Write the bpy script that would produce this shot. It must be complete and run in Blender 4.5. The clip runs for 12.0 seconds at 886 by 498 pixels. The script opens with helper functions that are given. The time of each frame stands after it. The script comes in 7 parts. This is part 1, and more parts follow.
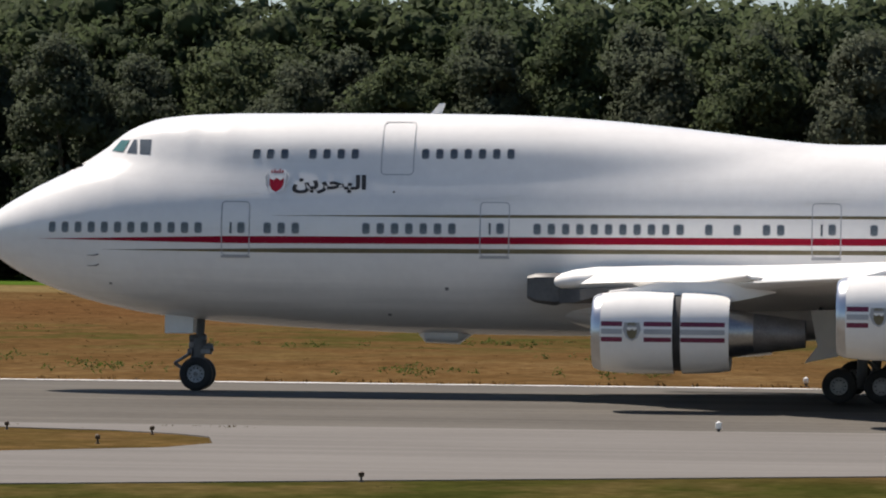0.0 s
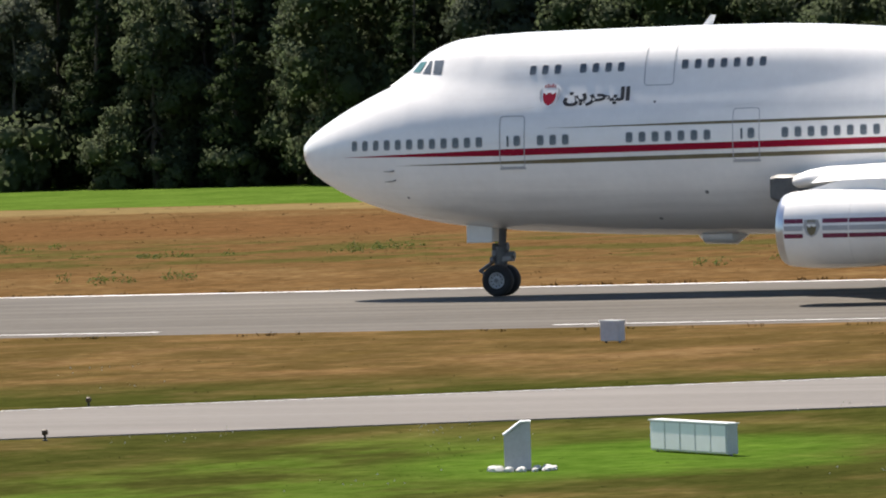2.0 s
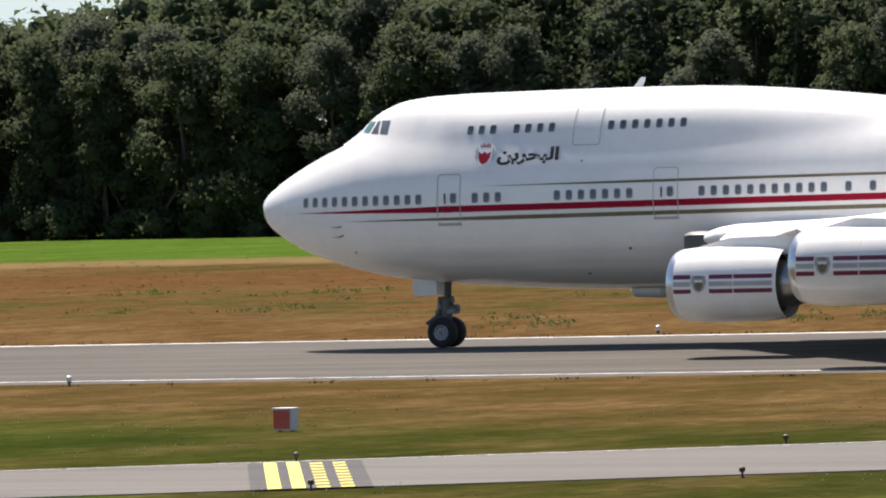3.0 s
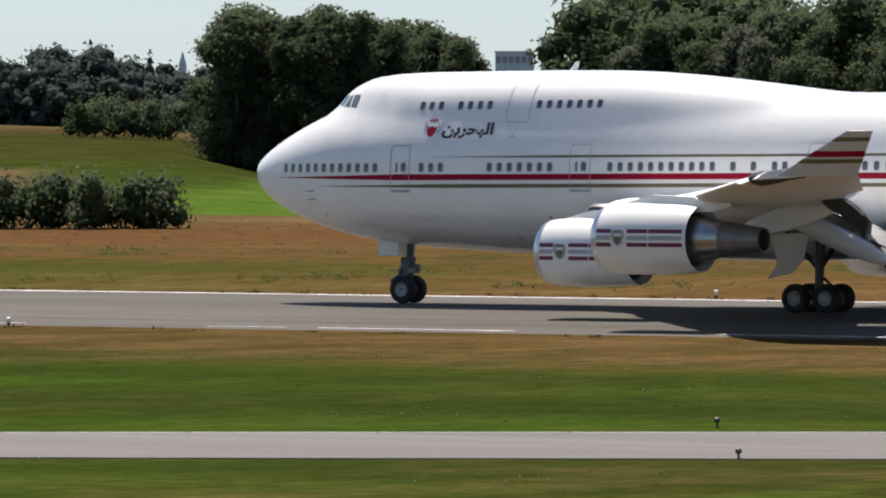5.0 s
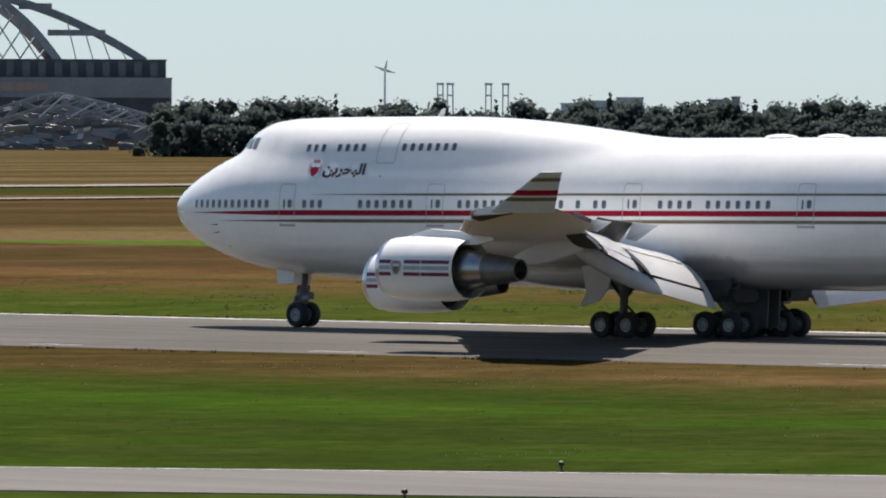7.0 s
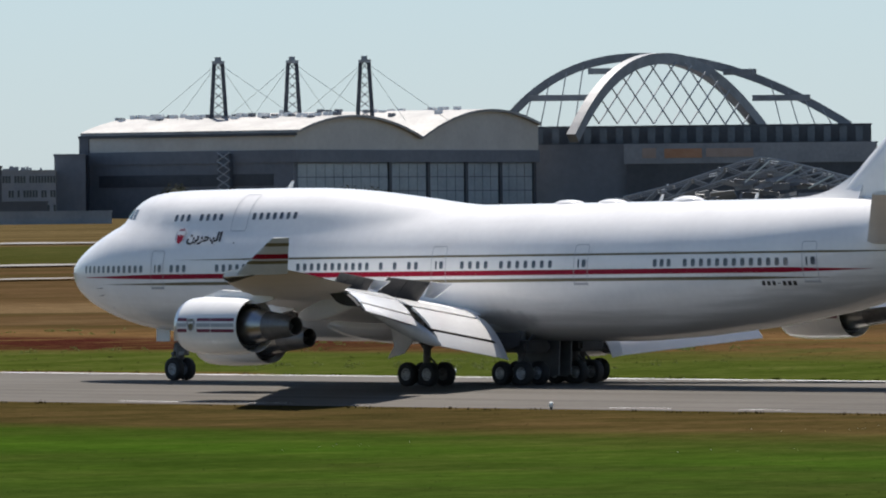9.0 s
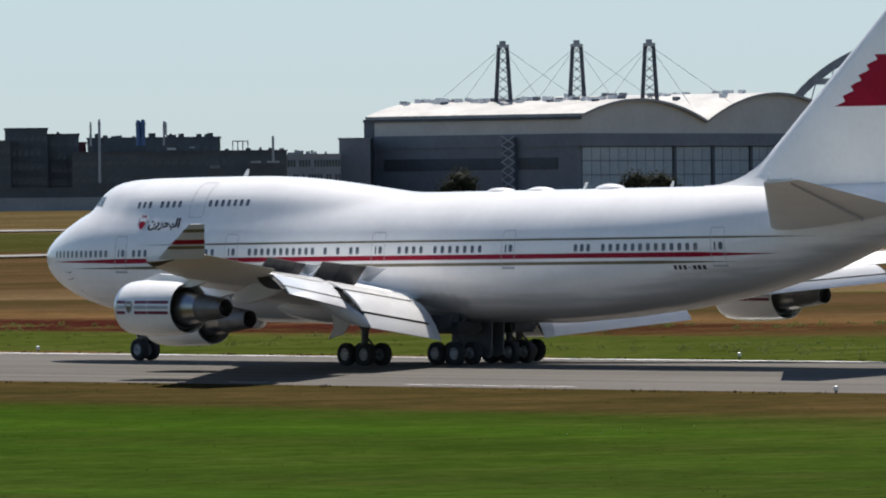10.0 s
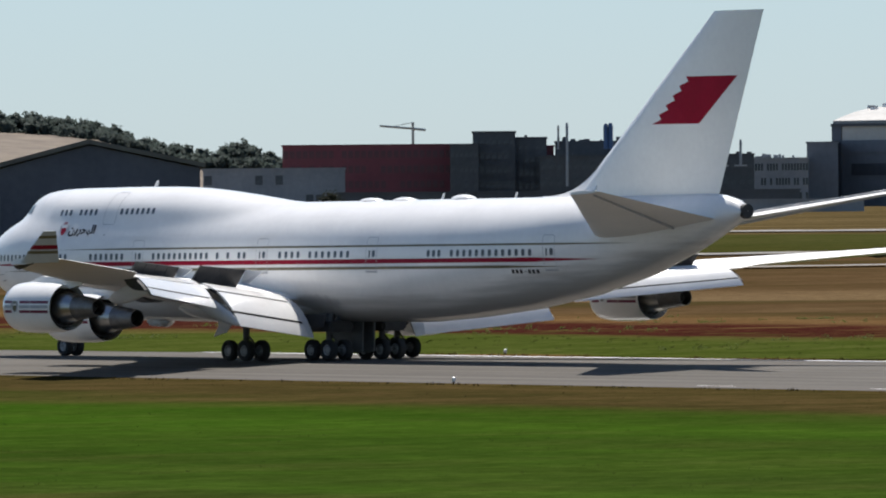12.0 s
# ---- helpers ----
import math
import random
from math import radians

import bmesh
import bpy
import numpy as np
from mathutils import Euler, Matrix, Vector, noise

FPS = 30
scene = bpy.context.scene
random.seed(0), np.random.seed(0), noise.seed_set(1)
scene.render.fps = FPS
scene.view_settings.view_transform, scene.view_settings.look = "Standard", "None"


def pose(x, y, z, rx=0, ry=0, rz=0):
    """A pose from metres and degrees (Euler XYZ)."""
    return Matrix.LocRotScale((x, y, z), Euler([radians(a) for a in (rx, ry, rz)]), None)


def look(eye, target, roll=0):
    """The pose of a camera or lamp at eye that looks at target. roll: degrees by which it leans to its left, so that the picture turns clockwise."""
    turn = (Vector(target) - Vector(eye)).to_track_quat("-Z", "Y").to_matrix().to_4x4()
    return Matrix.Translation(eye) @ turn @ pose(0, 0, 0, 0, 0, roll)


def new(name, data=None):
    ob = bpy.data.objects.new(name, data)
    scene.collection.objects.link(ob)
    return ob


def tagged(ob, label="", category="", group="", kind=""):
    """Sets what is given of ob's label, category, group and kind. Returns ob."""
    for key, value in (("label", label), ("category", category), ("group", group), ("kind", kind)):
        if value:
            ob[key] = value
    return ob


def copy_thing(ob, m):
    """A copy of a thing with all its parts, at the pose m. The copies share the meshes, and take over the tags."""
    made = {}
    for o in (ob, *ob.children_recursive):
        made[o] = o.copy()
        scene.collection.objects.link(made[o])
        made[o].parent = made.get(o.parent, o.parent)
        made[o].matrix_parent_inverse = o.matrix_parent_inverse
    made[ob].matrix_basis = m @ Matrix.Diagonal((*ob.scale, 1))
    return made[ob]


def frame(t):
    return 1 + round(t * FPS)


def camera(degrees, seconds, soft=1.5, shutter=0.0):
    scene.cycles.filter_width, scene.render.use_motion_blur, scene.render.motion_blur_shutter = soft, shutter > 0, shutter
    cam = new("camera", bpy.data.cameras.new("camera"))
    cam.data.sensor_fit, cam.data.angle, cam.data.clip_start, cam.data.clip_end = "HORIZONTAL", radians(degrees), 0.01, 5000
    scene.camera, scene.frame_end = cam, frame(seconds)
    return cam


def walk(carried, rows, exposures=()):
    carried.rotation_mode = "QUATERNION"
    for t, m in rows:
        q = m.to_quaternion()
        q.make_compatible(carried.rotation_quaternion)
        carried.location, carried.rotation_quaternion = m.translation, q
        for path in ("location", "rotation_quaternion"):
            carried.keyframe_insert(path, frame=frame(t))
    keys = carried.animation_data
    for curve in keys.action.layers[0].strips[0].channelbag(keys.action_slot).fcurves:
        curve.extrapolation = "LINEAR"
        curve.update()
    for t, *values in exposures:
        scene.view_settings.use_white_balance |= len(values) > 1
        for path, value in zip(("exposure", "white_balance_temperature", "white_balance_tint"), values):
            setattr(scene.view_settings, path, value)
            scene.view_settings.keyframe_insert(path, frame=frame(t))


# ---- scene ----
# ---- camera: a hand-held telephoto on a low rise beside the runway ----
EYE = (0.0, 0.0, 8.63)
LANE = 288.97                      # the aircraft's track, parallel to the x axis
CAM = [  # seconds, turn to the left, tilt, lean (degrees)
    (0.0, 5.662, -0.663, 0.554), (0.5, 9.730, -0.524, 0.261), (1.0, 13.486, -0.689, -0.649),
    (1.5, 17.155, -1.097, -1.301), (2.0, 20.216, -1.244, -1.767), (2.5, 22.696, -1.099, -2.029),
    (3.0, 25.119, -0.835, -1.661), (3.2, 26.118, -0.759, -1.345), (4.8, 33.457, -0.980, 0.007),
    (5.0, 34.090, -1.013, -0.118), (5.5, 35.409, -1.071, -0.183), (6.0, 36.978, -1.021, -0.364),
    (6.5, 38.690, -0.875, -0.677), (6.7, 39.394, -0.805, -0.228), (8.3, 44.129, -0.330, -0.598),
    (8.5, 44.479, -0.289, -0.630), (9.0, 45.421, -0.240, -0.579), (9.5, 46.416, -0.281, -0.566),
    (10.0, 47.426, -0.335, -0.603), (10.5, 48.213, -0.368, -0.461), (11.0, 49.010, -0.371, -0.270),
    (11.5, 49.805, -0.343, -0.228), (12.0, 50.715, -0.279, -0.475)]
TAXI = [  # seconds, x of the aircraft's nose
    (0.0, -45.22), (0.5, -62.05), (1.0, -78.95), (1.5, -95.58), (2.0, -111.88), (2.5, -127.49),
    (3.0, -143.20), (3.2, -149.56), (4.8, -199.22), (5.0, -205.16), (5.5, -219.32), (6.0, -234.44),
    (6.5, -248.11), (6.7, -253.81), (8.3, -301.82), (8.5, -307.11), (9.0, -320.72), (9.5, -333.21),
    (10.0, -346.48), (10.5, -358.70), (11.0, -371.60), (11.5, -383.43), (12.0, -396.04)]


def bearing(az, r, z=0.0):
    """A place r metres from the camera's foot, az degrees to the left of straight across."""
    a = radians(az)
    return Vector((-r * math.sin(a), r * math.cos(a), z))


def aim(az, el, lean):
    e = Vector(EYE)
    return look(e, e + bearing(az, 100 * math.cos(radians(el)), 100 * math.sin(radians(el))), lean)


cam = camera(6.2324, 12.0, soft=2.0)
walk(cam, [(t, aim(az, el, lean)) for t, az, el, lean in CAM], exposures=((0.0, 0.22, 6950, 13), (0.5, 0.34, 7050, 13.5), (1.5, 0.60, 6950, 12.5), (2.0, 0.84, 6950, 12.5), (2.5, 0.84, 6950, 13.5), (3.2, 0.62, 6900, 13.5), (5.5, 0.48, 6800, 13), (6.5, 0.44, 6700, 12), (8.5, 0.35, 6600, 11.5), (12.0, 0.31, 6500, 10.5)))

# ---- light ----
SUN_TO = Vector((-0.48, 0.37, 1.0)).normalized()
world = bpy.data.worlds.new("sky")
scene.world = world
world.use_nodes = True
wn = world.node_tree
sky = wn.nodes.new("ShaderNodeTexSky")
sky.sky_type, sky.sun_disc = "NISHITA", False
sky.sun_elevation = math.asin(SUN_TO.z)
sky.sun_rotation = math.atan2(SUN_TO.x, SUN_TO.y)
sky.altitude, sky.air_density, sky.dust_density, sky.ozone_density = 20, 1.0, 0.2, 1.2
wn.nodes["Background"].inputs["Strength"].default_value = 0.069
tint = wn.nodes.new("ShaderNodeMix")
tint.data_type, tint.blend_type = "RGBA", "MULTIPLY"
tint.inputs[0].default_value, tint.inputs[7].default_value = 1.0, (0.90, 0.98, 1.10, 1)
haze = wn.nodes.new("ShaderNodeMix")  # summer haze, thick at the horizon and thinning upwards
haze.data_type = "RGBA"
haze.inputs[7].default_value = (4.7, 7.3, 9.7, 1)
up = wn.nodes.new("ShaderNodeSeparateXYZ")
wn.links.new(wn.nodes.new("ShaderNodeTexCoord").outputs["Generated"], up.inputs[0])
thin = wn.nodes.new("ShaderNodeMapRange")
thin.inputs["From Min"].default_value, thin.inputs["From Max"].default_value = 0.03, 0.55
thin.inputs["To Min"].default_value, thin.inputs["To Max"].default_value = 0.5, 0.0
wn.links.new(up.outputs["Z"], thin.inputs["Value"])
wn.links.new(thin.outputs["Result"], haze.inputs[0])
wn.links.new(sky.outputs["Color"], tint.inputs[6])
wn.links.new(tint.outputs[2], haze.inputs[6])
wn.links.new(haze.outputs[2], wn.nodes["Background"].inputs["Color"])
sun = new("sun", bpy.data.lights.new("sun", "SUN"))
sun.data.energy, sun.data.angle, sun.data.color = 5.7, radians(0.53), (1.0, 0.955, 0.89)
sun.matrix_world = look(SUN_TO * 300, (0, 0, 0))

# ---- materials ----


def mat(name, rough=0.6, metal=0.0, coat=0.0, spec=0.5):
    m = bpy.data.materials.new(name)
    m.use_nodes = True
    b = m.node_tree.nodes["Principled BSDF"]
    b.inputs["Roughness"].default_value, b.inputs["Metallic"].default_value = rough, metal
    b.inputs["Coat Weight"].default_value, b.inputs["Specular IOR Level"].default_value = coat, spec
    return m, m.node_tree, b


def node(nt, kind, **kw):
    n = nt.nodes.new(kind)
    for k, v in kw.items():
        setattr(n, k, v)
    return n


def noise_tex(nt, vec, scale, detail=4.0, rough=0.55):
    n = node(nt, "ShaderNodeTexNoise")
    n.inputs["Scale"].default_value, n.inputs["Detail"].default_value, n.inputs["Roughness"].default_value = scale, detail, rough
    nt.links.new(vec, n.inputs["Vector"])
    return n.outputs["Fac"]


def ramp(nt, fac, stops):
    r = node(nt, "ShaderNodeValToRGB")
    while len(r.color_ramp.elements) < len(stops):
        r.color_ramp.elements.new(0.5)
    for e, (p, c) in zip(r.color_ramp.elements, stops):
        e.position, e.color = p, (*c, 1) if len(c) == 3 else c
    nt.links.new(fac, r.inputs["Fac"])
    return r.outputs["Color"]


def mix(nt, fac, a, b):
    n = node(nt, "ShaderNodeMix", data_type="RGBA")
    for sock, v in ((n.inputs[0], fac), (n.inputs[6], a), (n.inputs[7], b)):
        if isinstance(v, (int, float)):
            sock.default_value = v
        elif isinstance(v, tuple):
            sock.default_value = (*v, 1)
        else:
            nt.links.new(v, sock)
    return n.outputs[2]


def calc(nt, op, a, b=0.0, c=0.0):
    n = node(nt, "ShaderNodeMath", operation=op)
    for sock, v in zip(n.inputs, (a, b, c)):
        if isinstance(v, (int, float)):
            sock.default_value = v
        else:
            nt.links.new(v, sock)
    return n.outputs[0]


def span(nt, value, lo, hi):
    """0 below lo, 1 above hi, smooth between."""
    n = node(nt, "ShaderNodeMapRange", interpolation_type="SMOOTHSTEP")
    nt.links.new(value, n.inputs["Value"])
    n.inputs["From Min"].default_value, n.inputs["From Max"].default_value = lo, hi
    return n.outputs["Result"]


def bump(nt, b, height, strength, distance):
    n = node(nt, "ShaderNodeBump")
    n.inputs["Strength"].default_value, n.inputs["Distance"].default_value = strength, distance
    nt.links.new(height, n.inputs["Height"])
    nt.links.new(n.outputs["Normal"], b.inputs["Normal"])


def speckled(name, dark, light, scale, rough=0.6, metal=0.0, coat=0.0, grain=None, relief=0.0):
    """A surface that varies between two colours at two scales."""
    m, nt, b = mat(name, rough, metal, coat)
    vec = node(nt, "ShaderNodeTexCoord").outputs["Object"]
    f = noise_tex(nt, vec, scale, 5)
    g = noise_tex(nt, vec, grain or scale * 9, 3)
    both = calc(nt, "ADD", calc(nt, "MULTIPLY", f, 0.65), calc(nt, "MULTIPLY", g, 0.35))
    nt.links.new(ramp(nt, both, [(0.36, dark), (0.64, light)]), b.inputs["Base Color"])
    if relief:
        bump(nt, b, g, 0.5, relief)
    return m


M_WHITE = speckled("white_paint", (0.78, 0.765, 0.74), (0.85, 0.835, 0.805), 0.35, 0.25, coat=0.4)
def body_paint():
    """White paint with a sooty smear on the flanks behind the wing root."""
    m, nt, b = mat("white_body_paint", 0.25, coat=0.4)
    vec = node(nt, "ShaderNodeTexCoord").outputs["Object"]
    sep = node(nt, "ShaderNodeSeparateXYZ")
    nt.links.new(vec, sep.inputs[0])
    f = calc(nt, "ADD", calc(nt, "MULTIPLY", noise_tex(nt, vec, 0.35, 5), 0.65), calc(nt, "MULTIPLY", noise_tex(nt, vec, 3.0, 3), 0.35))
    white = ramp(nt, f, [(0.36, (0.76, 0.745, 0.725)), (0.64, (0.83, 0.815, 0.79))])
    dx = calc(nt, "DIVIDE", calc(nt, "SUBTRACT", sep.outputs[0], 34.4), 2.6)
    dz = calc(nt, "DIVIDE", calc(nt, "SUBTRACT", sep.outputs[2], 3.35), 0.6)
    d = calc(nt, "ADD", calc(nt, "MULTIPLY", dx, dx), calc(nt, "MULTIPLY", dz, dz))
    d = calc(nt, "ADD", d, calc(nt, "MULTIPLY", calc(nt, "SUBTRACT", noise_tex(nt, vec, 1.1, 4), 0.5), 1.4))
    soot = calc(nt, "SUBTRACT", 1.0, span(nt, d, 0.1, 1.1))
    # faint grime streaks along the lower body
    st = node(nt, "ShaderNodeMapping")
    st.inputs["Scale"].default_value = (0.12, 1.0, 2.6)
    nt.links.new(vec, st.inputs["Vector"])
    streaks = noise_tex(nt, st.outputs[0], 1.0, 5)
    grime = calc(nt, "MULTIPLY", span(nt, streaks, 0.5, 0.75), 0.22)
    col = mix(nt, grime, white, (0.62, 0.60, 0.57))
    # dirt and the body's underside shade painted along the belly, streaked, denser aft
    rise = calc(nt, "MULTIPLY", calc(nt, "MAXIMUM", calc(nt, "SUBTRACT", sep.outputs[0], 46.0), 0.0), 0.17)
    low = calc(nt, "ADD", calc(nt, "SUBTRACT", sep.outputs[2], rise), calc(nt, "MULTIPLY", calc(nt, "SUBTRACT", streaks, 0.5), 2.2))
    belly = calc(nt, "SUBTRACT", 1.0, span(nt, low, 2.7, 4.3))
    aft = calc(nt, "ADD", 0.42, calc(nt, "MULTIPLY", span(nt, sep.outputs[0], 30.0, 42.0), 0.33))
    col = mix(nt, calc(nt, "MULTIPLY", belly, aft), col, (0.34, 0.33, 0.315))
    nt.links.new(mix(nt, calc(nt, "MULTIPLY", soot, 0.5), col, (0.14, 0.14, 0.145)), b.inputs["Base Color"])
    return m


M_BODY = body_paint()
M_WING = speckled("white_wing_paint", (0.80, 0.785, 0.76), (0.87, 0.85, 0.82), 0.35, 0.5)
# white paint toned down for shaded parts, and the grey flap-end panel
M_SHADE = speckled("grey_and_shaded_white", (0.50, 0.51, 0.51), (0.60, 0.60, 0.59), 0.5, 0.4, coat=0.1)
M_PALE = speckled("pale_grey_paint", (0.66, 0.655, 0.635), (0.74, 0.73, 0.70), 0.4, 0.4, coat=0.1)
M_RED = speckled("red_paint", (0.255, 0.0015, 0.019), (0.315, 0.003, 0.025), 0.6, 0.5)
M_RED.node_tree.nodes["Principled BSDF"].inputs["Specular IOR Level"].default_value = 0.15
M_GOLD = speckled("gold_paint", (0.115, 0.092, 0.045), (0.17, 0.138, 0.072), 0.7, 0.5)
M_INK = speckled("black_paint", (0.012, 0.012, 0.014), (0.025, 0.025, 0.028), 0.8, 0.4)
M_LINE = speckled("panel_line_grey", (0.33, 0.34, 0.35), (0.42, 0.42, 0.43), 0.8, 0.5)
M_GLASS = speckled("cabin_glass", (0.06, 0.075, 0.09), (0.13, 0.15, 0.17), 0.4, 0.15)
M_COCKPIT = speckled("cockpit_glass", (0.05, 0.13, 0.13), (0.10, 0.22, 0.21), 1.2, 0.06)
M_STEEL = speckled("bare_metal", (0.30, 0.30, 0.30), (0.44, 0.43, 0.415), 1.2, 0.32, 1.0)
M_BURNT = speckled("heat_stained_metal", (0.15, 0.145, 0.145), (0.24, 0.235, 0.235), 1.6, 0.5, 0.75)
# livery red darkened for the shaded flanks of the nacelles
M_RED_SHADED = speckled("shaded_red_paint", (0.135, 0.010, 0.040), (0.19, 0.016, 0.055), 0.6, 0.45)
M_LIP = speckled("polished_lip", (0.52, 0.53, 0.55), (0.62, 0.63, 0.65), 2.0, 0.28, 1.0)
# near-black for dark parts and for shade in slots, wells and outlets
M_DARK = speckled("dark_parts_and_shade", (0.02, 0.02, 0.022), (0.045, 0.043, 0.042), 1.5, 0.7)
M_TYRE = speckled("tyre_rubber", (0.011, 0.011, 0.012), (0.025, 0.024, 0.023), 2.0, 0.8)
M_RIM = speckled("wheel_rim", (0.30, 0.31, 0.32), (0.42, 0.42, 0.42), 3.0, 0.45, 0.2)
M_STRUT = speckled("strut_grey", (0.12, 0.12, 0.125), (0.22, 0.22, 0.22), 2.0, 0.45, 0.2)
M_UNDER = speckled("dark_grey_underside", (0.055, 0.055, 0.058), (0.10, 0.10, 0.10), 1.0, 0.5)
# ---- mesh helpers ----


def finish(bm, name, mats, smooth=True, split=40):
    me = bpy.data.meshes.new(name)
    bmesh.ops.recalc_face_normals(bm, faces=bm.faces)
    for f in bm.faces:
        f.smooth = smooth
    if smooth:
        for e in bm.edges:
            if len(e.link_faces) == 2 and e.calc_face_angle(0) > radians(split):
                e.smooth = False
    bm.to_mesh(me)
    bm.free()
    for m in mats if isinstance(mats, (list, tuple)) else [mats]:
        me.materials.append(m)
    return me


def part(name, bm, material, parent, label="", smooth=True, place=None):
    """Links a bmesh, or a mesh already made, as one mesh object under a thing or a part."""
    me = bm if isinstance(bm, bpy.types.Mesh) else finish(bm, name, material, smooth)
    ob = new(name, me)
    ob.parent = parent
    if place is not None:
        ob.matrix_basis = place
    return tagged(ob, label)


def thing(name, label, category, place=None, group="", kind=""):
    ob = new(name)
    ob.empty_display_size = 0.3
    if place is not None:
        ob.matrix_basis = place
    return tagged(ob, label, category, group, kind)


def box(bm, lo, hi, m=None, slot=0):
    """A block between two corners, turned by m."""
    c = [(x, y, z) for x in (lo[0], hi[0]) for y in (lo[1], hi[1]) for z in (lo[2], hi[2])]
    v = [bm.verts.new(m @ Vector(p) if m else p) for p in c]
    for q in ((0, 1, 3, 2), (4, 6, 7, 5), (0, 4, 5, 1), (2, 3, 7, 6), (0, 2, 6, 4), (1, 5, 7, 3)):
        bm.faces.new([v[i] for i in q]).material_index = slot
    return v


def loft(bm, rings, closed=True, caps=True, slot=0):
    """A skin over rings of equally many points."""
    vs = [[bm.verts.new(p) for p in r] for r in rings]
    n = len(vs[0])
    for a, b in zip(vs, vs[1:]):
        for i in range(n if closed else n - 1):
            j = (i + 1) % n
            bm.faces.new((a[i], a[j], b[j], b[i])).material_index = slot
    if caps and closed:
        for r in (vs[0], vs[-1]):
            bm.faces.new(r).material_index = slot
    return vs


def tube(bm, a, b, ra, rb=None, n=12, slot=0):
    a, b, rb = Vector(a), Vector(b), ra if rb is None else rb
    q = (b - a).to_track_quat("Z", "Y").to_matrix()
    ring = [Vector((math.cos(i * 2 * math.pi / n), math.sin(i * 2 * math.pi / n), 0)) for i in range(n)]
    loft(bm, [[c + q @ (p * r) for p in ring] for c, r in ((a, ra), (b, rb))], slot=slot)


def lathe(bm, profile, axis="x", n=40, at=(0, 0, 0), slot=0, caps=False):
    """Turns (along, radius) pairs round an axis."""
    rings = []
    for u, r in profile:
        ring = []
        for i in range(n):
            c, s = math.cos(i * 2 * math.pi / n) * r, math.sin(i * 2 * math.pi / n) * r
            ring.append({"x": (at[0] + u, at[1] + c, at[2] + s), "y": (at[0] + c, at[1] + u, at[2] + s), "z": (at[0] + c, at[1] + s, at[2] + u)}[axis])
        rings.append(ring)
    loft(bm, rings, caps=caps, slot=slot)


def table(pairs):
    xs, ys = [p[0] for p in pairs], [p[1] for p in pairs]
    return lambda x: float(np.interp(x, xs, ys))


# ---- the aircraft: x runs aft from the nose, y to starboard, z up from the tarmac ----
top_line = table([(0, 5.85), (0.05, 6.05), (0.2, 6.2), (0.41, 6.40), (0.7, 6.60), (1.08, 6.86), (1.99, 7.37), (2.88, 7.82), (3.78, 8.32),
                  (4.45, 8.76), (4.75, 9.02), (5.0, 9.22), (5.3, 9.42), (5.67, 9.59), (6.1, 9.75), (6.5, 9.85), (7.5, 9.97), (9.1, 10.04), (12.8, 10.08), (16, 10.1),
                  (18.9, 10.08), (20.9, 10.01), (22.9, 9.87), (25, 9.67), (27, 9.45), (29, 9.22), (30, 9.14), (31, 9.12), (44, 9.2), (54, 9.27), (62, 9.34), (65.5, 9.36), (66.8, 9.28), (67.8, 9.05), (68.4, 8.72), (68.6, 8.5)])
low_line = table([(0, 5.62), (0.05, 5.4), (0.16, 5.18), (0.35, 4.95), (0.59, 4.75), (1.0, 4.47), (1.47, 4.20), (2.1, 3.9), (2.8, 3.64), (3.6, 3.38), (4.5, 3.15), (5.5, 2.94), (6.5, 2.79),
                  (8.8, 2.57), (10.8, 2.45), (12.9, 2.34), (15.7, 2.26), (20, 2.22), (42, 2.30), (46, 2.56), (51, 3.05), (55.8, 3.80), (60.5, 4.90), (64.8, 6.38), (67.8, 7.76), (68.4, 8.1), (68.6, 8.3)])
main_top = table([(0, 5.85), (0.05, 6.05), (0.2, 6.2), (0.41, 6.40), (0.7, 6.60), (1.08, 6.86), (1.99, 7.37), (2.88, 7.80), (3.78, 8.18), (5, 8.58), (6.5, 8.86), (9, 9.05), (13, 9.12), (31, 9.12),
                  (44, 9.2), (54, 9.27), (62, 9.34), (65.5, 9.36), (66.8, 9.28), (67.8, 9.05), (68.4, 8.72), (68.6, 8.5)])
widest = table([(0, 0.1), (0.05, 0.28), (0.16, 0.48), (0.35, 0.72), (0.6, 0.94), (1, 1.22), (1.5, 1.5), (2, 1.73), (3, 2.1), (4, 2.4), (5, 2.63), (6.5, 2.87), (8, 3.04), (10, 3.17), (12, 3.23), (14, 3.25),
                (45, 3.25), (50, 3.16), (54, 2.88), (58, 2.4), (62, 1.8), (65, 1.32), (67.3, 0.86), (68.3, 0.5), (68.6, 0.36)])
mid_line = table([(0, 5.75), (5, 5.72), (14, 5.7), (42, 5.72), (50, 5.95), (58, 6.85), (62, 7.35), (66, 8.05), (68.6, 8.4)])
deck_half = table([(3.8, 0.25), (4.45, 0.75), (5.0, 1.08), (6.2, 1.55), (7.5, 1.95), (9, 2.25), (11, 2.46), (14, 2.52), (22, 2.52), (26, 2.4), (30, 2.2)])


def smooth_step(u):
    return u * u * (3 - 2 * u)


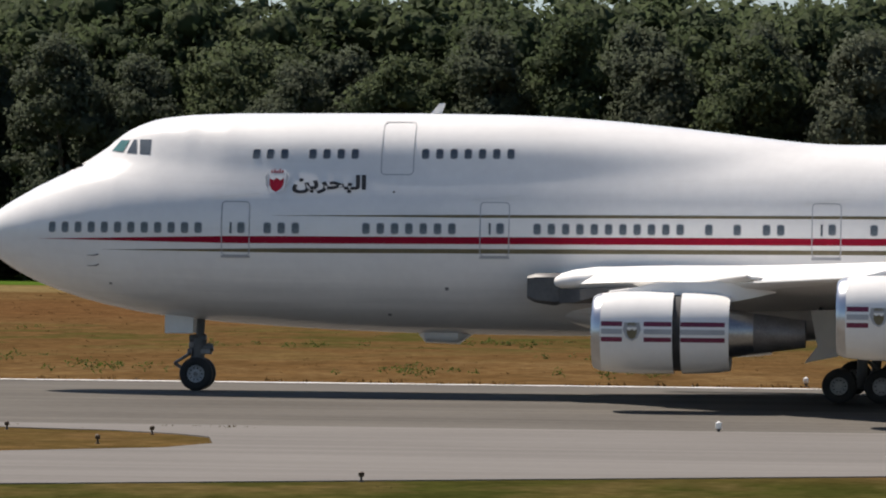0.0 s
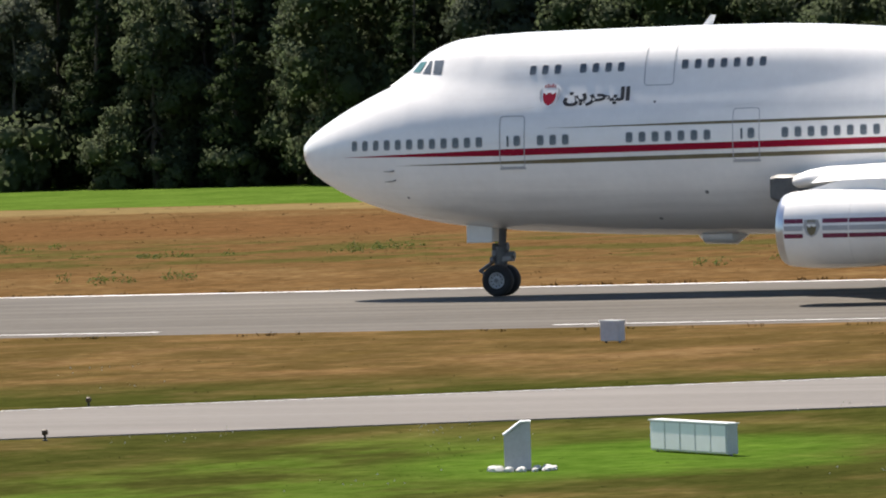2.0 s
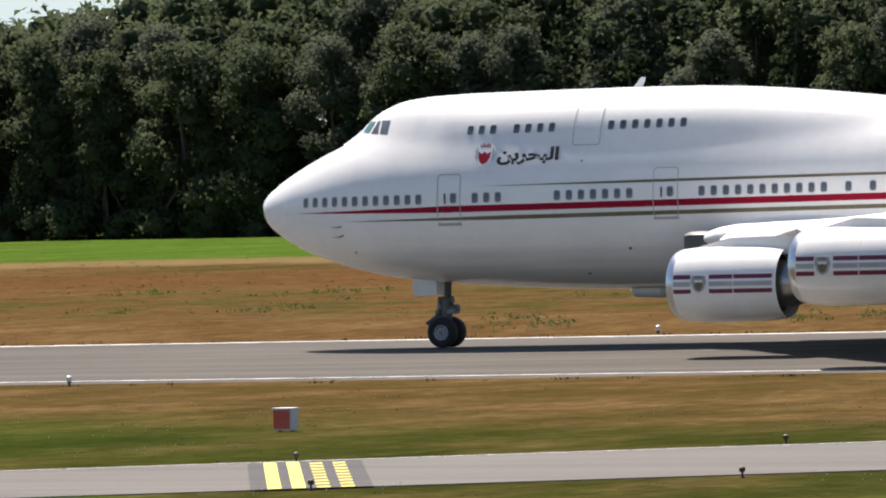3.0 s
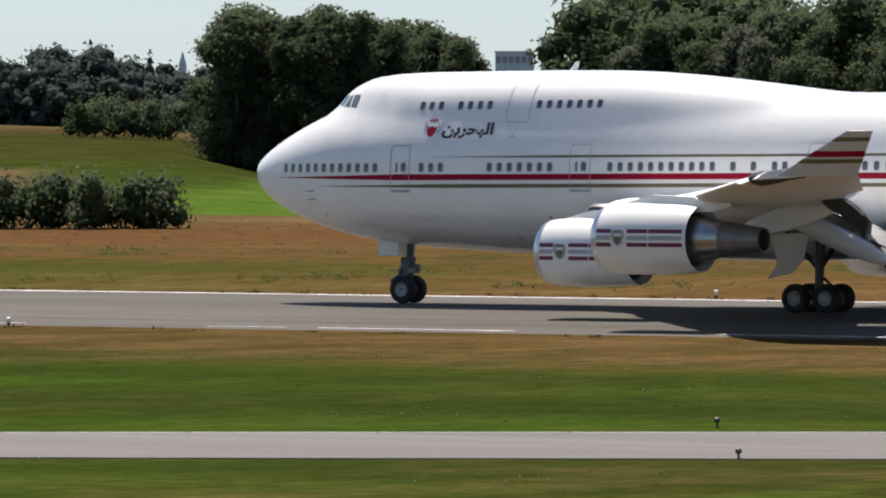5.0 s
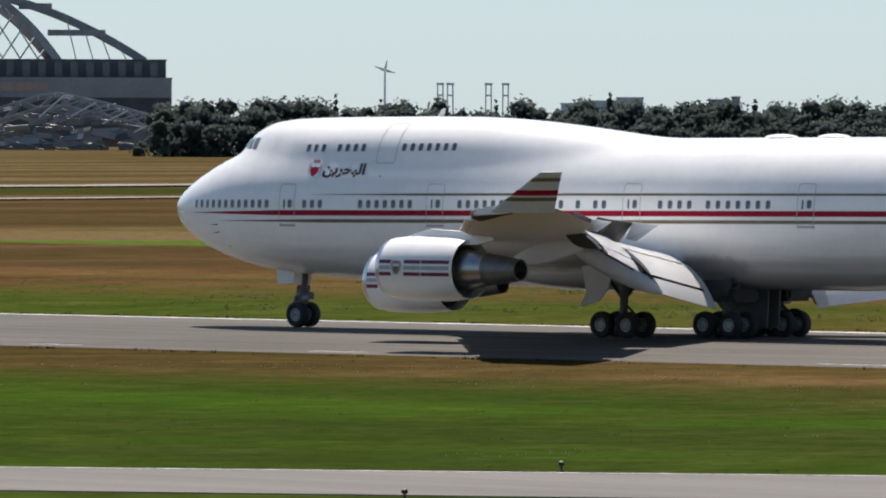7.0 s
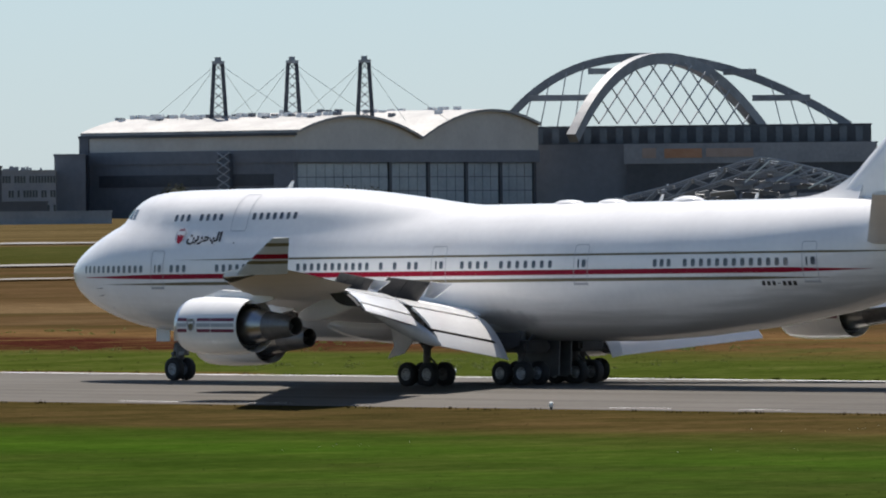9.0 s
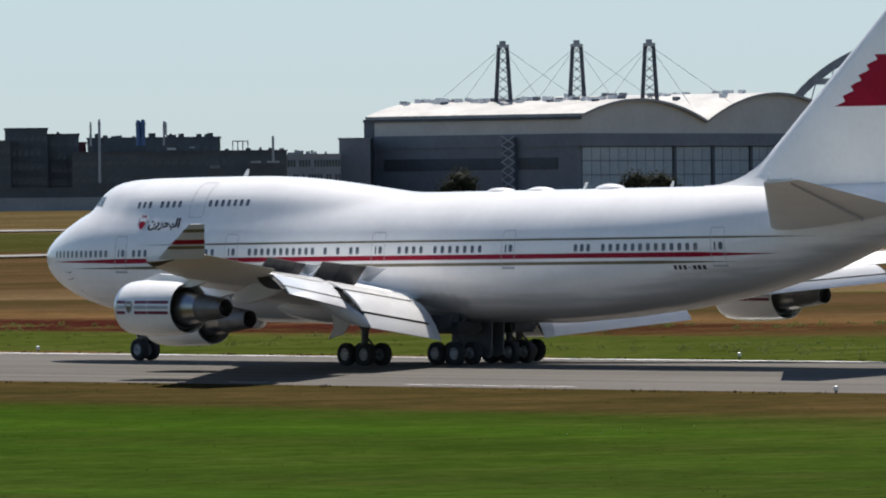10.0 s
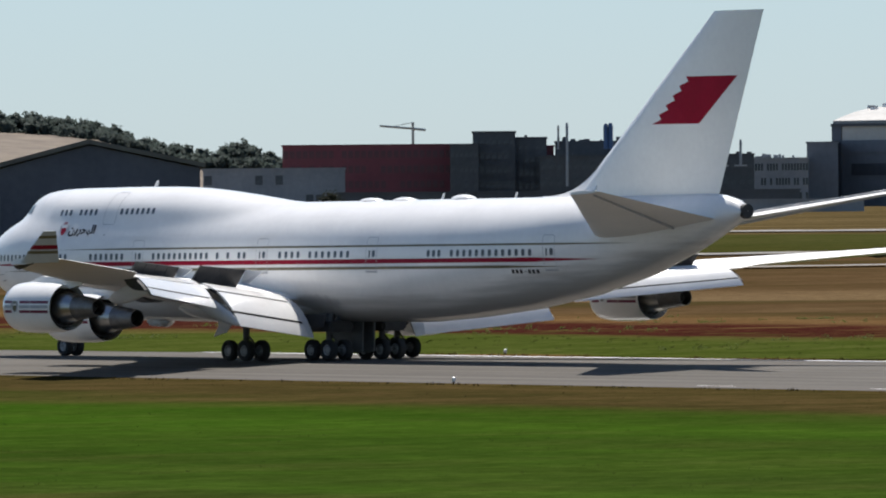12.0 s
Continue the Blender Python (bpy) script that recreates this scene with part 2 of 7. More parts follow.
def lobes(x, z):
    """Half the width of the two lobes of the body at a station and height."""
    zc, w = mid_line(x), widest(x)
    top, low = main_top(x), low_line(x)
    u = (z - zc) / (top - zc) if z > zc else (zc - z) / (zc - low)
    y = w * max(0.0, 1 - abs(u) ** 2.15) ** 0.5
    t = top_line(x)
    b = float(np.interp(x, (3.6, 5, 8), (0.9, 1.35, 2.05)))
    u = (z - (t - b)) / b
    if 3.6 < x < 31 and -1 < u < 1:
        y = max(y, deck_half(x) * (1 - abs(u) ** 2.1) ** 0.5)
    return y


TAUT = {}


def taut(x):
    """The skin stretched over both lobes at a station: heights and half widths."""
    key = round(x, 3)
    if key not in TAUT:
        zc, t = mid_line(x), top_line(x)
        n = 60
        pts = [(zc + (t - zc) * math.sin(0.5 * math.pi * k / n), 0.0) for k in range(n + 1)]
        pts = [(z, lobes(x, z)) for z, _ in pts]
        hull = []
        for p in pts:
            while len(hull) > 1 and (hull[-1][0] - hull[-2][0]) * (p[1] - hull[-2][1]) >= (hull[-1][1] - hull[-2][1]) * (p[0] - hull[-2][0]):
                hull.pop()
            hull.append(p)
        TAUT[key] = [h[0] for h in hull], [h[1] for h in hull]
    return TAUT[key]


def half(x, z):
    """Half the fuselage's width at a station and height."""
    y = lobes(x, z)
    if 3.6 < x < 31 and z > mid_line(x):
        y += 0.8 * smooth_step(min(1.0, (x - 3.6) / 1.5)) * max(0.0, float(np.interp(z, *taut(x))) - y)
    return y


def skin(x, z, side=-1, off=0.0):
    """A point of the fuselage's skin, pushed out by off, and its normal."""
    e = 0.04
    p = Vector((x, side * half(x, z), z))
    a = Vector((2 * e, side * (half(x + e, z) - half(x - e, z)), 0))
    c = Vector((0, side * (half(x, z + e) - half(x, z - e)), 2 * e))
    n = a.cross(c).normalized()
    if n.y * side < 0:
        n = -n
    return p + n * off, n


def decal(points, side, off=0.012):
    """A flat outline in station and height, laid on the skin as a fan of small strips."""
    return [skin(x, z, side, off)[0] for x, z in points]


def stripe(bm, x0, x1, low, high, side, slot=0, off=0.012):
    """A painted band between two lines."""
    n = max(2, int((x1 - x0) / 0.5))
    rings = []
    for i in range(n + 1):
        x = x0 + (x1 - x0) * i / n
        rings.append([skin(x, low(x) + (high(x) - low(x)) * k / 2, side, off)[0] for k in range(3)])
    loft(bm, rings, closed=False, slot=slot)


def build_fuselage(plane):
    bm = bmesh.new()
    xs = [0.0, 0.02, 0.05, 0.1, 0.16, 0.25, 0.35, 0.5, 0.7, 0.95, 1.3] + [1.6 + 0.15 * i for i in range(52)] + [9.4 + 0.8 * i for i in range(28)] + [31.8 + 1.2 * i for i in range(28)] + [65.4, 66.2, 66.8, 67.3, 67.8, 68.1, 68.4, 68.6]
    rings, n = [], 44
    for x in xs:
        t, l = top_line(x), low_line(x)
        zs = [l + (t - l) * (1 - math.cos(math.pi * k / n)) / 2 for k in range(n + 1)]
        ring = [(x, -half(x, z) if 0 < k < n else 0.0, z) for k, z in enumerate(zs)]
        ring += [(x, -p[1], p[2]) for p in ring[-2:0:-1]]
        rings.append(ring)
    loft(bm, rings)
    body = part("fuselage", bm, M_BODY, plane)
    # belly fairing at the wing root
    bm = bmesh.new()
    rings = []
    for i in range(25):
        u = i / 24
        x = 19.0 + 17.0 * u
        f = math.sin(math.pi * min(1, u * 2.6) / 2) * math.sin(math.pi * min(1, (1 - u) * 2.2) / 2)
        w, lo, hi = 1.2 + 1.95 * f, 3.1 - 1.0 * f, 3.6 + 0.15 * f
        rings.append([(x, w * abs(math.cos(a)) ** 0.75 * (1 if math.cos(a) > 0 else -1), (lo + hi) / 2 + (hi - lo) / 2 * math.sin(a)) for a in [k * math.pi / 12 for k in range(24)]])
    loft(bm, rings)
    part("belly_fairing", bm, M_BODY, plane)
    # livery bands
    rise = lambda z0: (lambda x: z0 + 0.0062 * (x - 10))
    for side in (-1, 1):
        def taper(mid, wide, x_in, x_out):
            f = lambda x: min(1, max(0.02, (x - x_in) / 7.0), max(0.02, (x_out - x) / 5.0))
            return (lambda x: mid(x) - wide / 2 * f(x)), (lambda x: mid(x) + wide / 2 * f(x))
        for name, z0, wide, x_in, x_out, m in (("gold_stripe", 6.42, 0.105, 10.8, 61.5, M_GOLD), ("red_stripe", 5.565, 0.25, 2.3, 58.8, M_RED), ("gold_stripe", 5.19, 0.16, 4.6, 56.5, M_GOLD)):
            bm = bmesh.new()
            lo, hi = taper(rise(z0), wide, x_in, x_out)
            stripe(bm, x_in, x_out, lo, hi, side)
            part(name, bm, m, body)
    return body


def rounded(w, h, r, n=4):
    pts = []
    for cx, cy, a0 in ((w / 2 - r, h / 2 - r, 0), (-w / 2 + r, h / 2 - r, 90), (-w / 2 + r, -h / 2 + r, 180), (w / 2 - r, -h / 2 + r, 270)):
        pts += [(cx + r * math.cos(radians(a0 + 90 * i / n)), cy + r * math.sin(radians(a0 + 90 * i / n))) for i in range(n + 1)]
    return pts


def on_skin(x, z, side, off=0.0):
    """A pose whose z axis stands out of the skin and whose y axis points up along it."""
    p, n = skin(x, z, side, off)
    right = Vector((0, 0, 1)).cross(n).normalized()
    up = n.cross(right)
    m = Matrix((right, up, n)).transposed().to_4x4()
    m.translation = p
    return m


def window_mesh():
    bm = bmesh.new()
    outer, inner = rounded(0.29, 0.41, 0.09), rounded(0.235, 0.355, 0.08)
    a = [bm.verts.new((x, y, 0.006)) for x, y in outer]
    b = [bm.verts.new((x, y, 0.014)) for x, y in inner]
    c = [bm.verts.new((x, y, 0.008)) for x, y in inner]
    n = len(a)
    for i in range(n):
        j = (i + 1) % n
        bm.faces.new((a[i], a[j], b[j], b[i]))
        bm.faces.new((b[i], b[j], c[j], c[i]))
    bm.faces.new(c).material_index = 1
    return finish(bm, "cabin_window", [M_LINE, M_GLASS], False)


MAIN_WINDOWS = [2.78 + 0.488 * i for i in range(12)] + [10.63, 11.13, 11.63] + [14.15 + 0.508 * i for i in range(7)] + [20.22 + 0.505 * i for i in range(11)] + \
    [26.28, 27.28, 28.31, 28.81, 32.09, 32.66, 33.21, 33.77] + [34.85 + 0.57 * i for i in range(7)] + [45.45, 45.91, 46.37] + [47.44 + 0.533 * i for i in range(13)]
UPPER_WINDOWS = [10.12, 10.62, 11.13, 12.14, 12.64, 13.15, 13.65] + [16.16 + 0.505 * i for i in range(7)]


def build_openings(body):
    me = window_mesh()
    for side in (-1, 1):
        for x in MAIN_WINDOWS:
            part("cabin_window", me, None, body, place=on_skin(x, 5.98 + 0.0058 * (x - 10), side))
        for x in UPPER_WINDOWS:
            part("cabin_window", me, None, body, place=on_skin(x, 8.60 + 0.009 * (x - 10), side))
        # doors: a thin outline, a sill, a handle and a porthole
        for x, w in ((9.49, 1.03), (18.71, 1.06), (30.42, 1.05), (40.4, 0.98), (55.25, 0.9)):
            z = 5.96 + 0.0062 * (x - 10)
            door_outline(body, x, z, w, 1.93, side)
            part("cabin_window", me, None, body, place=on_skin(x + 0.2, z + 0.03, side, 0.012))
            bm = bmesh.new()
            box(bm, (-0.035, -0.2, 0), (0.035, 0.2, 0.03))
            part("door_handle", bm, M_GLASS, body, place=on_skin(x - 0.17, z + 0.02, side, 0.008))
            bm = bmesh.new()
            box(bm, (-w / 2, -0.04, 0), (w / 2, 0.04, 0.035))
            part("door_sill", bm, M_LINE, body, place=on_skin(x, z - 0.99, side))
        door_outline(body, 15.18, 8.84, 1.18, 1.9, side)
        # drip ledges above the doors
        for x in (9.49, 18.71, 30.42):
            bm = bmesh.new()
            stripe(bm, x - 0.85, x + 0.85, lambda q, x=x: 7.1 + 0.10 * (q - x), lambda q, x=x: 7.135 + 0.10 * (q - x), side, off=0.03)
            part("drip_ledge", bm, M_PALE, body)


def door_outline(body, x, z, w, h, side):
    """A thin seam with rounded corners, laid on the skin."""
    bm = bmesh.new()
    rings = []
    for grow in (0.0, 0.036):
        ring = []
        pts = rounded(w - 2 * grow, h - 2 * grow, 0.16 - grow)
        for (ax, az), (bx, bz) in zip(pts, pts[1:] + pts[:1]):
            n = 8 if abs(bz - az) > 0.5 else 1
            ring += [(x + ax + (bx - ax) * k / n, z + az + (bz - az) * k / n) for k in range(n)]
        rings.append([bm.verts.new(p) for p in decal(ring, side, 0.016)])
    n = len(rings[0])
    for i in range(n):
        j = (i + 1) % n
        bm.faces.new((rings[0][i], rings[0][j], rings[1][j], rings[1][i]))
    part("door_outline", bm, M_LINE, body)


def build_cockpit(body):
    """Slanted flight deck panes with pale frames."""
    panes = [[(5.84, 8.58), (6.20, 8.56), (6.22, 9.06), (5.80, 9.06)], [(5.34, 8.60), (5.70, 8.58), (5.66, 9.05), (5.56, 9.05)], [(4.74, 8.66), (5.18, 8.62), (5.38, 9.03), (5.06, 9.03)]]
    for side in (-1, 1):
        for k, p in enumerate(panes):
            for name, grow, off, m in (("window_frame", 0.03, 0.010, M_LINE), ("cockpit_window", 0.0, 0.022, M_COCKPIT if k == 2 else M_GLASS)):
                cx, cz = sum(a for a, _ in p) / 4, sum(b for _, b in p) / 4
                q = [(a + grow * (1 if a > cx else -1), b + grow * (1 if b > cz else -1)) for a, b in p]
                bm = bmesh.new()
                rings = []
                for i in range(7):
                    v = i / 6
                    l, r = [q[0][j] + (q[3][j] - q[0][j]) * v for j in (0, 1)], [q[1][j] + (q[2][j] - q[1][j]) * v for j in (0, 1)]
                    rings.append([skin(l[0] + (r[0] - l[0]) * u / 6, min(l[1] + (r[1] - l[1]) * u / 6, top_line(l[0] + (r[0] - l[0]) * u / 6) - 0.02), side, off)[0] for u in range(7)])
                loft(bm, rings, closed=False)
                part(name, bm, m, body)


def foil(chord, thick, n=14):
    """A wing section: distance from the leading edge and height, upper side first."""
    pts = []
    for s in (1, -1):
        for i in range(n + 1):
            u = 1 - i / n if s == 1 else i / n
            u = u * u * (3 - 2 * u) * 0.5 + u * 0.5
            y = 5 * thick * (0.2969 * math.sqrt(u) - 0.126 * u - 0.3516 * u * u + 0.2843 * u ** 3 - 0.1015 * u ** 4)
            if s == -1 and i in (0,):
                continue
            pts.append((u * chord, chord * y * s * (1.0 if s == 1 else 0.8)))
    return pts[:-1]


lead = table([(0, 19.6), (3.25, 20.5), (6, 22.1), (31.9, 45.3)])
trail = table([(0, 33.6), (3.25, 34.3), (9.6, 36.3), (13, 38.0), (22, 43.9), (31.9, 49.6)])
wing_z = table([(0, 3.75), (3.25, 3.9), (12, 4.45), (21, 5.05), (31.9, 6.0)])


def build_wing(plane, side):
    bm = bmesh.new()
    rings = []
    for y in (0, 3.25, 6, 9.6, 13, 16, 19, 22, 22.6, 26, 29, 31.2, 31.9):
        x0, c = lead(y), trail(y) - lead(y)
        # the flaps leave the rear of the section cut short
        cut = 0.88 if 3.2 < y < 22.5 else 1.0
        twist = radians(2.2 - 3.0 * y / 32)
        pts = foil(c, 0.125 - 0.04 * y / 32)
        ring = []
        for u, v in pts:
            if u > cut * c:
                v *= max(0.1, 1 - (u - cut * c) / (0.08 * c))
                u = cut * c + (u - cut * c) * 0.15
            if y > 22.3:  # full upper rear of the outer section
                q = u / c
                v += 0.16 * q + (0.55 * q ** 3 * (1 - q) if v > 0 else 0.0)
            if y > 9.6:  # drooped nose flaps
                v -= 0.02 * c * max(0.0, 1 - u / (0.14 * c)) ** 1.5
            ring.append((x0 + u, side * y, wing_z(y) + v - (u - 0.3 * c) * math.tan(twist)))
        rings.append(ring)
    loft(bm, rings)
    wing = part("wing", bm, M_WING, plane)
    # winglet with livery bands
    base, tip = (46.1, 49.6), (49.88, 51.0)
    at = lambda v: (base[0] + (tip[0] - base[0]) * v, base[1] + (tip[1] - base[1]) * v, side * (31.85 + 1.2 * v), 5.98 + 1.68 * v)
    # the grey bands carry the shaded tone of a white winglet
    bands = [(0.0, 0.29, M_SHADE), (0.29, 0.38, M_GOLD), (0.38, 0.43, M_SHADE), (0.43, 0.56, M_RED), (0.56, 0.77, M_SHADE), (0.77, 0.86, M_GOLD), (0.86, 1.0, M_SHADE)]
    for k, (v0, v1, paint) in enumerate(bands):
        bm = bmesh.new()
        rr = []
        for v in (v0, v1):
            xl, xt, y, z = at(v)
            rr.append([(xl + u, y + w * 0.9, z + w * 0.3) for u, w in foil(xt - xl, 0.07)])
        loft(bm, rr)
        part("winglet_panel", bm, paint, wing)
    # dark body built along the winglet's foot as tip-underside shade and dark leading edge
    bm = bmesh.new()
    rings = []
    for u, w, h in ((0.0, 0.05, 0.05), (0.2, 0.20, 0.20), (0.7, 0.30, 0.30), (1.4, 0.28, 0.24), (2.3, 0.16, 0.12), (3.2, 0.04, 0.04)):
        rings.append([(44.2 + u, side * (30.75 + 0.36 * u) + w * math.cos(k * math.pi / 6), 5.86 + 0.03 * u + h * math.sin(k * math.pi / 6)) for k in range(12)])
    loft(bm, rings)
    part("tip_shade_body", bm, M_DARK, wing)
    # dark recess where the wing's nose meets the body
    bm = bmesh.new()
    rings = []
    for x, lo, hi, w in ((20.0, 3.62, 4.42, 0.55), (20.3, 3.48, 4.5, 0.75), (21.0, 3.38, 4.52, 0.85), (21.7, 3.66, 4.35, 0.8), (23.2, 3.98, 4.2, 0.5)):
        rings.append([(x, side * 4.0 + w * c, lo + (hi - lo) * h) for c, h in ((-1, 0.12), (-0.8, 0), (0.8, 0), (1, 0.12), (1, 0.88), (0.8, 1), (-0.8, 1), (-1, 0.88))])
    loft(bm, rings)
    part("root_light_housing", bm, M_UNDER, wing, "dark housing at the wing root")
    # dark wedge from it under the wing's nose, for the shaded gap there
    bm = bmesh.new()
    loft(bm, [[(x, side * y, lo), (x + 0.9, side * y, lo), (x + 0.9, side * y, hi), (x, side * y, hi)] for y, x, lo, hi in ((4.5, 20.9, 3.46, 3.98), (5.5, 21.7, 3.50, 3.98), (6.5, 22.5, 3.72, 4.04), (8.0, 23.8, 4.0, 4.14))])
    part("root_slot_shade", bm, M_UNDER, wing)
    # rounded white nose of the wing root, with two small landing lights
    bm = bmesh.new()
    rings = []
    for x, z, h, w in ((20.95, 4.22, 0.03, 0.05), (21.03, 4.23, 0.16, 0.28), (21.25, 4.25, 0.27, 0.48), (21.7, 4.30, 0.35, 0.66), (22.5, 4.36, 0.40, 0.78), (23.8, 4.42, 0.38, 0.8), (25.5, 4.42, 0.28, 0.7), (27.0, 4.38, 0.08, 0.4)):
        rings.append([(x, side * (4.75 + 0.30 * (x - 20.95)) + w * math.cos(k * math.pi / 10), z + h * math.sin(k * math.pi / 10)) for k in range(20)])
    loft(bm, rings)
    part("root_nose", bm, M_WING, wing)
    for x, y, z in ((22.25, 5.75, 4.12), (22.75, 5.92, 4.14)):
        bm = bmesh.new()
        tube(bm, (x - 0.05, side * y, z), (x + 0.12, side * (y - 0.25), z), 0.14, n=14)
        part("landing_light", bm, M_UNDER, wing)
    build_flaps(wing, side)
    # drooped panels below the wing's nose; a black strip imitates the shaded slot behind
    for ya, yb, size in ((7.6, 13.3, 0.8), (13.6, 20.2, 0.8), (22.6, 29.4, 0.62)):
        ys = [ya + (yb - ya) * i / 6 for i in range(7)]
        rise = table([(7.6, -0.08), (13.3, 0.24), (13.6, 0.0)])
        bm = bmesh.new()
        loft(bm, [[(lead(y) + u * size, side * y, wing_z(y) + 0.12 + rise(y) + v * size) for u, v in ((0.75, -0.42), (0.2, -0.50), (-0.3, -0.48), (-0.52, -0.36), (-0.48, -0.28), (-0.28, -0.38), (0.2, -0.40), (0.75, -0.32))] for y in ys])
        part("nose_flap", bm, M_WING, wing)
        bm = bmesh.new()
        loft(bm, [[(lead(y) + (0.55 + 0.16 * math.cos(k * math.pi / 3)) * size, side * y, wing_z(y) + 0.12 + rise(y) - (0.30 - 0.09 * math.sin(k * math.pi / 3)) * size) for k in range(6)] for y in ys])
        part("nose_slot_shade", bm, M_INK, wing)
    return wing


def build_flaps(wing, side):
    # each end: span, where the flap leaves the wing, where it ends
    for (ya, sa, ea), (yb, sb, eb) in (((3.75, (33.1, 3.80), (35.75, 1.44)), (11.4, (35.5, 4.62), (38.85, 2.24))), ((13.0, (36.6, 4.80), (38.8, 3.25)), (21.4, (41.6, 5.35), (43.95, 4.12)))):
        def bend(s, e, t):
            c = (s[0] + 0.66 * (e[0] - s[0]), s[1] + 0.22 * (e[1] - s[1]))
            return Vector(((1 - t) ** 2 * s[0] + 2 * t * (1 - t) * c[0] + t * t * e[0], 0, (1 - t) ** 2 * s[1] + 2 * t * (1 - t) * c[1] + t * t * e[1]))
        for t0, t1 in ((0.0, 0.27), (0.32, 0.745), (0.79, 1.0)):
            rings = []
            for y, s, e in ((ya, sa, ea), (yb, sb, eb)):
                up, low = [], []
                for k in range(7):
                    u = k / 6
                    p, q = bend(s, e, t0 + (t1 - t0) * u), bend(s, e, min(1, t0 + (t1 - t0) * u + 0.02))
                    d = (q - p).normalized() if (q - p).length > 1e-5 else Vector((0.6, 0, -0.8))
                    n = Vector((-d.z, 0, d.x))
                    th = 0.17 * (t1 - t0) / 0.45 * (4 * (u + 0.12) * (1.0 - u)) ** 0.5 * 0.6 + 0.012
                    p.y = side * y
                    up.append(p + n * 0.02)
                    low.append(p - n * th)
                rings.append(up + low[::-1])
            bm = bmesh.new()
            loft(bm, rings)
            part("flap", bm, M_WHITE, wing)
        if ya > 5:  # dark solid fills the outer end in place of its shaded gap
            bm = bmesh.new()
            ends = []
            for y in (yb + 0.03, yb + 0.25):
                up = [bend(sb, eb, 0.85 * k / 8) for k in range(9)]
                ends.append([(p.x - 0.05, side * y, p.z - 0.02) for p in up] + [(p.x - 0.40 * math.sin(math.pi * k / 8) - 0.08, side * y, p.z - 0.42 * math.sin(math.pi * k / 8) - 0.06) for k, p in reversed(list(enumerate(up)))])
            loft(bm, ends)
            part("flap_end", bm, M_DARK, wing)
        if ya < 5:  # grey panel at the inner end
            bm = bmesh.new()
            rows = []
            for k in range(9):
                p, q = bend(sa, ea, 0.30 + 0.70 * k / 8), bend(sb, eb, 0.30 + 0.70 * k / 8)
                p.y, q.y = side * ya, side * yb
                q = p + (q - p) * (0.10 - 0.03 * k / 8)
                rows.append([(p.x, p.y - side * 0.05, p.z + 0.045), (q.x, q.y, q.z + 0.045), (q.x, q.y, q.z + 0.01), (p.x, p.y - side * 0.05, p.z - 0.06)])
            loft(bm, rows)
            part("flap_end", bm, M_SHADE, wing)
        bm = bmesh.new()  # dark sheet behind the segments imitates the shade in their slots
        rings = []
        for k in range(9):
            u = k / 8
            p, q = bend(sa, ea, 0.04 + 0.86 * u), bend(sb, eb, 0.04 + 0.86 * u)
            rings.append([(p.x - 0.06, side * (ya + 0.06), p.z - 0.16), (q.x - 0.06, side * (yb - 0.06), q.z - 0.14), (q.x - 0.09, side * (yb - 0.06), q.z - 0.2), (p.x - 0.09, side * (ya + 0.06), p.z - 0.22)])
        loft(bm, rings)
        part("flap_slot_shade", bm, M_DARK, wing)
    # canoe-shaped housings of the flap tracks, drooping with the flaps: station, height, radius
    for y, rows in ((11.4, ((33.2, 4.45, 0.1), (34.3, 4.05, 0.40), (35.6, 3.55, 0.50), (37.0, 3.02, 0.50), (38.0, 2.66, 0.36), (38.6, 2.42, 0.18), (38.85, 2.32, 0.04))),):
        bm = bmesh.new()
        loft(bm, [[(x, side * y + 0.62 * r * math.cos(k * math.pi / 8), z + r * math.sin(k * math.pi / 8)) for k in range(16)] for x, z, r in rows])
        # grey instead of white: the housing's shade is put into its paint
        part("flap_fairing", bm, M_SHADE, wing)
    # blunt white flap track fairing inboard of the outer engine
    bm = bmesh.new()
    rings = []
    for x, lo, hi, w in ((36.3, 3.74, 3.90, 0.05), (36.7, 3.60, 4.10, 0.16), (37.6, 3.56, 4.42, 0.24), (38.4, 3.70, 4.68, 0.26), (39.3, 3.95, 4.82, 0.22), (40.0, 4.20, 4.85, 0.14), (40.4, 4.45, 4.85, 0.05)):
        rings.append([(x, side * 18.5 + w * c, lo + (hi - lo) * h) for c, h in ((-1, 0.25), (-0.6, 0.05), (0, 0), (0.6, 0.05), (1, 0.25), (1, 1), (-1, 1))])
    loft(bm, rings)
    part("flap_fairing", bm, M_WING, wing)
    # raised spoilers
    for y0, y1, n, ln, back in ((6.6, 11.2, 2, 1.35, 3.1), (14.4, 20.4, 4, 0.95, 2.35)):
        for i in range(n):
            ya, yb = y0 + (y1 - y0) * i / n + 0.03, y0 + (y1 - y0) * (i + 1) / n - 0.03
            bm = bmesh.new()
            rings = []
            for y in (ya, yb):
                x0, z0 = trail(y) - back, wing_z(y) + 0.28
                dx, dz = ln * math.cos(radians(44)), ln * math.sin(radians(44))
                rings.append([(x0, side * y, z0), (x0 + dx, side * y, z0 + dz), (x0 + dx + 0.04, side * y, z0 + dz - 0.03), (x0 + 0.1, side * y, z0 - 0.08)])
            loft(bm, rings)
            part("spoiler", bm, M_DARK, wing)
        # white plate added for the lit sliver at the group's inboard end
        ya = y0 + 0.02
        x0, z0 = trail(ya) - back, wing_z(ya) + 0.28
        bm = bmesh.new()
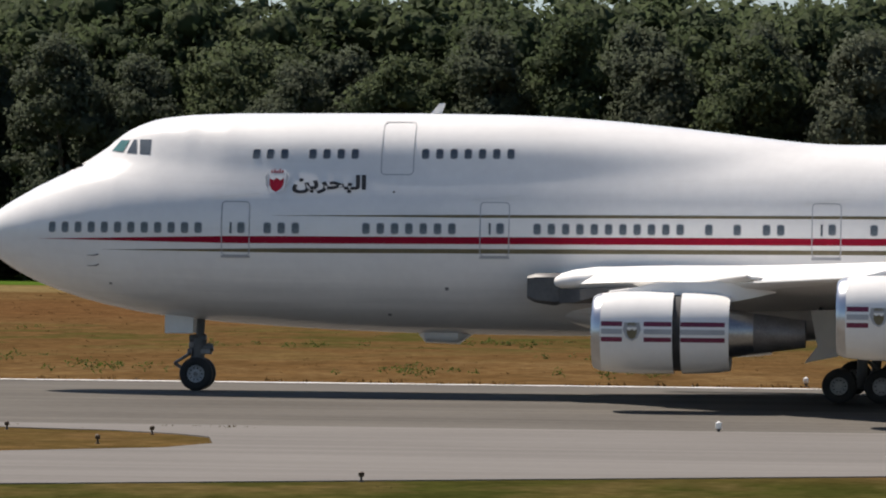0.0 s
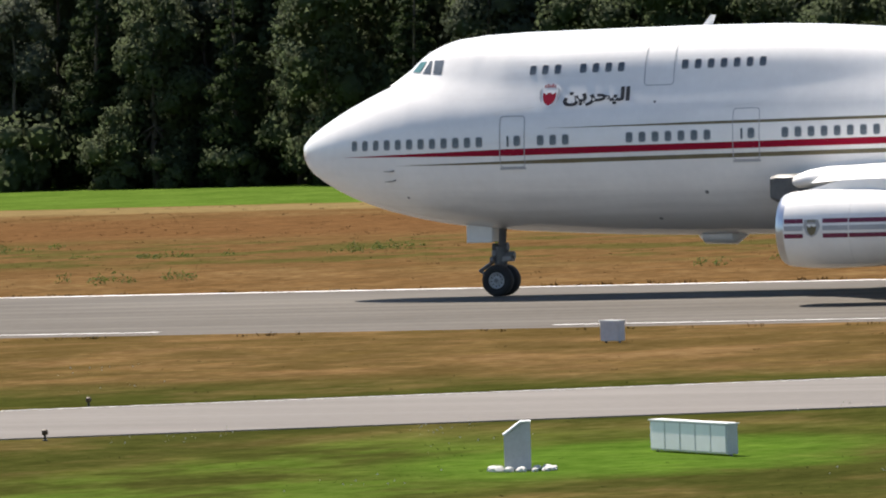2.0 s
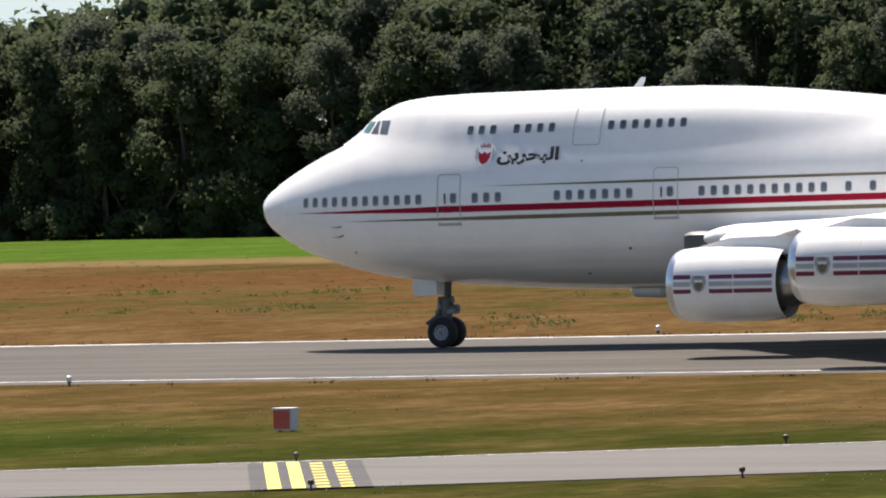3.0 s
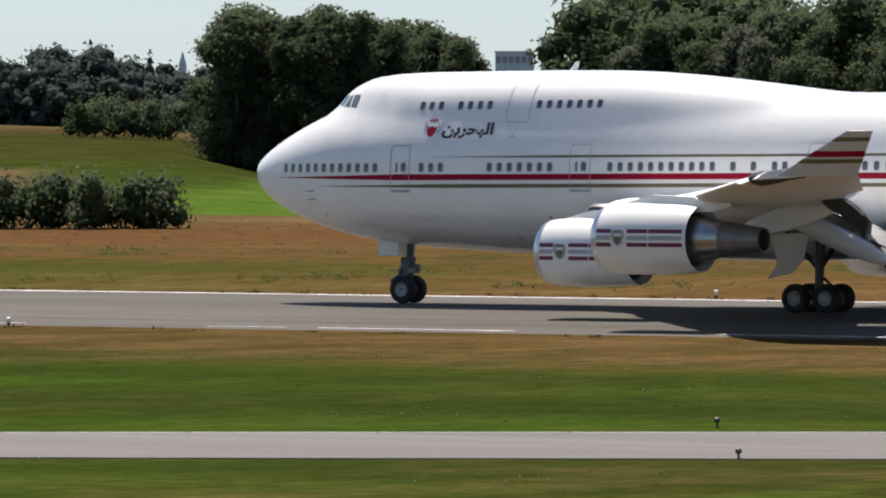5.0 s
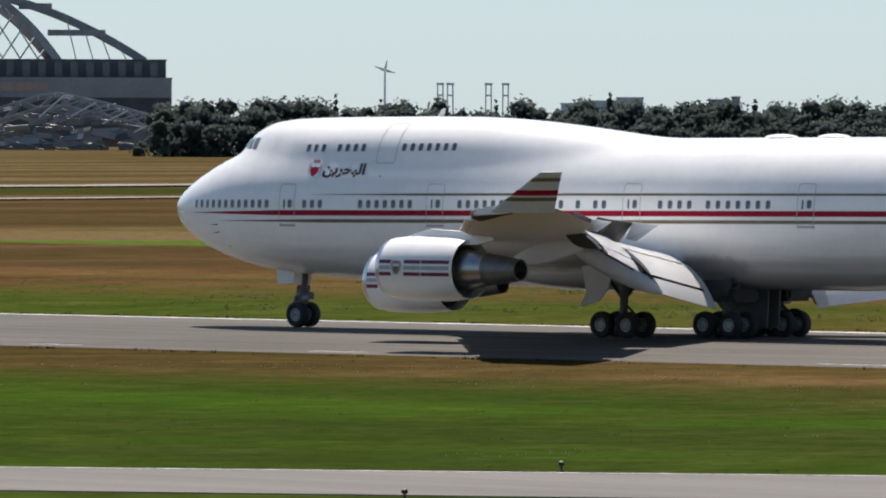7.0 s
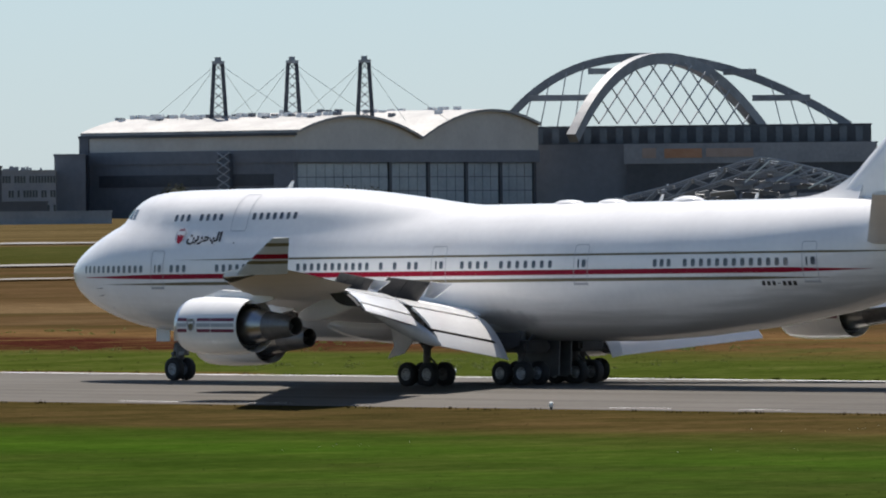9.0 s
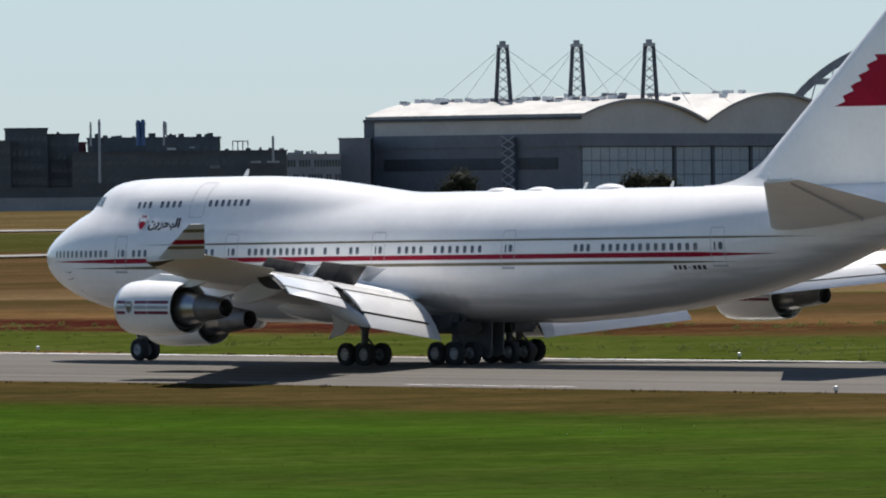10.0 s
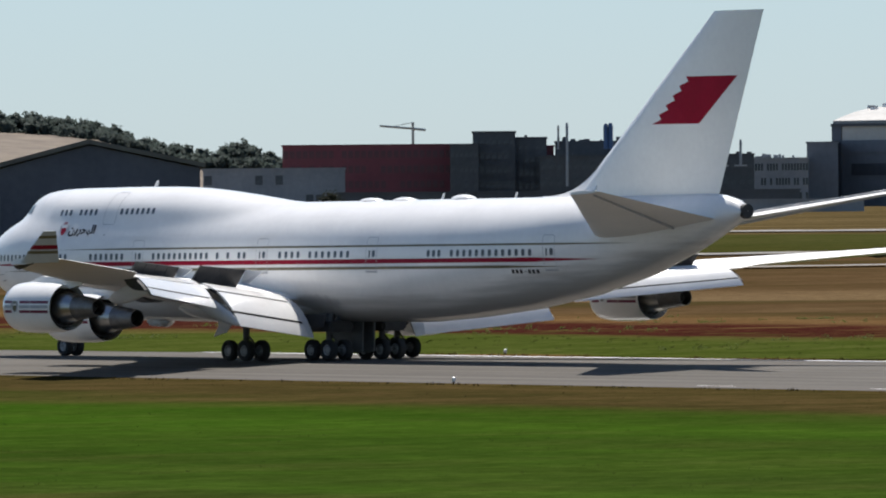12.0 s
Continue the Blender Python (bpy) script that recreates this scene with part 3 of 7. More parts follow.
        loft(bm, [[(x0 + 0.6 * dx, side * y, z0 + 0.2), (x0 + dx, side * y, z0 + dz), (x0 + dx + 0.95 * ln, side * (y - 0.25), z0 + dz - 0.12), (x0 + dx + 0.3, side * y, z0 + 0.1)] for y in (ya - 0.05, ya)])
        part("spoiler", bm, M_WING, wing, smooth=False)


def build_engine(plane, x, y, z, side):
    at = (x, side * y, z)
    bm = bmesh.new()
    lathe(bm, [(0.32, 1.33), (0.9, 1.39), (1.7, 1.415), (2.78, 1.40)], at=at, n=48)
    lathe(bm, [(0.32, 1.14), (1.3, 1.12), (1.45, 1.1)], at=at, n=48)
    lathe(bm, [(2.78, 1.40), (2.78, 1.27)], at=at, n=48)
    engine = part("engine", bm, M_WHITE, plane, "white engine nacelle with red and grey bands")
    bm = bmesh.new()
    lathe(bm, [(0.32, 1.332), (0.16, 1.29), (0.05, 1.24), (0.0, 1.19), (0.05, 1.155), (0.16, 1.14), (0.32, 1.14)], at=at, n=48)
    part("inlet_lip", bm, M_LIP, engine, "polished metal inlet lip")
    bm = bmesh.new()
    lathe(bm, [(1.4, 1.13), (1.42, 0.45)], at=at, n=24, slot=0)
    lathe(bm, [(0.95, 0.02), (1.1, 0.22), (1.42, 0.46)], at=at, n=20, slot=1)
    for k in range(24):
        a = k * 2 * math.pi / 24
        r = Matrix.Translation(at) @ Matrix.Rotation(a, 4, "X") @ Matrix.Translation((1.34, 0, 0)) @ Matrix.Rotation(radians(38), 4, "Z")
        box(bm, (-0.12, -0.012, 0.42), (0.12, 0.012, 1.1), r, 1)
    part("fan", bm, [M_DARK, M_STEEL], engine)
    bm = bmesh.new()  # dark barrel seen when the sleeve slides back
    lathe(bm, [(2.6, 1.3), (3.2, 1.3), (4.1, 1.08), (4.1, 0.95), (2.6, 0.95)], at=at, n=40)
    part("cascade", bm, M_DARK, engine)
    bm = bmesh.new()
    lathe(bm, [(2.785, 1.398), (3.4, 1.385), (4.0, 1.345), (4.43, 1.285), (4.43, 1.265), (3.9, 1.24), (2.785, 1.28), (2.785, 1.398)], at=at, n=48)
    sleeve = part("reverser_sleeve", bm, M_WHITE, engine)
    bm = bmesh.new()
    lathe(bm, [(3.0, 0.92), (4.3, 0.88), (4.9, 0.80), (5.5, 0.69)], at=at, n=36)
    part("core_cowl", bm, M_STEEL, engine, "bare metal core cowl")
    bm = bmesh.new()
    lathe(bm, [(5.5, 0.702), (5.52, 0.69), (6.3, 0.60), (7.25, 0.47), (7.25, 0.43), (6.3, 0.5), (6.2, 0.02)], at=at, n=32, slot=0)
    part("exhaust_nozzle", bm, M_BURNT, engine, "heat-stained exhaust nozzle")
    bm = bmesh.new()
    lathe(bm, [(6.4, 0.42), (6.9, 0.2), (7.1, 0.02)], at=at, n=20)
    part("exhaust_cone", bm, M_DARK, engine)
    # bands on the outward flanks
    for s in (-1, 1):
        for holder, spans in ((engine, ((0.36, 1.08), (1.82, 2.76))), (sleeve, ((2.80, 4.3),))):
            for dz, wide, m, nm in ((0.31, 0.155, M_RED_SHADED, "red_band"), (0.05, 0.17, M_LINE, "grey_band"), (-0.22, 0.155, M_RED_SHADED, "red_band")):
                rad = table([(0.32, 1.33), (0.9, 1.39), (1.7, 1.415), (2.78, 1.40), (3.4, 1.385), (4.0, 1.345), (4.43, 1.285)])
                for x0, x1 in spans:
                    bm = bmesh.new()
                    rings = []
                    for i in range(7):
                        u = x0 + (x1 - x0) * i / 6
                        r = rad(u) + 0.008
                        rings.append([(at[0] + u, at[1] + s * math.sqrt(r * r - q * q), at[2] + q) for q in (dz - wide / 2, dz, dz + wide / 2)])
                    loft(bm, rings, closed=False)
                    part(nm, bm, m, holder)
        crest(engine, Matrix.Translation((at[0] + 1.42, at[1] + s * 1.418, at[2] + 0.05)) @ Matrix.Rotation(radians(90), 4, "X") @ Matrix.Rotation(radians(0 if s < 0 else 180), 4, "Y"), 0.62, [M_LINE, M_GOLD, M_WHITE, M_LINE])
    # pylon up to the wing
    yy = side * y
    zt, xl = wing_z(y), lead(y)
    bm = bmesh.new()
    rings = []
    for xa, lo, hi, w in ((x + 0.9, z + 1.32, z + 1.40, 0.05), (x + 2.2, z + 1.2, z + 1.72, 0.2), (xl + 0.1, z + 1.05, zt - 0.05, 0.24), (xl + 0.9, zt - 0.6, zt - 0.2, 0.2), (xl + 1.7, zt - 0.42, zt - 0.28, 0.05)):
        rings.append([(xa, yy - w, lo), (xa, yy + w, lo), (xa, yy + w * 0.8, hi), (xa, yy - w * 0.8, hi)])
    loft(bm, rings)
    part("pylon", bm, M_WING, engine)
    return sleeve


def crest(parent, m, size, paints=None):
    """A small shield on a pale ground, kept to plain shapes."""
    bm = bmesh.new()
    pale = [(-0.42, 0.5), (0.42, 0.5), (0.5, 0.1), (0.3, -0.35), (0, -0.52), (-0.3, -0.35), (-0.5, 0.1)]
    shield = [(-0.27, 0.14), (0.27, 0.14), (0.27, -0.12), (0.17, -0.32), (0, -0.42), (-0.17, -0.32), (-0.27, -0.12)]
    chief = [(-0.27, 0.15), (-0.135, 0.05), (0, 0.15), (0.135, 0.05), (0.27, 0.15), (0.27, 0.24), (-0.27, 0.24)]
    for k, (pts, off) in enumerate(((pale, 0.010), (shield, 0.018), (chief, 0.019))):
        bm.faces.new([bm.verts.new((a * size, b * size, off)) for a, b in pts]).material_index = k
    for i in range(5):
        a = (-0.2 + 0.1 * i) * size
        box(bm, (a - 0.03 * size, 0.34 * size, 0.016), (a + 0.03 * size, (0.46 + 0.05 * (i % 2)) * size, 0.02), None, 1)
    for s in (-1, 1):
        loft(bm, [[(s * 0.31 * size, -0.3 * size, q), (s * 0.4 * size, -0.12 * size, q), (s * 0.44 * size, 0.2 * size, q), (s * 0.34 * size, 0.36 * size, q), (s * 0.33 * size, 0.0, q)] for q in (0.012, 0.02)], slot=3)
    ob = part("crest", bm, paints or [M_WHITE, M_RED, M_WHITE, M_LINE], parent, "small shield emblem", False, m)
    return ob


def wheel_mesh(r, w):
    """A tyre with its rim and hub, turning on the y axis."""
    bm = bmesh.new()
    lathe(bm, [(-w * 0.38, r * 0.52), (-w * 0.5, r * 0.66), (-w * 0.5, r * 0.84), (-w * 0.4, r * 0.955), (-w * 0.22, r), (w * 0.22, r), (w * 0.4, r * 0.955), (w * 0.5, r * 0.84), (w * 0.5, r * 0.66), (w * 0.38, r * 0.52)], "y", 36)
    for s in (-1, 1):
        lathe(bm, [(s * w * 0.38, r * 0.525), (s * w * 0.42, r * 0.5), (s * w * 0.3, r * 0.44), (s * w * 0.24, r * 0.26), (s * w * 0.36, r * 0.2), (s * w * 0.4, r * 0.02)], "y", 30, slot=1)
        for k in range(10):
            a = k * 2 * math.pi / 10
            q = Matrix.Rotation(a, 4, "Y") @ Matrix.Translation((r * 0.36, s * w * 0.28, 0))
            box(bm, (-r * 0.045, -0.012, -r * 0.03), (r * 0.045, 0.012, r * 0.03), q, 0)
    return finish(bm, "wheel", [M_TYRE, M_RIM], True, 35)


WHEELS = []


def build_gear(plane):
    r, h = 0.60, 0.72            # tyre radius; the axles stand over the runway's crown
    me = wheel_mesh(r, 0.46)
    # nose gear
    x = 7.79

    def rods(name, holder, *ends):
        bm = bmesh.new()
        for a, b, *r in ends:
            tube(bm, a, b, *r)
        # main-gear rods take a darker grey for the belly's shade
        return part(name, bm, M_STRUT if holder is None or holder.name.startswith("nose") else M_UNDER, holder or plane)
    bm = bmesh.new()
    tube(bm, (x - 0.02, 0, 0.72), (x + 0.14, 0, 3.1), 0.15, 0.15)
    tube(bm, (x - 0.02, 0, 1.25), (x + 0.06, 0, 1.95), 0.25)
    tube(bm, (x - 0.3, 0, 1.95), (x + 0.3, 0, 1.98), 0.16)
    tube(bm, (x + 0.1, 0, 1.62), (x + 0.55, 0, 1.66), 0.2, 0.14)
    gear = part("nose_gear", bm, M_UNDER, plane, "grey nose gear strut with links")
    rods("axle", gear, ((x, -0.62, h), (x, 0.62, h), 0.08))
    for y in (-0.12, 0.12):
        rods("steering_link", gear, ((x - 0.1, y, 1.55), (x - 0.84, y, 1.08), 0.05))
    rods("torque_link", gear, ((x - 0.84, 0, 1.08), (x - 0.4, 0, 0.8), 0.06))
    for lo, hi in (((x - 0.3, -0.22, 1.62), (x - 0.12, 0.22, 1.86)), ((x + 0.1, -0.22, 1.42), (x + 0.5, 0.22, 1.62))):
        bm = bmesh.new()
        box(bm, lo, hi)
        bmesh.ops.bevel(bm, geom=bm.edges[:], offset=0.03, segments=1, affect="EDGES")
        part("gear_bracket", bm, M_STRUT, gear)
    for y in (-0.2, 0.2):
        rods("taxi_lamp", gear, ((x - 0.34, y, 1.5), (x - 0.2, y, 1.5), 0.12))
    for y in (-0.4, 0.4):
        WHEELS.append((part("wheel", me, None, gear, place=pose(x, y, h)), (x, y, h, r)))
    for s in (-1, 1):
        bm = bmesh.new()
        box(bm, (x - 1.12, s * 0.62 - 0.03, 2.16), (x - 0.08, s * 0.62 + 0.03, 2.85))
        bmesh.ops.bevel(bm, geom=bm.edges[:], offset=0.02, segments=1, affect="EDGES")
        part("gear_door", bm, M_PALE, plane)
    # four main bogies
    for gx, gy, lean, wing in ((31.8, 5.5, 0.0, True), (34.85, 1.92, 0.0, False)):
        for s in (-1, 1):
            bm = bmesh.new()
            y = s * gy
            tube(bm, (gx, y, 0.66), (gx + 0.15, y, 3.7 if wing else 2.8), 0.17, 0.22, 16)
            # belly shade is put into the leg's dark grey
            gear = part("main_gear", bm, M_UNDER, plane, "grey four-wheel main gear bogie")
            rods("bogie_beam", gear, ((gx - 0.9, y, 0.74), (gx + 0.9, y, 0.74), 0.13))
            for dx in (-0.74, 0.74):
                rods("axle", gear, ((gx + dx, y - 0.6, h), (gx + dx, y + 0.6, h), 0.09))
            rods("drag_brace", gear, ((gx + 0.1, y, 1.8), (gx - 1.5, y, 3.4) if wing else (gx + 0.9, y, 2.6), 0.09))
            rods("side_brace", gear, ((gx + 0.1, y, 1.9), (gx + 0.1, y - s * (1.7 if wing else 0.9), 3.3 if wing else 2.6), 0.1))
            rods("torque_link", gear, ((gx + 0.2, y, 1.6), (gx + 0.75, y, 1.15), 0.06), ((gx + 0.75, y, 1.15), (gx + 0.3, y, 0.7), 0.06))
            rods("hydraulic_line", gear, ((gx - 0.15, y + 0.18, 0.8), (gx + 0.05, y + 0.18, 2.6), 0.025))
            for dx in (-0.74, 0.74):
                for dy in (-0.56, 0.56):
                    WHEELS.append((part("wheel", me, None, gear, place=pose(gx + dx, y + dy, h)), (gx + dx, y + dy, h, r)))
            # doors that hang beside the legs, in greys darkened for the shade there
            bm = bmesh.new()
            if wing:
                pts = [(-1.75, 3.35), (0.1, 3.4), (-0.25, 2.3), (-0.8, 1.75), (-1.55, 1.6), (-1.95, 1.5), (-1.5, 2.1)]
                yy = y + s * 0.75
            else:
                pts = [(-2.2, 2.5), (1.3, 2.5), (1.2, 0.62), (0.7, 0.5), (-0.4, 0.62), (-1.2, 1.2), (-2.0, 1.9)]
                yy = s * 0.42
            loft(bm, [[(gx + a, yy + d, b) for a, b in pts] for d in (-0.035, 0.035)])
            part("gear_door", bm, M_PALE if wing else M_UNDER, plane, smooth=False)
            if not wing:
                bm = bmesh.new()
                loft(bm, [[(gx + a, s * (3.05 + 0.12 * d) + d, b) for a, b in ((-1.5, 2.75), (1.2, 2.75), (1.0, 2.1), (0.4, 1.95), (-0.7, 1.95), (-1.3, 2.3))] for d in (-0.035, 0.035)])
                part("gear_door", bm, M_DARK, plane, smooth=False)
                # dark block added for the shade between belly and bogie
                bm = bmesh.new()
                box(bm, (gx - 1.6, y - 0.9, 1.75), (gx + 1.3, y + 0.9, 2.35))
                bmesh.ops.bevel(bm, geom=bm.edges[:], offset=0.15, segments=2, affect="EDGES")
                part("belly_shade_block", bm, M_DARK, plane)


def build_tail(plane):
    bm = bmesh.new()
    rings = []
    for v in [i / 10 for i in range(11)]:
        x0, x1, z = 54.1 + (66.05 - 54.1) * v, 66.2 + (70.05 - 66.2) * v, 9.0 + 10.2 * v
        rings.append([(x0 + u, w, z) for u, w in foil(x1 - x0, 0.095)])
    loft(bm, rings)
    fin = part("tail_fin", bm, M_WHITE, plane)
    bm = bmesh.new()  # dorsal fillet
    rings = []
    for i in range(9):
        v = i / 8
        x = 51.6 + 5.0 * v
        hgt = 9.22 + 0.08 + 1.75 * v ** 2.4
        w = 0.12 + 0.3 * v
        rings.append([(x, w * 1.8, 9.1), (x, w * 0.7, (9.1 + hgt) / 2), (x, 0.05, hgt), (x, -0.05, hgt), (x, -w * 0.7, (9.1 + hgt) / 2), (x, -w * 1.8, 9.1)])
    loft(bm, rings)
    part("dorsal_fillet", bm, M_WHITE, fin)
    # flag with a serrated edge on both faces
    z0, z1, n = 13.15, 15.7, 5
    for s in (-1, 1):
        bm = bmesh.new()

        def lie(px, pz):
            v = (pz - 9.0) / 10.2
            a, b = 54.1 + 11.95 * v, 66.2 + 3.85 * v
            u = (px - a) / (b - a)
            t = 5 * 0.095 * (b - a) * (0.2969 * math.sqrt(u) - 0.126 * u - 0.3516 * u * u + 0.2843 * u ** 3 - 0.1015 * u ** 4)
            return (px, s * (t * (1.0 if s > 0 else 0.8) + 0.02), pz)
        # strips between heights, so that the flag follows the fin
        steps = 50
        for k in range(steps):
            za, zb = z0 + (z1 - z0) * k / steps, z0 + (z1 - z0) * (k + 1) / steps
            row = []
            for z in (za, zb):
                q = (z - z0) / (z1 - z0)
                saw = 1 - abs(2 * ((q * n) % 1.0) - 1)
                left = 61.25 + 2.75 * q + 0.48 * saw
                row.append((left, 65.0 + (67.98 - 65.0) * q, z))
            for c in range(4):
                quad = []
                for (l, r, z), e in ((row[0], c), (row[0], c + 1), (row[1], c + 1), (row[1], c)):
                    quad.append(bm.verts.new(lie(l + (r - l) * e / 4, z)))
                bm.faces.new(quad)
        part("tail_flag", bm, M_RED, fin, "red flag with a serrated edge")
    for s in (-1, 1):
        bm = bmesh.new()
        rings = []
        for v in [i / 6 for i in range(7)]:
            y = 0.6 + 10.5 * v
            x0, x1 = 57.0 + 10.0 * v, 66.9 + 2.5 * v
            zl, zt = 6.75 + 2.65 * v, 7.95 + 1.55 * v
            c = x1 - x0
            rings.append([(x0 + u, s * y, zl + (zt - zl) * u / c + w) for u, w in foil(c, 0.085)])
        loft(bm, rings)
        stab = part("stabiliser", bm, M_PALE, plane)
        bm = bmesh.new()
        rings = []
        for v in [i / 6 for i in range(7)]:
            y = 1.6 + 9.2 * v
            q = (y - 0.6) / 10.5
            x0, x1 = 57.0 + 10.0 * q, 66.9 + 2.5 * q
            zl, zt = 6.75 + 2.65 * q, 7.95 + 1.55 * q
            hinge = 0.70 * (x1 - x0)
            zz = zl + (zt - zl) * 0.70
            rings.append([(x0 + hinge, s * y, zz + 0.40 * (1 - 0.62 * q)), (x0 + hinge + 0.05, s * y, zz + 0.40 * (1 - 0.62 * q)), (x0 + hinge + 0.05, s * y, zz - 0.36 * (1 - 0.62 * q)), (x0 + hinge, s * y, zz - 0.36 * (1 - 0.62 * q))])
        loft(bm, rings)
        part("elevator_gap", bm, M_LINE, stab)
    # flat dark cap in place of the outlet's shaded inside
    bm = bmesh.new()
    lathe(bm, [(-0.2, 0.40), (0.08, 0.40), (0.10, 0.34), (0.07, 0.02)], "x", 20, (68.58, 0, 8.4))
    part("exhaust_outlet", bm, M_DARK, plane, "dark tail exhaust outlet")


def build_marks(plane, body):
    """The name on the side and the small fittings on top."""
    cu = bpy.data.curves.new("name", "FONT")
    cu.body = "\uFEE6\uFEF3\uFEAE\uFEA4\uFE92\uFEDF\uFE8D"
    cu.offset = 0.042
    tmp = new("lettering", cu)
    bpy.context.view_layer.update()
    src = bpy.data.meshes.new_from_object(tmp)
    bpy.data.objects.remove(tmp)
    xs, ys = [v.co.x for v in src.vertices], [v.co.y for v in src.vertices]
    for side in (-1, 1):
        bm = bmesh.new()
        bm.from_mesh(src)
        bmesh.ops.triangulate(bm, faces=bm.faces)
        for v in bm.verts:
            u, w = (v.co.x - min(xs)) / (max(xs) - min(xs)), (v.co.y - min(ys)) / (max(ys) - min(ys))
            x = 11.47 + 2.63 * u if side < 0 else 14.1 - 2.63 * u
            v.co = skin(x, 7.2 + 0.68 * w, side, 0.03)[0]
        part("lettering", bm, M_INK, body, "black Arabic lettering", False)
        crest(body, on_skin(10.9, 7.62, side, 0.008), 0.95)
        # registration, kept to plain bars
        bm = bmesh.new()
        for i in range(7):
            x = 52.25 + 0.31 * i
            rings = [decal([(x, 5.08 + 0.22 * k), (x + 0.2, 5.08 + 0.22 * k)], side, 0.016) for k in range(2)] if i != 3 else [decal([(x, 5.17 + 0.04 * k), (x + 0.2, 5.17 + 0.04 * k)], side, 0.016) for k in range(2)]
            loft(bm, rings, closed=False)
        part("registration_bars", bm, M_INK, body, smooth=False)
    bm = bmesh.new()
    loft(bm, [[(16.05 + a + 0.35 * v, w * (1 - 0.5 * v), 10.05 + 0.42 * v) for a, w in ((0, 0), (0.2, 0.03), (0.42 - 0.2 * v, 0), (0.2, -0.03))] for v in (0, 1)])
    part("blade_antenna", bm, M_WHITE, body)
    for x in (42.6, 49.0):
        bm = bmesh.new()
        loft(bm, [[(x + a + 0.25 * v, w * (1 - 0.5 * v), 9.12 + 0.42 * v) for a, w in ((0, 0), (0.15, 0.025), (0.3 - 0.12 * v, 0), (0.15, -0.025))] for v in (0, 1)])
        part("blade_antenna", bm, M_WHITE, body)
    for x, ln, hh in ((36.5, 1.9, 0.2), (39.5, 1.9, 0.22), (44.7, 2.1, 0.34)):
        bm = bmesh.new()
        rings = []
        for i in range(9):
            u = i / 8
            f = max(0.04, math.sin(math.pi * u) ** 0.45)
            rings.append([(x - ln / 2 + ln * u, 0.55 * f * math.cos(a), 9.12 + hh * f * math.sin(a)) for a in [k * math.pi / 8 for k in range(9)]])
        loft(bm, rings, closed=False)
        part("antenna_dome", bm, M_WHITE, body)
    for side in (-1, 1):
        for x, z, r in ((4.9, 3.95, 0.06), (17.0, 3.9, 0.075), (14.9, 2.95, 0.08), (15.1, 7.3, 0.05), (24.5, 4.6, 0.06)):
            bm = bmesh.new()
            lathe(bm, [(0.012, r), (0.016, r * 0.5), (0.016, 0.005)], "z", 12)
            part("static_port", bm, M_STRUT, body, place=on_skin(x, z, side))
        for z in (4.62, 4.98):
            bm = bmesh.new()
            tube(bm, (0.0, 0, 0.0), (-0.1, 0, 0.12), 0.025, 0.02, 8)
            tube(bm, (-0.1, 0, 0.12), (-0.4, 0, 0.13), 0.02, 0.01, 8)
            part("pitot_tube", bm, M_STRUT, body, place=on_skin(4.5, z, side))
    bm = bmesh.new()  # low drain mast fairing under the belly
    rings = [[(x, w * math.cos(a), 2.3 - d * abs(math.sin(a))) for a in [math.pi + k * math.pi / 8 for k in range(9)]] for x, w, d in ((15.7, 0.1, 0.05), (16.0, 0.55, 0.38), (17.2, 0.6, 0.42), (17.7, 0.1, 0.05))]
    loft(bm, rings, closed=False)
    part("belly_pod", bm, M_WHITE, body)


airplane = thing("airplane", "white four-engined jumbo jet with red and gold stripes on the runway", "airplane")
body = build_fuselage(airplane)
build_openings(body)
build_cockpit(body)
SLEEVES = []
for side in (-1, 1):
    build_wing(airplane, side)
    for ex, ey, ez in ((22.95, 12.0, 2.64), (31.75, 21.3, 3.4)):
        SLEEVES.append(build_engine(airplane, ex, ey, ez, side))
build_gear(airplane)
build_tail(airplane)
build_marks(airplane, body)
# ---- ground ----


def smooth(a, b, v):
    u = min(1.0, max(0.0, (v - a) / (b - a)))
    return u * u * (3 - 2 * u)


def sink(y):
    """The strip on which the runway lies is a little lower than the fields."""
    return -0.25 * smooth(244, 260, y) * (1 - smooth(318, 338, y))


def land(x, y):
    """Height of the ground: level at the runway, rising gently towards the hangars."""
    az, r = math.degrees(math.atan2(-x, y)), math.hypot(x, y)
    if y <= 0:
        return 6.9 * (1 - smooth(6, 60, r))
    rise = sink(y) + 8.6 * smooth(33.5, 40, az) * smooth(500, 2900, r)
    # the grassy knoll beyond the hedge
    rise += 4.6 * smooth(35.2, 36.2, az) * (1 - smooth(37.6, 40.0, az)) * smooth(640, 960, r) * (1 - smooth(1100, 1500, r))
    # the mound on which the camera stands
    return rise + 6.9 * (1 - smooth(6, 60, r))


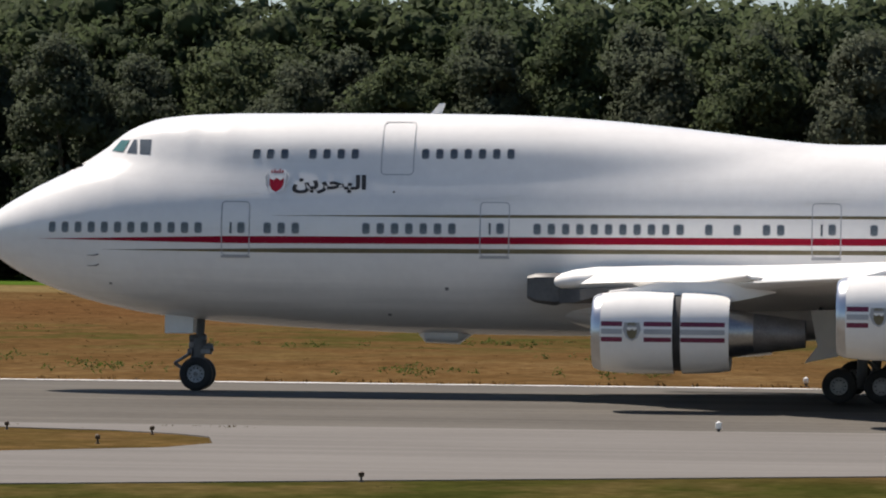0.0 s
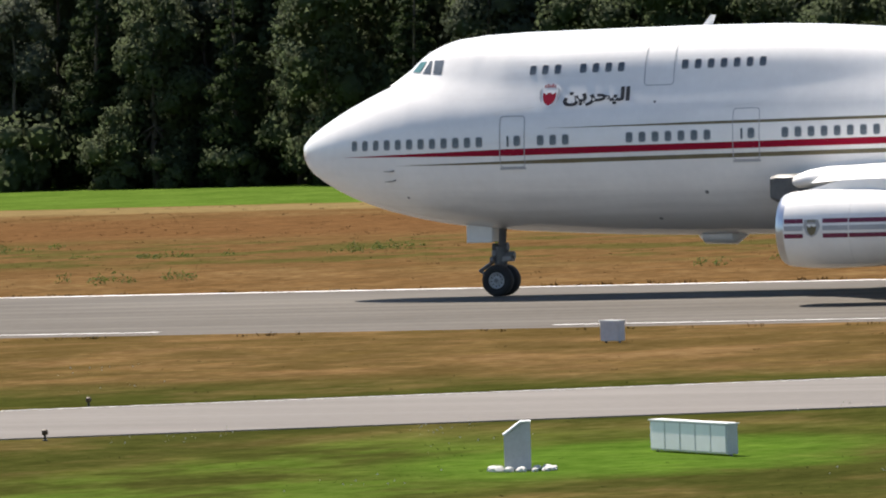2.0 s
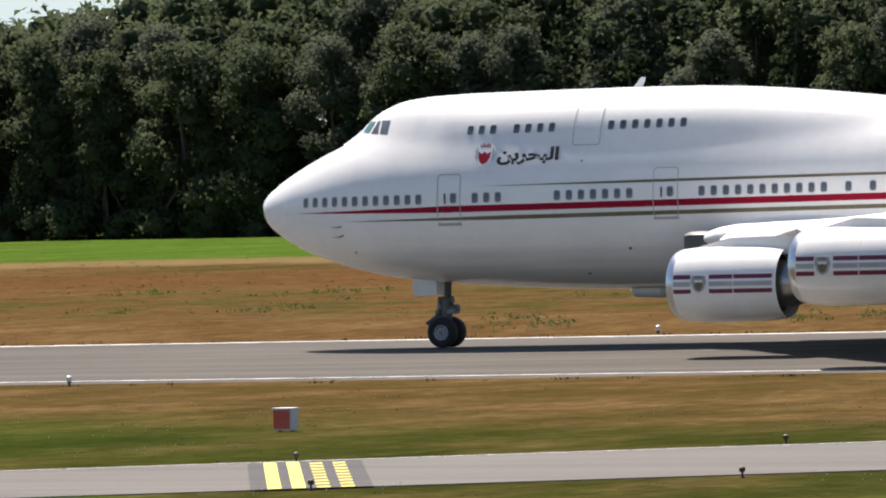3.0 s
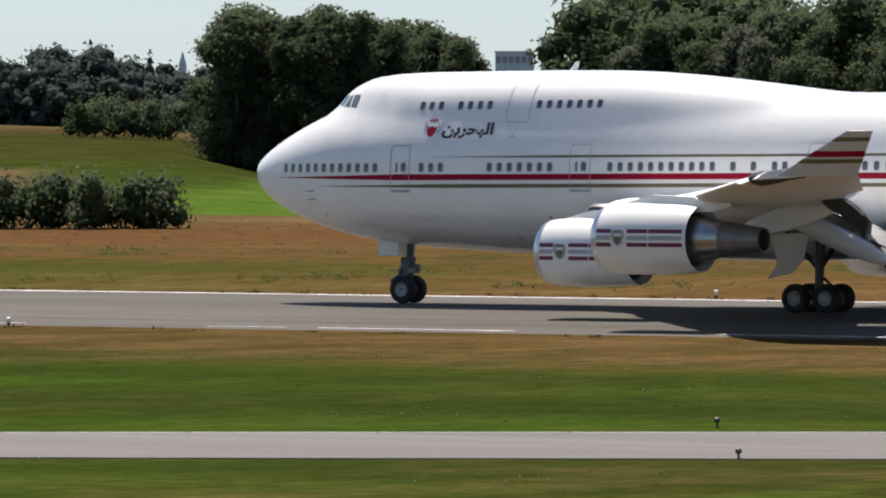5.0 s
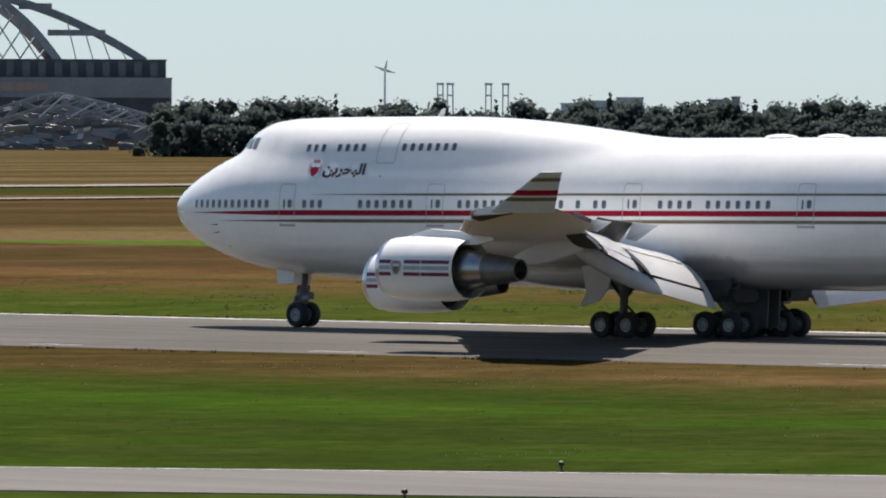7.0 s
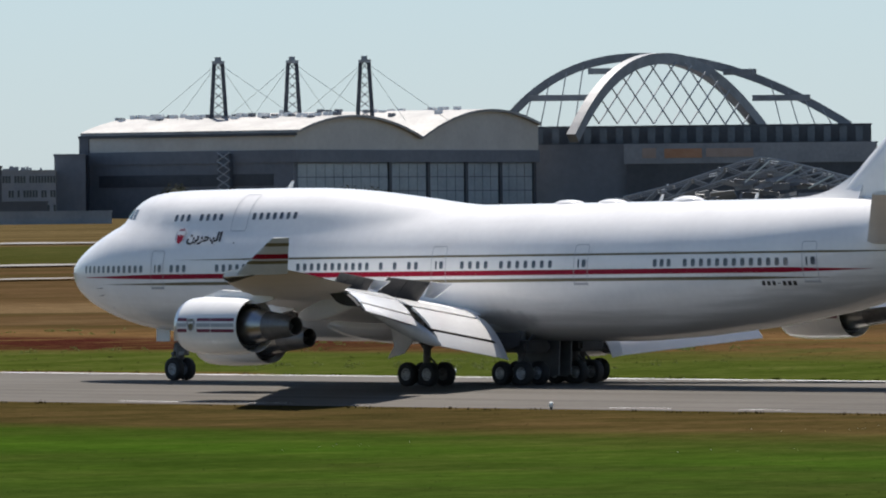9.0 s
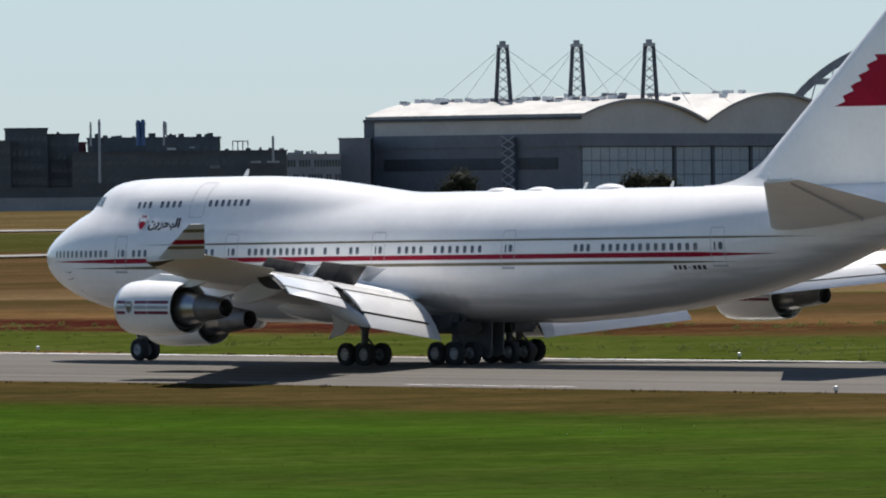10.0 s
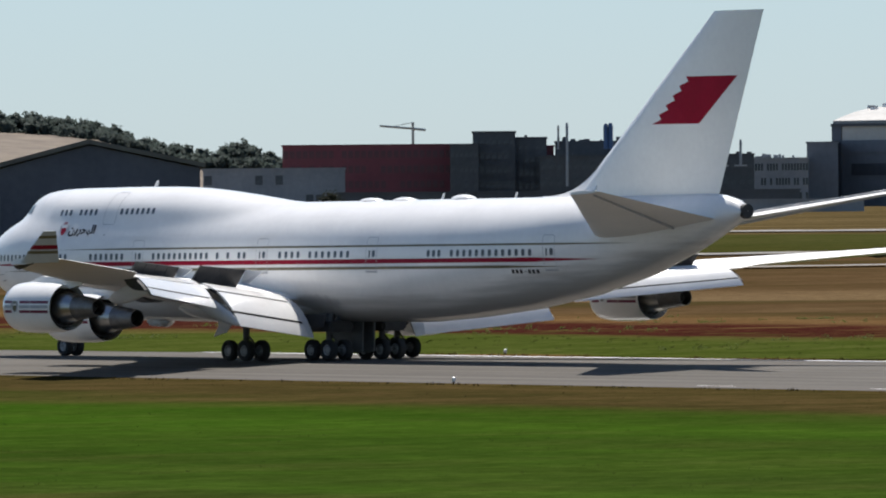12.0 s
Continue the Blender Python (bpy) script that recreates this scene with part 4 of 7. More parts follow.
def ground_material(name="grass", blades=False):
    """Airfield grass: what grows where depends on the distance from the runway."""
    m, nt, b = mat(name, 1.0, spec=0.0)
    geo = node(nt, "ShaderNodeNewGeometry").outputs["Position"]
    sep = node(nt, "ShaderNodeSeparateXYZ")
    nt.links.new(geo, sep.inputs[0])
    x, y = sep.outputs[0], sep.outputs[1]
    big = noise_tex(nt, geo, 0.018, 4)
    lie = node(nt, "ShaderNodeMapping")
    lie.inputs["Scale"].default_value = (0.05, 0.008, 0.1)
    nt.links.new(geo, lie.inputs["Vector"])
    plot = noise_tex(nt, lie.outputs[0], 1.0, 2)
    blotch = node(nt, "ShaderNodeMapping")
    blotch.inputs["Scale"].default_value = (0.16, 0.085, 0.1)
    nt.links.new(geo, blotch.inputs["Vector"])
    mid = noise_tex(nt, blotch.outputs[0], 1.0, 5, 0.62)
    grain = node(nt, "ShaderNodeMapping")
    grain.inputs["Scale"].default_value = (1.5, 1.0, 1.0)
    nt.links.new(geo, grain.inputs["Vector"])
    fine = noise_tex(nt, grain.outputs[0], 1.0, 5, 0.72)
    stretch = node(nt, "ShaderNodeMapping")
    stretch.inputs["Scale"].default_value = (0.014, 0.055, 0.1)
    nt.links.new(geo, stretch.inputs["Vector"])
    mown = noise_tex(nt, stretch.outputs[0], 1.0, 1)
    green = ramp(nt, calc(nt, "ADD", calc(nt, "MULTIPLY", mid, 0.5), calc(nt, "MULTIPLY", fine, 0.5)), [(0.32, (0.013, 0.021, 0.004)), (0.5, (0.028, 0.038, 0.008)), (0.68, (0.058, 0.060, 0.018))])
    dry = ramp(nt, calc(nt, "ADD", calc(nt, "MULTIPLY", mid, 0.45), calc(nt, "MULTIPLY", fine, 0.55)), [(0.30, (0.056, 0.030, 0.011)), (0.5, (0.100, 0.059, 0.025)), (0.70, (0.160, 0.106, 0.050))])
    lush = ramp(nt, fine, [(0.3, (0.016, 0.028, 0.005)), (0.7, (0.030, 0.047, 0.010))])
    # wavering edges
    wob = calc(nt, "MULTIPLY", calc(nt, "SUBTRACT", big, 0.5), 90.0)
    wob2 = calc(nt, "MULTIPLY", calc(nt, "SUBTRACT", mown, 0.5), 30.0)
    yy = calc(nt, "ADD", y, wob2)
    yw = calc(nt, "ADD", y, wob)

    def band(lo0, lo1, hi0, hi1, v):
        return calc(nt, "MULTIPLY", span(nt, v, lo0, lo1), calc(nt, "SUBTRACT", 1.0, span(nt, v, hi0, hi1)))
    far = span(nt, y, 290, 291)
    patch = span(nt, mid, 0.42, 0.68)
    # near side: mixed grass, green in the middle of the verge further along
    near_green = calc(nt, "MULTIPLY", band(120, 160, 214, 236, yy), calc(nt, "SUBTRACT", 1.0, span(nt, x, -125, -88)))
    base = mix(nt, calc(nt, "ADD", calc(nt, "MULTIPLY", patch, 0.4), 0.12), green, dry)
    edge = mix(nt, calc(nt, "MULTIPLY", calc(nt, "SUBTRACT", 1.0, patch), 0.35), dry, green)
    along = calc(nt, "SUBTRACT", 1.0, span(nt, x, -260, -150))
    edge = mix(nt, calc(nt, "MULTIPLY", along, 0.9), edge, ramp(nt, calc(nt, "ADD", calc(nt, "MULTIPLY", mid, 0.5), calc(nt, "MULTIPLY", fine, 0.5)), [(0.34, (0.022, 0.022, 0.007)), (0.5, (0.040, 0.031, 0.011)), (0.66, (0.068, 0.046, 0.018))]))
    near = mix(nt, band(206, 226, 400, 401, yy), base, edge)
    clover = calc(nt, "MULTIPLY", calc(nt, "MULTIPLY", span(nt, plot, 0.48, 0.58), span(nt, mid, 0.4, 0.6)), calc(nt, "SUBTRACT", 1.0, span(nt, y, 172, 190)))
    near = mix(nt, calc(nt, "MULTIPLY", clover, 0.8), near, ramp(nt, fine, [(0.3, (0.030, 0.064, 0.006)), (0.7, (0.060, 0.105, 0.016))]))
    # a lush patch round the signs
    px, py = calc(nt, "ADD", x, 58.0), calc(nt, "ADD", y, -170.0)
    gone = calc(nt, "ADD", calc(nt, "MULTIPLY", px, px), calc(nt, "MULTIPLY", calc(nt, "MULTIPLY", py, py), 0.35))
    gone = calc(nt, "ADD", gone, calc(nt, "MULTIPLY", calc(nt, "SUBTRACT", mid, 0.5), 90.0))
    near = mix(nt, calc(nt, "MULTIPLY", calc(nt, "SUBTRACT", 1.0, span(nt, gone, 8.0, 40.0)), 0.85), near, ramp(nt, fine, [(0.3, (0.034, 0.075, 0.008)), (0.7, (0.070, 0.125, 0.018))]))
    sward = mix(nt, calc(nt, "MULTIPLY", span(nt, mown, 0.40, 0.68), 0.6), lush, ramp(nt, fine, [(0.3, (0.024, 0.058, 0.005)), (0.7, (0.046, 0.092, 0.010))]))
    sward = mix(nt, calc(nt, "MULTIPLY", span(nt, plot, 0.45, 0.68), 0.55), sward, green)
    sward = mix(nt, calc(nt, "MULTIPLY", calc(nt, "SUBTRACT", 1.0, span(nt, x, -300, -130)), 0.85), sward, ramp(nt, calc(nt, "ADD", calc(nt, "MULTIPLY", fine, 0.5), calc(nt, "MULTIPLY", mown, 0.5)), [(0.34, (0.012, 0.037, 0.002)), (0.66, (0.030, 0.078, 0.005))]))
    near = mix(nt, calc(nt, "MULTIPLY", near_green, 0.85), near, sward)
    # far side: dry meadow, a greener foot strip, mown strips before the wood
    meadow = mix(nt, calc(nt, "MULTIPLY", span(nt, big, 0.55, 0.75), 0.5), dry, green)
    foot = calc(nt, "MULTIPLY", band(300, 308, 345, 385, yw), calc(nt, "SUBTRACT", 1.0, span(nt, x, -290, -190)))
    meadow = mix(nt, calc(nt, "MULTIPLY", foot, 0.85), meadow, ramp(nt, calc(nt, "ADD", calc(nt, "MULTIPLY", mid, 0.5), calc(nt, "MULTIPLY", fine, 0.5)), [(0.36, (0.018, 0.036, 0.004)), (0.52, (0.032, 0.056, 0.008)), (0.66, (0.060, 0.072, 0.018))]))
    rough_y = calc(nt, "ADD", y, calc(nt, "MULTIPLY", calc(nt, "SUBTRACT", mid, 0.5), 14.0))
    sorrel = calc(nt, "MULTIPLY", band(354, 362, 388, 402, rough_y), calc(nt, "SUBTRACT", 1.0, span(nt, x, -400, -330)))
    meadow = mix(nt, calc(nt, "MULTIPLY", sorrel, span(nt, mid, 0.36, 0.5)), meadow, ramp(nt, fine, [(0.32, (0.016, 0.005, 0.004)), (0.5, (0.038, 0.010, 0.008)), (0.68, (0.062, 0.027, 0.014))]))
    side = span(nt, x, -430, -330)
    rust = calc(nt, "MULTIPLY", band(405, 425, 455, 475, yy), side)
    meadow = mix(nt, calc(nt, "MULTIPLY", rust, 0.8), meadow, ramp(nt, fine, [(0.35, (0.070, 0.034, 0.014)), (0.65, (0.120, 0.064, 0.028))]))
    weeds = calc(nt, "MULTIPLY", calc(nt, "MULTIPLY", band(335, 360, 392, 412, yy), span(nt, mid, 0.46, 0.58)), side)
    meadow = mix(nt, calc(nt, "MULTIPLY", weeds, 0.7), meadow, green)
    pale = calc(nt, "MULTIPLY", band(486, 498, 512, 520, rough_y), side)
    meadow = mix(nt, calc(nt, "MULTIPLY", pale, 0.7), meadow, (0.17, 0.13, 0.06))
    strip = calc(nt, "MULTIPLY", span(nt, rough_y, 514, 520), span(nt, x, -600, -480))
    reach = node(nt, "ShaderNodeVectorMath", operation="LENGTH")
    nt.links.new(geo, reach.inputs[0])
    strip = calc(nt, "MULTIPLY", strip, calc(nt, "SUBTRACT", 1.0, span(nt, reach.outputs["Value"], 800, 880)))
    turf = ramp(nt, calc(nt, "ADD", calc(nt, "MULTIPLY", mid, 0.5), calc(nt, "MULTIPLY", fine, 0.5)), [(0.38, (0.040, 0.078, 0.010)), (0.62, (0.078, 0.125, 0.022))])
    meadow = mix(nt, strip, meadow, turf)
    # ground further out lies in bands across the view
    dist = node(nt, "ShaderNodeVectorMath", operation="LENGTH")
    nt.links.new(geo, dist.inputs[0])
    flat = node(nt, "ShaderNodeCombineXYZ")
    nt.links.new(calc(nt, "ADD", calc(nt, "MULTIPLY", dist.outputs["Value"], 0.011), calc(nt, "MULTIPLY", mid, 1.6)), flat.inputs[0])
    nt.links.new(calc(nt, "MULTIPLY", x, 0.03), flat.inputs[1])
    belts = noise_tex(nt, flat.outputs[0], 1.0, 4, 0.6)
    out = calc(nt, "SUBTRACT", 1.0, span(nt, x, -400, -320))
    ring = dist.outputs["Value"]
    tan = ramp(nt, belts, [(0.36, (0.048, 0.036, 0.015)), (0.5, (0.076, 0.055, 0.024)), (0.64, (0.112, 0.083, 0.041))])
    turned = calc(nt, "DIVIDE", x, y)
    east = span(nt, turned, -1.04, -1.0)
    belt = calc(nt, "MULTIPLY", calc(nt, "MULTIPLY", band(1168, 1180, 1296, 1312, ring), east), out)
    lawn = calc(nt, "MULTIPLY", calc(nt, "MULTIPLY", span(nt, ring, 1206, 1220), calc(nt, "SUBTRACT", 1.0, span(nt, ring, 1520, 1550))), calc(nt, "SUBTRACT", 1.0, east))
    olive = ramp(nt, belts, [(0.34, (0.026, 0.026, 0.009)), (0.45, (0.043, 0.030, 0.013)), (0.54, (0.060, 0.038, 0.019)), (0.66, (0.094, 0.066, 0.034))])
    meadow = mix(nt, calc(nt, "MULTIPLY", calc(nt, "MULTIPLY", calc(nt, "MULTIPLY", out, 0.8), calc(nt, "SUBTRACT", 1.0, strip)), span(nt, y, 405, 435)), meadow, olive)
    meadow = mix(nt, calc(nt, "MULTIPLY", out, span(nt, ring, 1315, 1335)), meadow, tan)
    meadow = mix(nt, calc(nt, "ADD", calc(nt, "MULTIPLY", lawn, 0.75), calc(nt, "MULTIPLY", belt, 0.7)), meadow, green)
    # bleached hay between the mown strip and the knoll
    past = span(nt, calc(nt, "ADD", calc(nt, "MULTIPLY", y, -0.74), calc(nt, "MULTIPLY", x, -1.0)), 0.0, 14.0)
    knoll = span(nt, sep.outputs[2], 0.5, 1.6)
    meadow = mix(nt, calc(nt, "MULTIPLY", knoll, calc(nt, "MULTIPLY", span(nt, x, -640, -600), 0.85)), meadow, green)
    hay = calc(nt, "MULTIPLY", calc(nt, "MULTIPLY", past, band(722, 732, 790, 806, ring)), span(nt, x, -620, -560))
    meadow = mix(nt, calc(nt, "MULTIPLY", hay, 0.9), meadow, ramp(nt, fine, [(0.35, (0.080, 0.052, 0.026)), (0.65, (0.150, 0.104, 0.056))]))
    col = mix(nt, far, near, meadow)
    # streaks and tufts: thinner and thicker growth
    tuft = node(nt, "ShaderNodeMapping")
    tuft.inputs["Scale"].default_value = (0.45, 0.30, 0.1)
    nt.links.new(geo, tuft.inputs["Vector"])
    thick = noise_tex(nt, tuft.outputs[0], 1.0, 6, 0.72)
    shade = node(nt, "ShaderNodeMix", data_type="RGBA", blend_type="MULTIPLY")
    shade.inputs[0].default_value = 1.0
    nt.links.new(col, shade.inputs[6])
    nt.links.new(ramp(nt, thick, [(0.28, (0.70, 0.71, 0.68)), (0.5, (0.95, 0.95, 0.95)), (0.72, (1.26, 1.24, 1.16))]), shade.inputs[7])
    col = shade.outputs[2]
    nt.links.new(col, b.inputs["Base Color"])
    if not blades:
        bump(nt, b, fine, 0.4, 0.2)
        return m
    # single blades: lighter and darker stalks, light shining through
    rnd = node(nt, "ShaderNodeNewGeometry").outputs["Random Per Island"]
    col = mix(nt, calc(nt, "MULTIPLY", rnd, 0.14), col, (0.15, 0.115, 0.055))
    nt.links.new(col, b.inputs["Base Color"])
    tr = node(nt, "ShaderNodeBsdfTranslucent")
    nt.links.new(col, tr.inputs["Color"])
    mx = node(nt, "ShaderNodeMixShader")
    mx.inputs[0].default_value = 0.5
    nt.links.new(b.outputs[0], mx.inputs[1])
    nt.links.new(tr.outputs[0], mx.inputs[2])
    nt.links.new(mx.outputs[0], nt.nodes["Material Output"].inputs["Surface"])
    return m


def build_ground():
    bm = bmesh.new()
    azs = [-180 + 6 * i for i in range(29)] + [-6 + 1.0 * i for i in range(71)] + [65 + 5 * i for i in range(23)]
    rs = [4, 10, 20, 35, 60, 90, 130, 170, 210, 230] + [240 + 5 * i for i in range(40)] + [440, 460, 480, 500, 560, 620, 680, 740, 800, 860, 930, 1000, 1080, 1160, 1260, 1400, 1550, 1750, 2000, 2300, 2600, 3000, 3600, 4700]
    rows = []
    for r in rs:
        rows.append([bm.verts.new((p.x, p.y, land(p.x, p.y))) for p in (bearing(a, r) for a in azs)])
    for a, b in zip(rows, rows[1:]):
        for i in range(len(azs)):
            j = (i + 1) % len(azs)
            bm.faces.new((a[i], a[j], b[j], b[i]))
    bm.faces.new(rows[0])
    return tagged(part("ground", bm, ground_material(), None), "dry and green airfield grass beside the runway", "ground", kind="structure")


def asphalt(name, dark, light):
    m, nt, b = mat(name, 1.0, spec=0.06)
    geo = node(nt, "ShaderNodeNewGeometry").outputs["Position"]
    st = node(nt, "ShaderNodeMapping")
    st.inputs["Scale"].default_value = (0.02, 0.55, 0.5)
    nt.links.new(geo, st.inputs["Vector"])
    streak = noise_tex(nt, st.outputs[0], 1.0, 5)
    patch = noise_tex(nt, geo, 0.06, 3)
    grit = noise_tex(nt, geo, 3.0, 3)
    f = calc(nt, "ADD", calc(nt, "ADD", calc(nt, "MULTIPLY", streak, 0.5), calc(nt, "MULTIPLY", patch, 0.3)), calc(nt, "MULTIPLY", grit, 0.2))
    nt.links.new(ramp(nt, f, [(0.35, dark), (0.65, light)]), b.inputs["Base Color"])
    bump(nt, b, grit, 0.3, 0.02)
    return m


M_RUNWAY = asphalt("runway_asphalt", (0.074, 0.068, 0.060), (0.138, 0.127, 0.113))
M_TAXI = asphalt("taxiway_asphalt", (0.130, 0.121, 0.112), (0.185, 0.174, 0.162))
M_LINEPAINT = speckled("line_paint", (0.55, 0.55, 0.54), (0.82, 0.82, 0.80), 0.5, 0.7)
M_YELLOW = speckled("yellow_paint", (0.62, 0.50, 0.06), (0.78, 0.66, 0.12), 0.8, 0.7)
FAR_LINE, NEAR_LINE, CROWN = 311.7, 265.2, 288.7


def camber(y):
    """Height of the cambered runway."""
    return 0.12 - 0.0145 * abs(y - CROWN)


def slab(name, outline, mtl, label, category):
    """A paved sheet that lies on the ground and follows it."""
    bm = bmesh.new()
    bm.faces.new([bm.verts.new((x, y, 0)) for x, y in outline])
    for y in [206 + 2 * k for k in range(30)]:
        bmesh.ops.bisect_plane(bm, geom=bm.verts[:] + bm.edges[:] + bm.faces[:], plane_co=(0, y, 0), plane_no=(0, 1, 0))
    for v in bm.verts:
        v.co.z = land(v.co.x, v.co.y) + 0.03
    rim = bmesh.ops.extrude_face_region(bm, geom=bm.faces[:])
    bmesh.ops.translate(bm, vec=(0, 0, -0.15), verts=[g for g in rim["geom"] if isinstance(g, bmesh.types.BMVert)])
    return tagged(part(name, bm, mtl, None, smooth=False), label, category, kind="structure")


build_ground()
far_e, near_e = FAR_LINE + 1.6, 261.2
bm = bmesh.new()
ys = [near_e + (CROWN - near_e) * i / 12 for i in range(13)] + [CROWN + (far_e - CROWN) * i / 12 for i in range(1, 13)]
xs = [-1500, -900, -600, -450] + [-400 + 25 * i for i in range(20)] + [200, 500, 900]
loft(bm, [[(x, y, camber(y)) for y in ys] + [(x, far_e, -0.6), (x, near_e, -0.6)] for x in xs])
tagged(part("runway", bm, M_RUNWAY, None, smooth=True), "grey asphalt runway with worn tyre streaks", "runway", kind="structure")
# taxiway that leaves the runway at a slant
slab("taxiway_1", [(-46.0, near_e + 1.5), (-43.4, near_e - 0.2), (-35.50, 254.50), (-33.80, 250.50), (-31.30, 244.50), (-30.50, 239.00), (-31.50, 235.00), (-36.00, 230.50), (-44.00, 224.00), (-54.40, 217.20), (-32.00, 208.30), (48.00, 253.00), (50, near_e + 1.5)], M_TAXI, "pale asphalt taxiway joining the runway", "taxiway")
slab("taxiway_2", [(-54.40, 217.20), (-230.00, 110.30), (-218.00, 104.40), (-32.00, 208.30)], M_TAXI, "pale asphalt taxiway joining the runway", "taxiway")


# ---- grass blades, weeds and flowers on both verges ----
def grass_field(name, label, regions, seed, mtl, category="grass", lean_by=(3.0, 5.5)):
    """Bunches of leaning blades; regions: x from, to, y from, to, bunches per square metre, height, blade width, blades."""
    rg = np.random.default_rng(seed)
    verts = []
    for x0, x1, y0, y1, dens, tall, wide, blades in regions:
        n = int((x1 - x0) * (y1 - y0) * dens)
        c = np.stack((rg.uniform(x0, x1, n), rg.uniform(y0, y1, n)), 1)
        # taxiways stay free
        slant = (c[:, 0] + 54.4) * 0.520 - (c[:, 1] - 217.2) * 0.854
        slant2 = (c[:, 0] + 32.0) * 0.488 - (c[:, 1] - 208.3) * 0.873
        on_taxi = (slant > -1.0) & (slant2 < 1.0) & (c[:, 1] < 261)
        on_apron = (c[:, 0] > -56) & (c[:, 1] > 205) & (c[:, 1] < 263) & (slant2 < 1.0) & ((slant > -1.0) | (c[:, 0] > -32))
        c = c[~(on_taxi | on_apron)]
        lump = 0.6 + 0.8 * rg.random(len(c)) ** 2
        for _ in range(blades):
            a = rg.uniform(0, 6.283, len(c))
            off = rg.normal(0, 0.16, (len(c), 2))
            h = tall * lump * rg.uniform(0.5, 1.15, len(c))
            w = wide * rg.uniform(0.6, 1.4, len(c))
            base = c + off
            way = rg.normal(2.0, 0.7, len(c))
            lean = np.stack((np.cos(way), np.sin(way)), 1) * (h * rg.uniform(*lean_by, len(c)))[:, None]
            tri = np.zeros((len(c), 3, 3))
            tri[:, 0, :2] = base - np.stack((np.cos(a), np.sin(a)), 1) * w[:, None] / 2
            tri[:, 1, :2] = base + np.stack((np.cos(a), np.sin(a)), 1) * w[:, None] / 2
            tri[:, 2, :2] = base + lean
            tri[:, 2, 2] = h
            tri[:, :2, 2] = -0.03
            up = np.clip((base[:, 1] - 244) / 16, 0, 1), np.clip((base[:, 1] - 318) / 20, 0, 1)
            up = [u * u * (3 - 2 * u) for u in up]
            tri[:, :, 2] -= (0.25 * up[0] * (1 - up[1]))[:, None]
            verts.append(tri.reshape(-1, 3))
    v = np.concatenate(verts)
    me = bpy.data.meshes.new(name)
    me.from_pydata(v.tolist(), [], np.arange(len(v)).reshape(-1, 3).tolist())
    me.materials.append(mtl)
    return tagged(new(name, me), label, category, kind="stuff")


M_BLADE = ground_material("grass_blades", True)
grass_field("meadow_grass", "tall dry and green grass beyond the runway", ((-330, 0, 315, 400, 0.12, 0.05, 0.16, 3), (-620, -330, 315, 400, 0.08, 0.06, 0.2, 3), (-620, 0, 400, 515, 0.04, 0.08, 0.25, 3)), 71, M_BLADE)
grass_field("verge_grass", "mixed green and dry grass between runway and taxiway", ((-330, -20, 150, 260, 0.10, 0.035, 0.12, 3),), 72, M_BLADE)
grass_field("edge_weed", "ragged weeds along the runway's edge", ((-420, 40, 260.2, 261.4, 0.5, 0.13, 0.08, 8), (-560, 0, 313.4, 315.4, 0.5, 0.16, 0.08, 8)), 73, M_BLADE, "weeds", (0.3, 1.2))
m, nt, b = mat("petals", 0.7)
nt.links.new(ramp(nt, node(nt, "ShaderNodeNewGeometry").outputs["Random Per Island"], [(0.3, (0.50, 0.44, 0.27)), (0.8, (0.62, 0.57, 0.42)), (0.95, (0.45, 0.36, 0.08))]), b.inputs["Base Color"])
rng = random.Random(74)
v, f = [], []
for patch in range(100):
    cx, cy = (rng.uniform(-150, -45), rng.uniform(150, 226)) if patch < 60 else (rng.uniform(-215, -110), rng.uniform(205, 240))
    if 0.0 < (cx + 54.4) * 0.520 - (cy - 217.2) * 0.854 + 3 < 24:
        continue
    for _ in range(rng.randint(3, 20)):
        px, py, pz = cx + rng.gauss(0, 0.55), cy + rng.gauss(0, 1.8), rng.uniform(0.12, 0.3)
        k, s = len(v), rng.uniform(0.010, 0.026)
        for a in range(5):
            v.append((px + s * math.cos(a * 1.257), py + s * 0.4 * math.sin(a * 1.257), pz + s * math.sin(a * 1.257)))
        f.append(tuple(range(k, k + 5)))
me = bpy.data.meshes.new("flowers")
me.from_pydata(v, [], f)
me.materials.append(m)
tagged(new("flowers", me), "small white meadow flowers in the verge", "flowers", kind="stuff")
# ---- markings and small things of the airfield ----
NEAR_LIGHTS_X = [-17.0 - 60.55 * i for i in range(12)]
FAR_LIGHTS_X = [-17.1 - 60.55 * i for i in range(13)]
MARKERS = [(-59.50, 216.50), (-50.70, 196.90), (-83.80, 199.90), (-77.30, 181.60), (-39.00, 254.30), (-33.40, 247.10), (-33.80, 238.10), (-23.20, 212.80), (-115.70, 184.00), (-104.90, 167.80), (-138.60, 167.50), (-130.10, 151.20), (-94.60, 192.30), (-86.70, 177.00)]


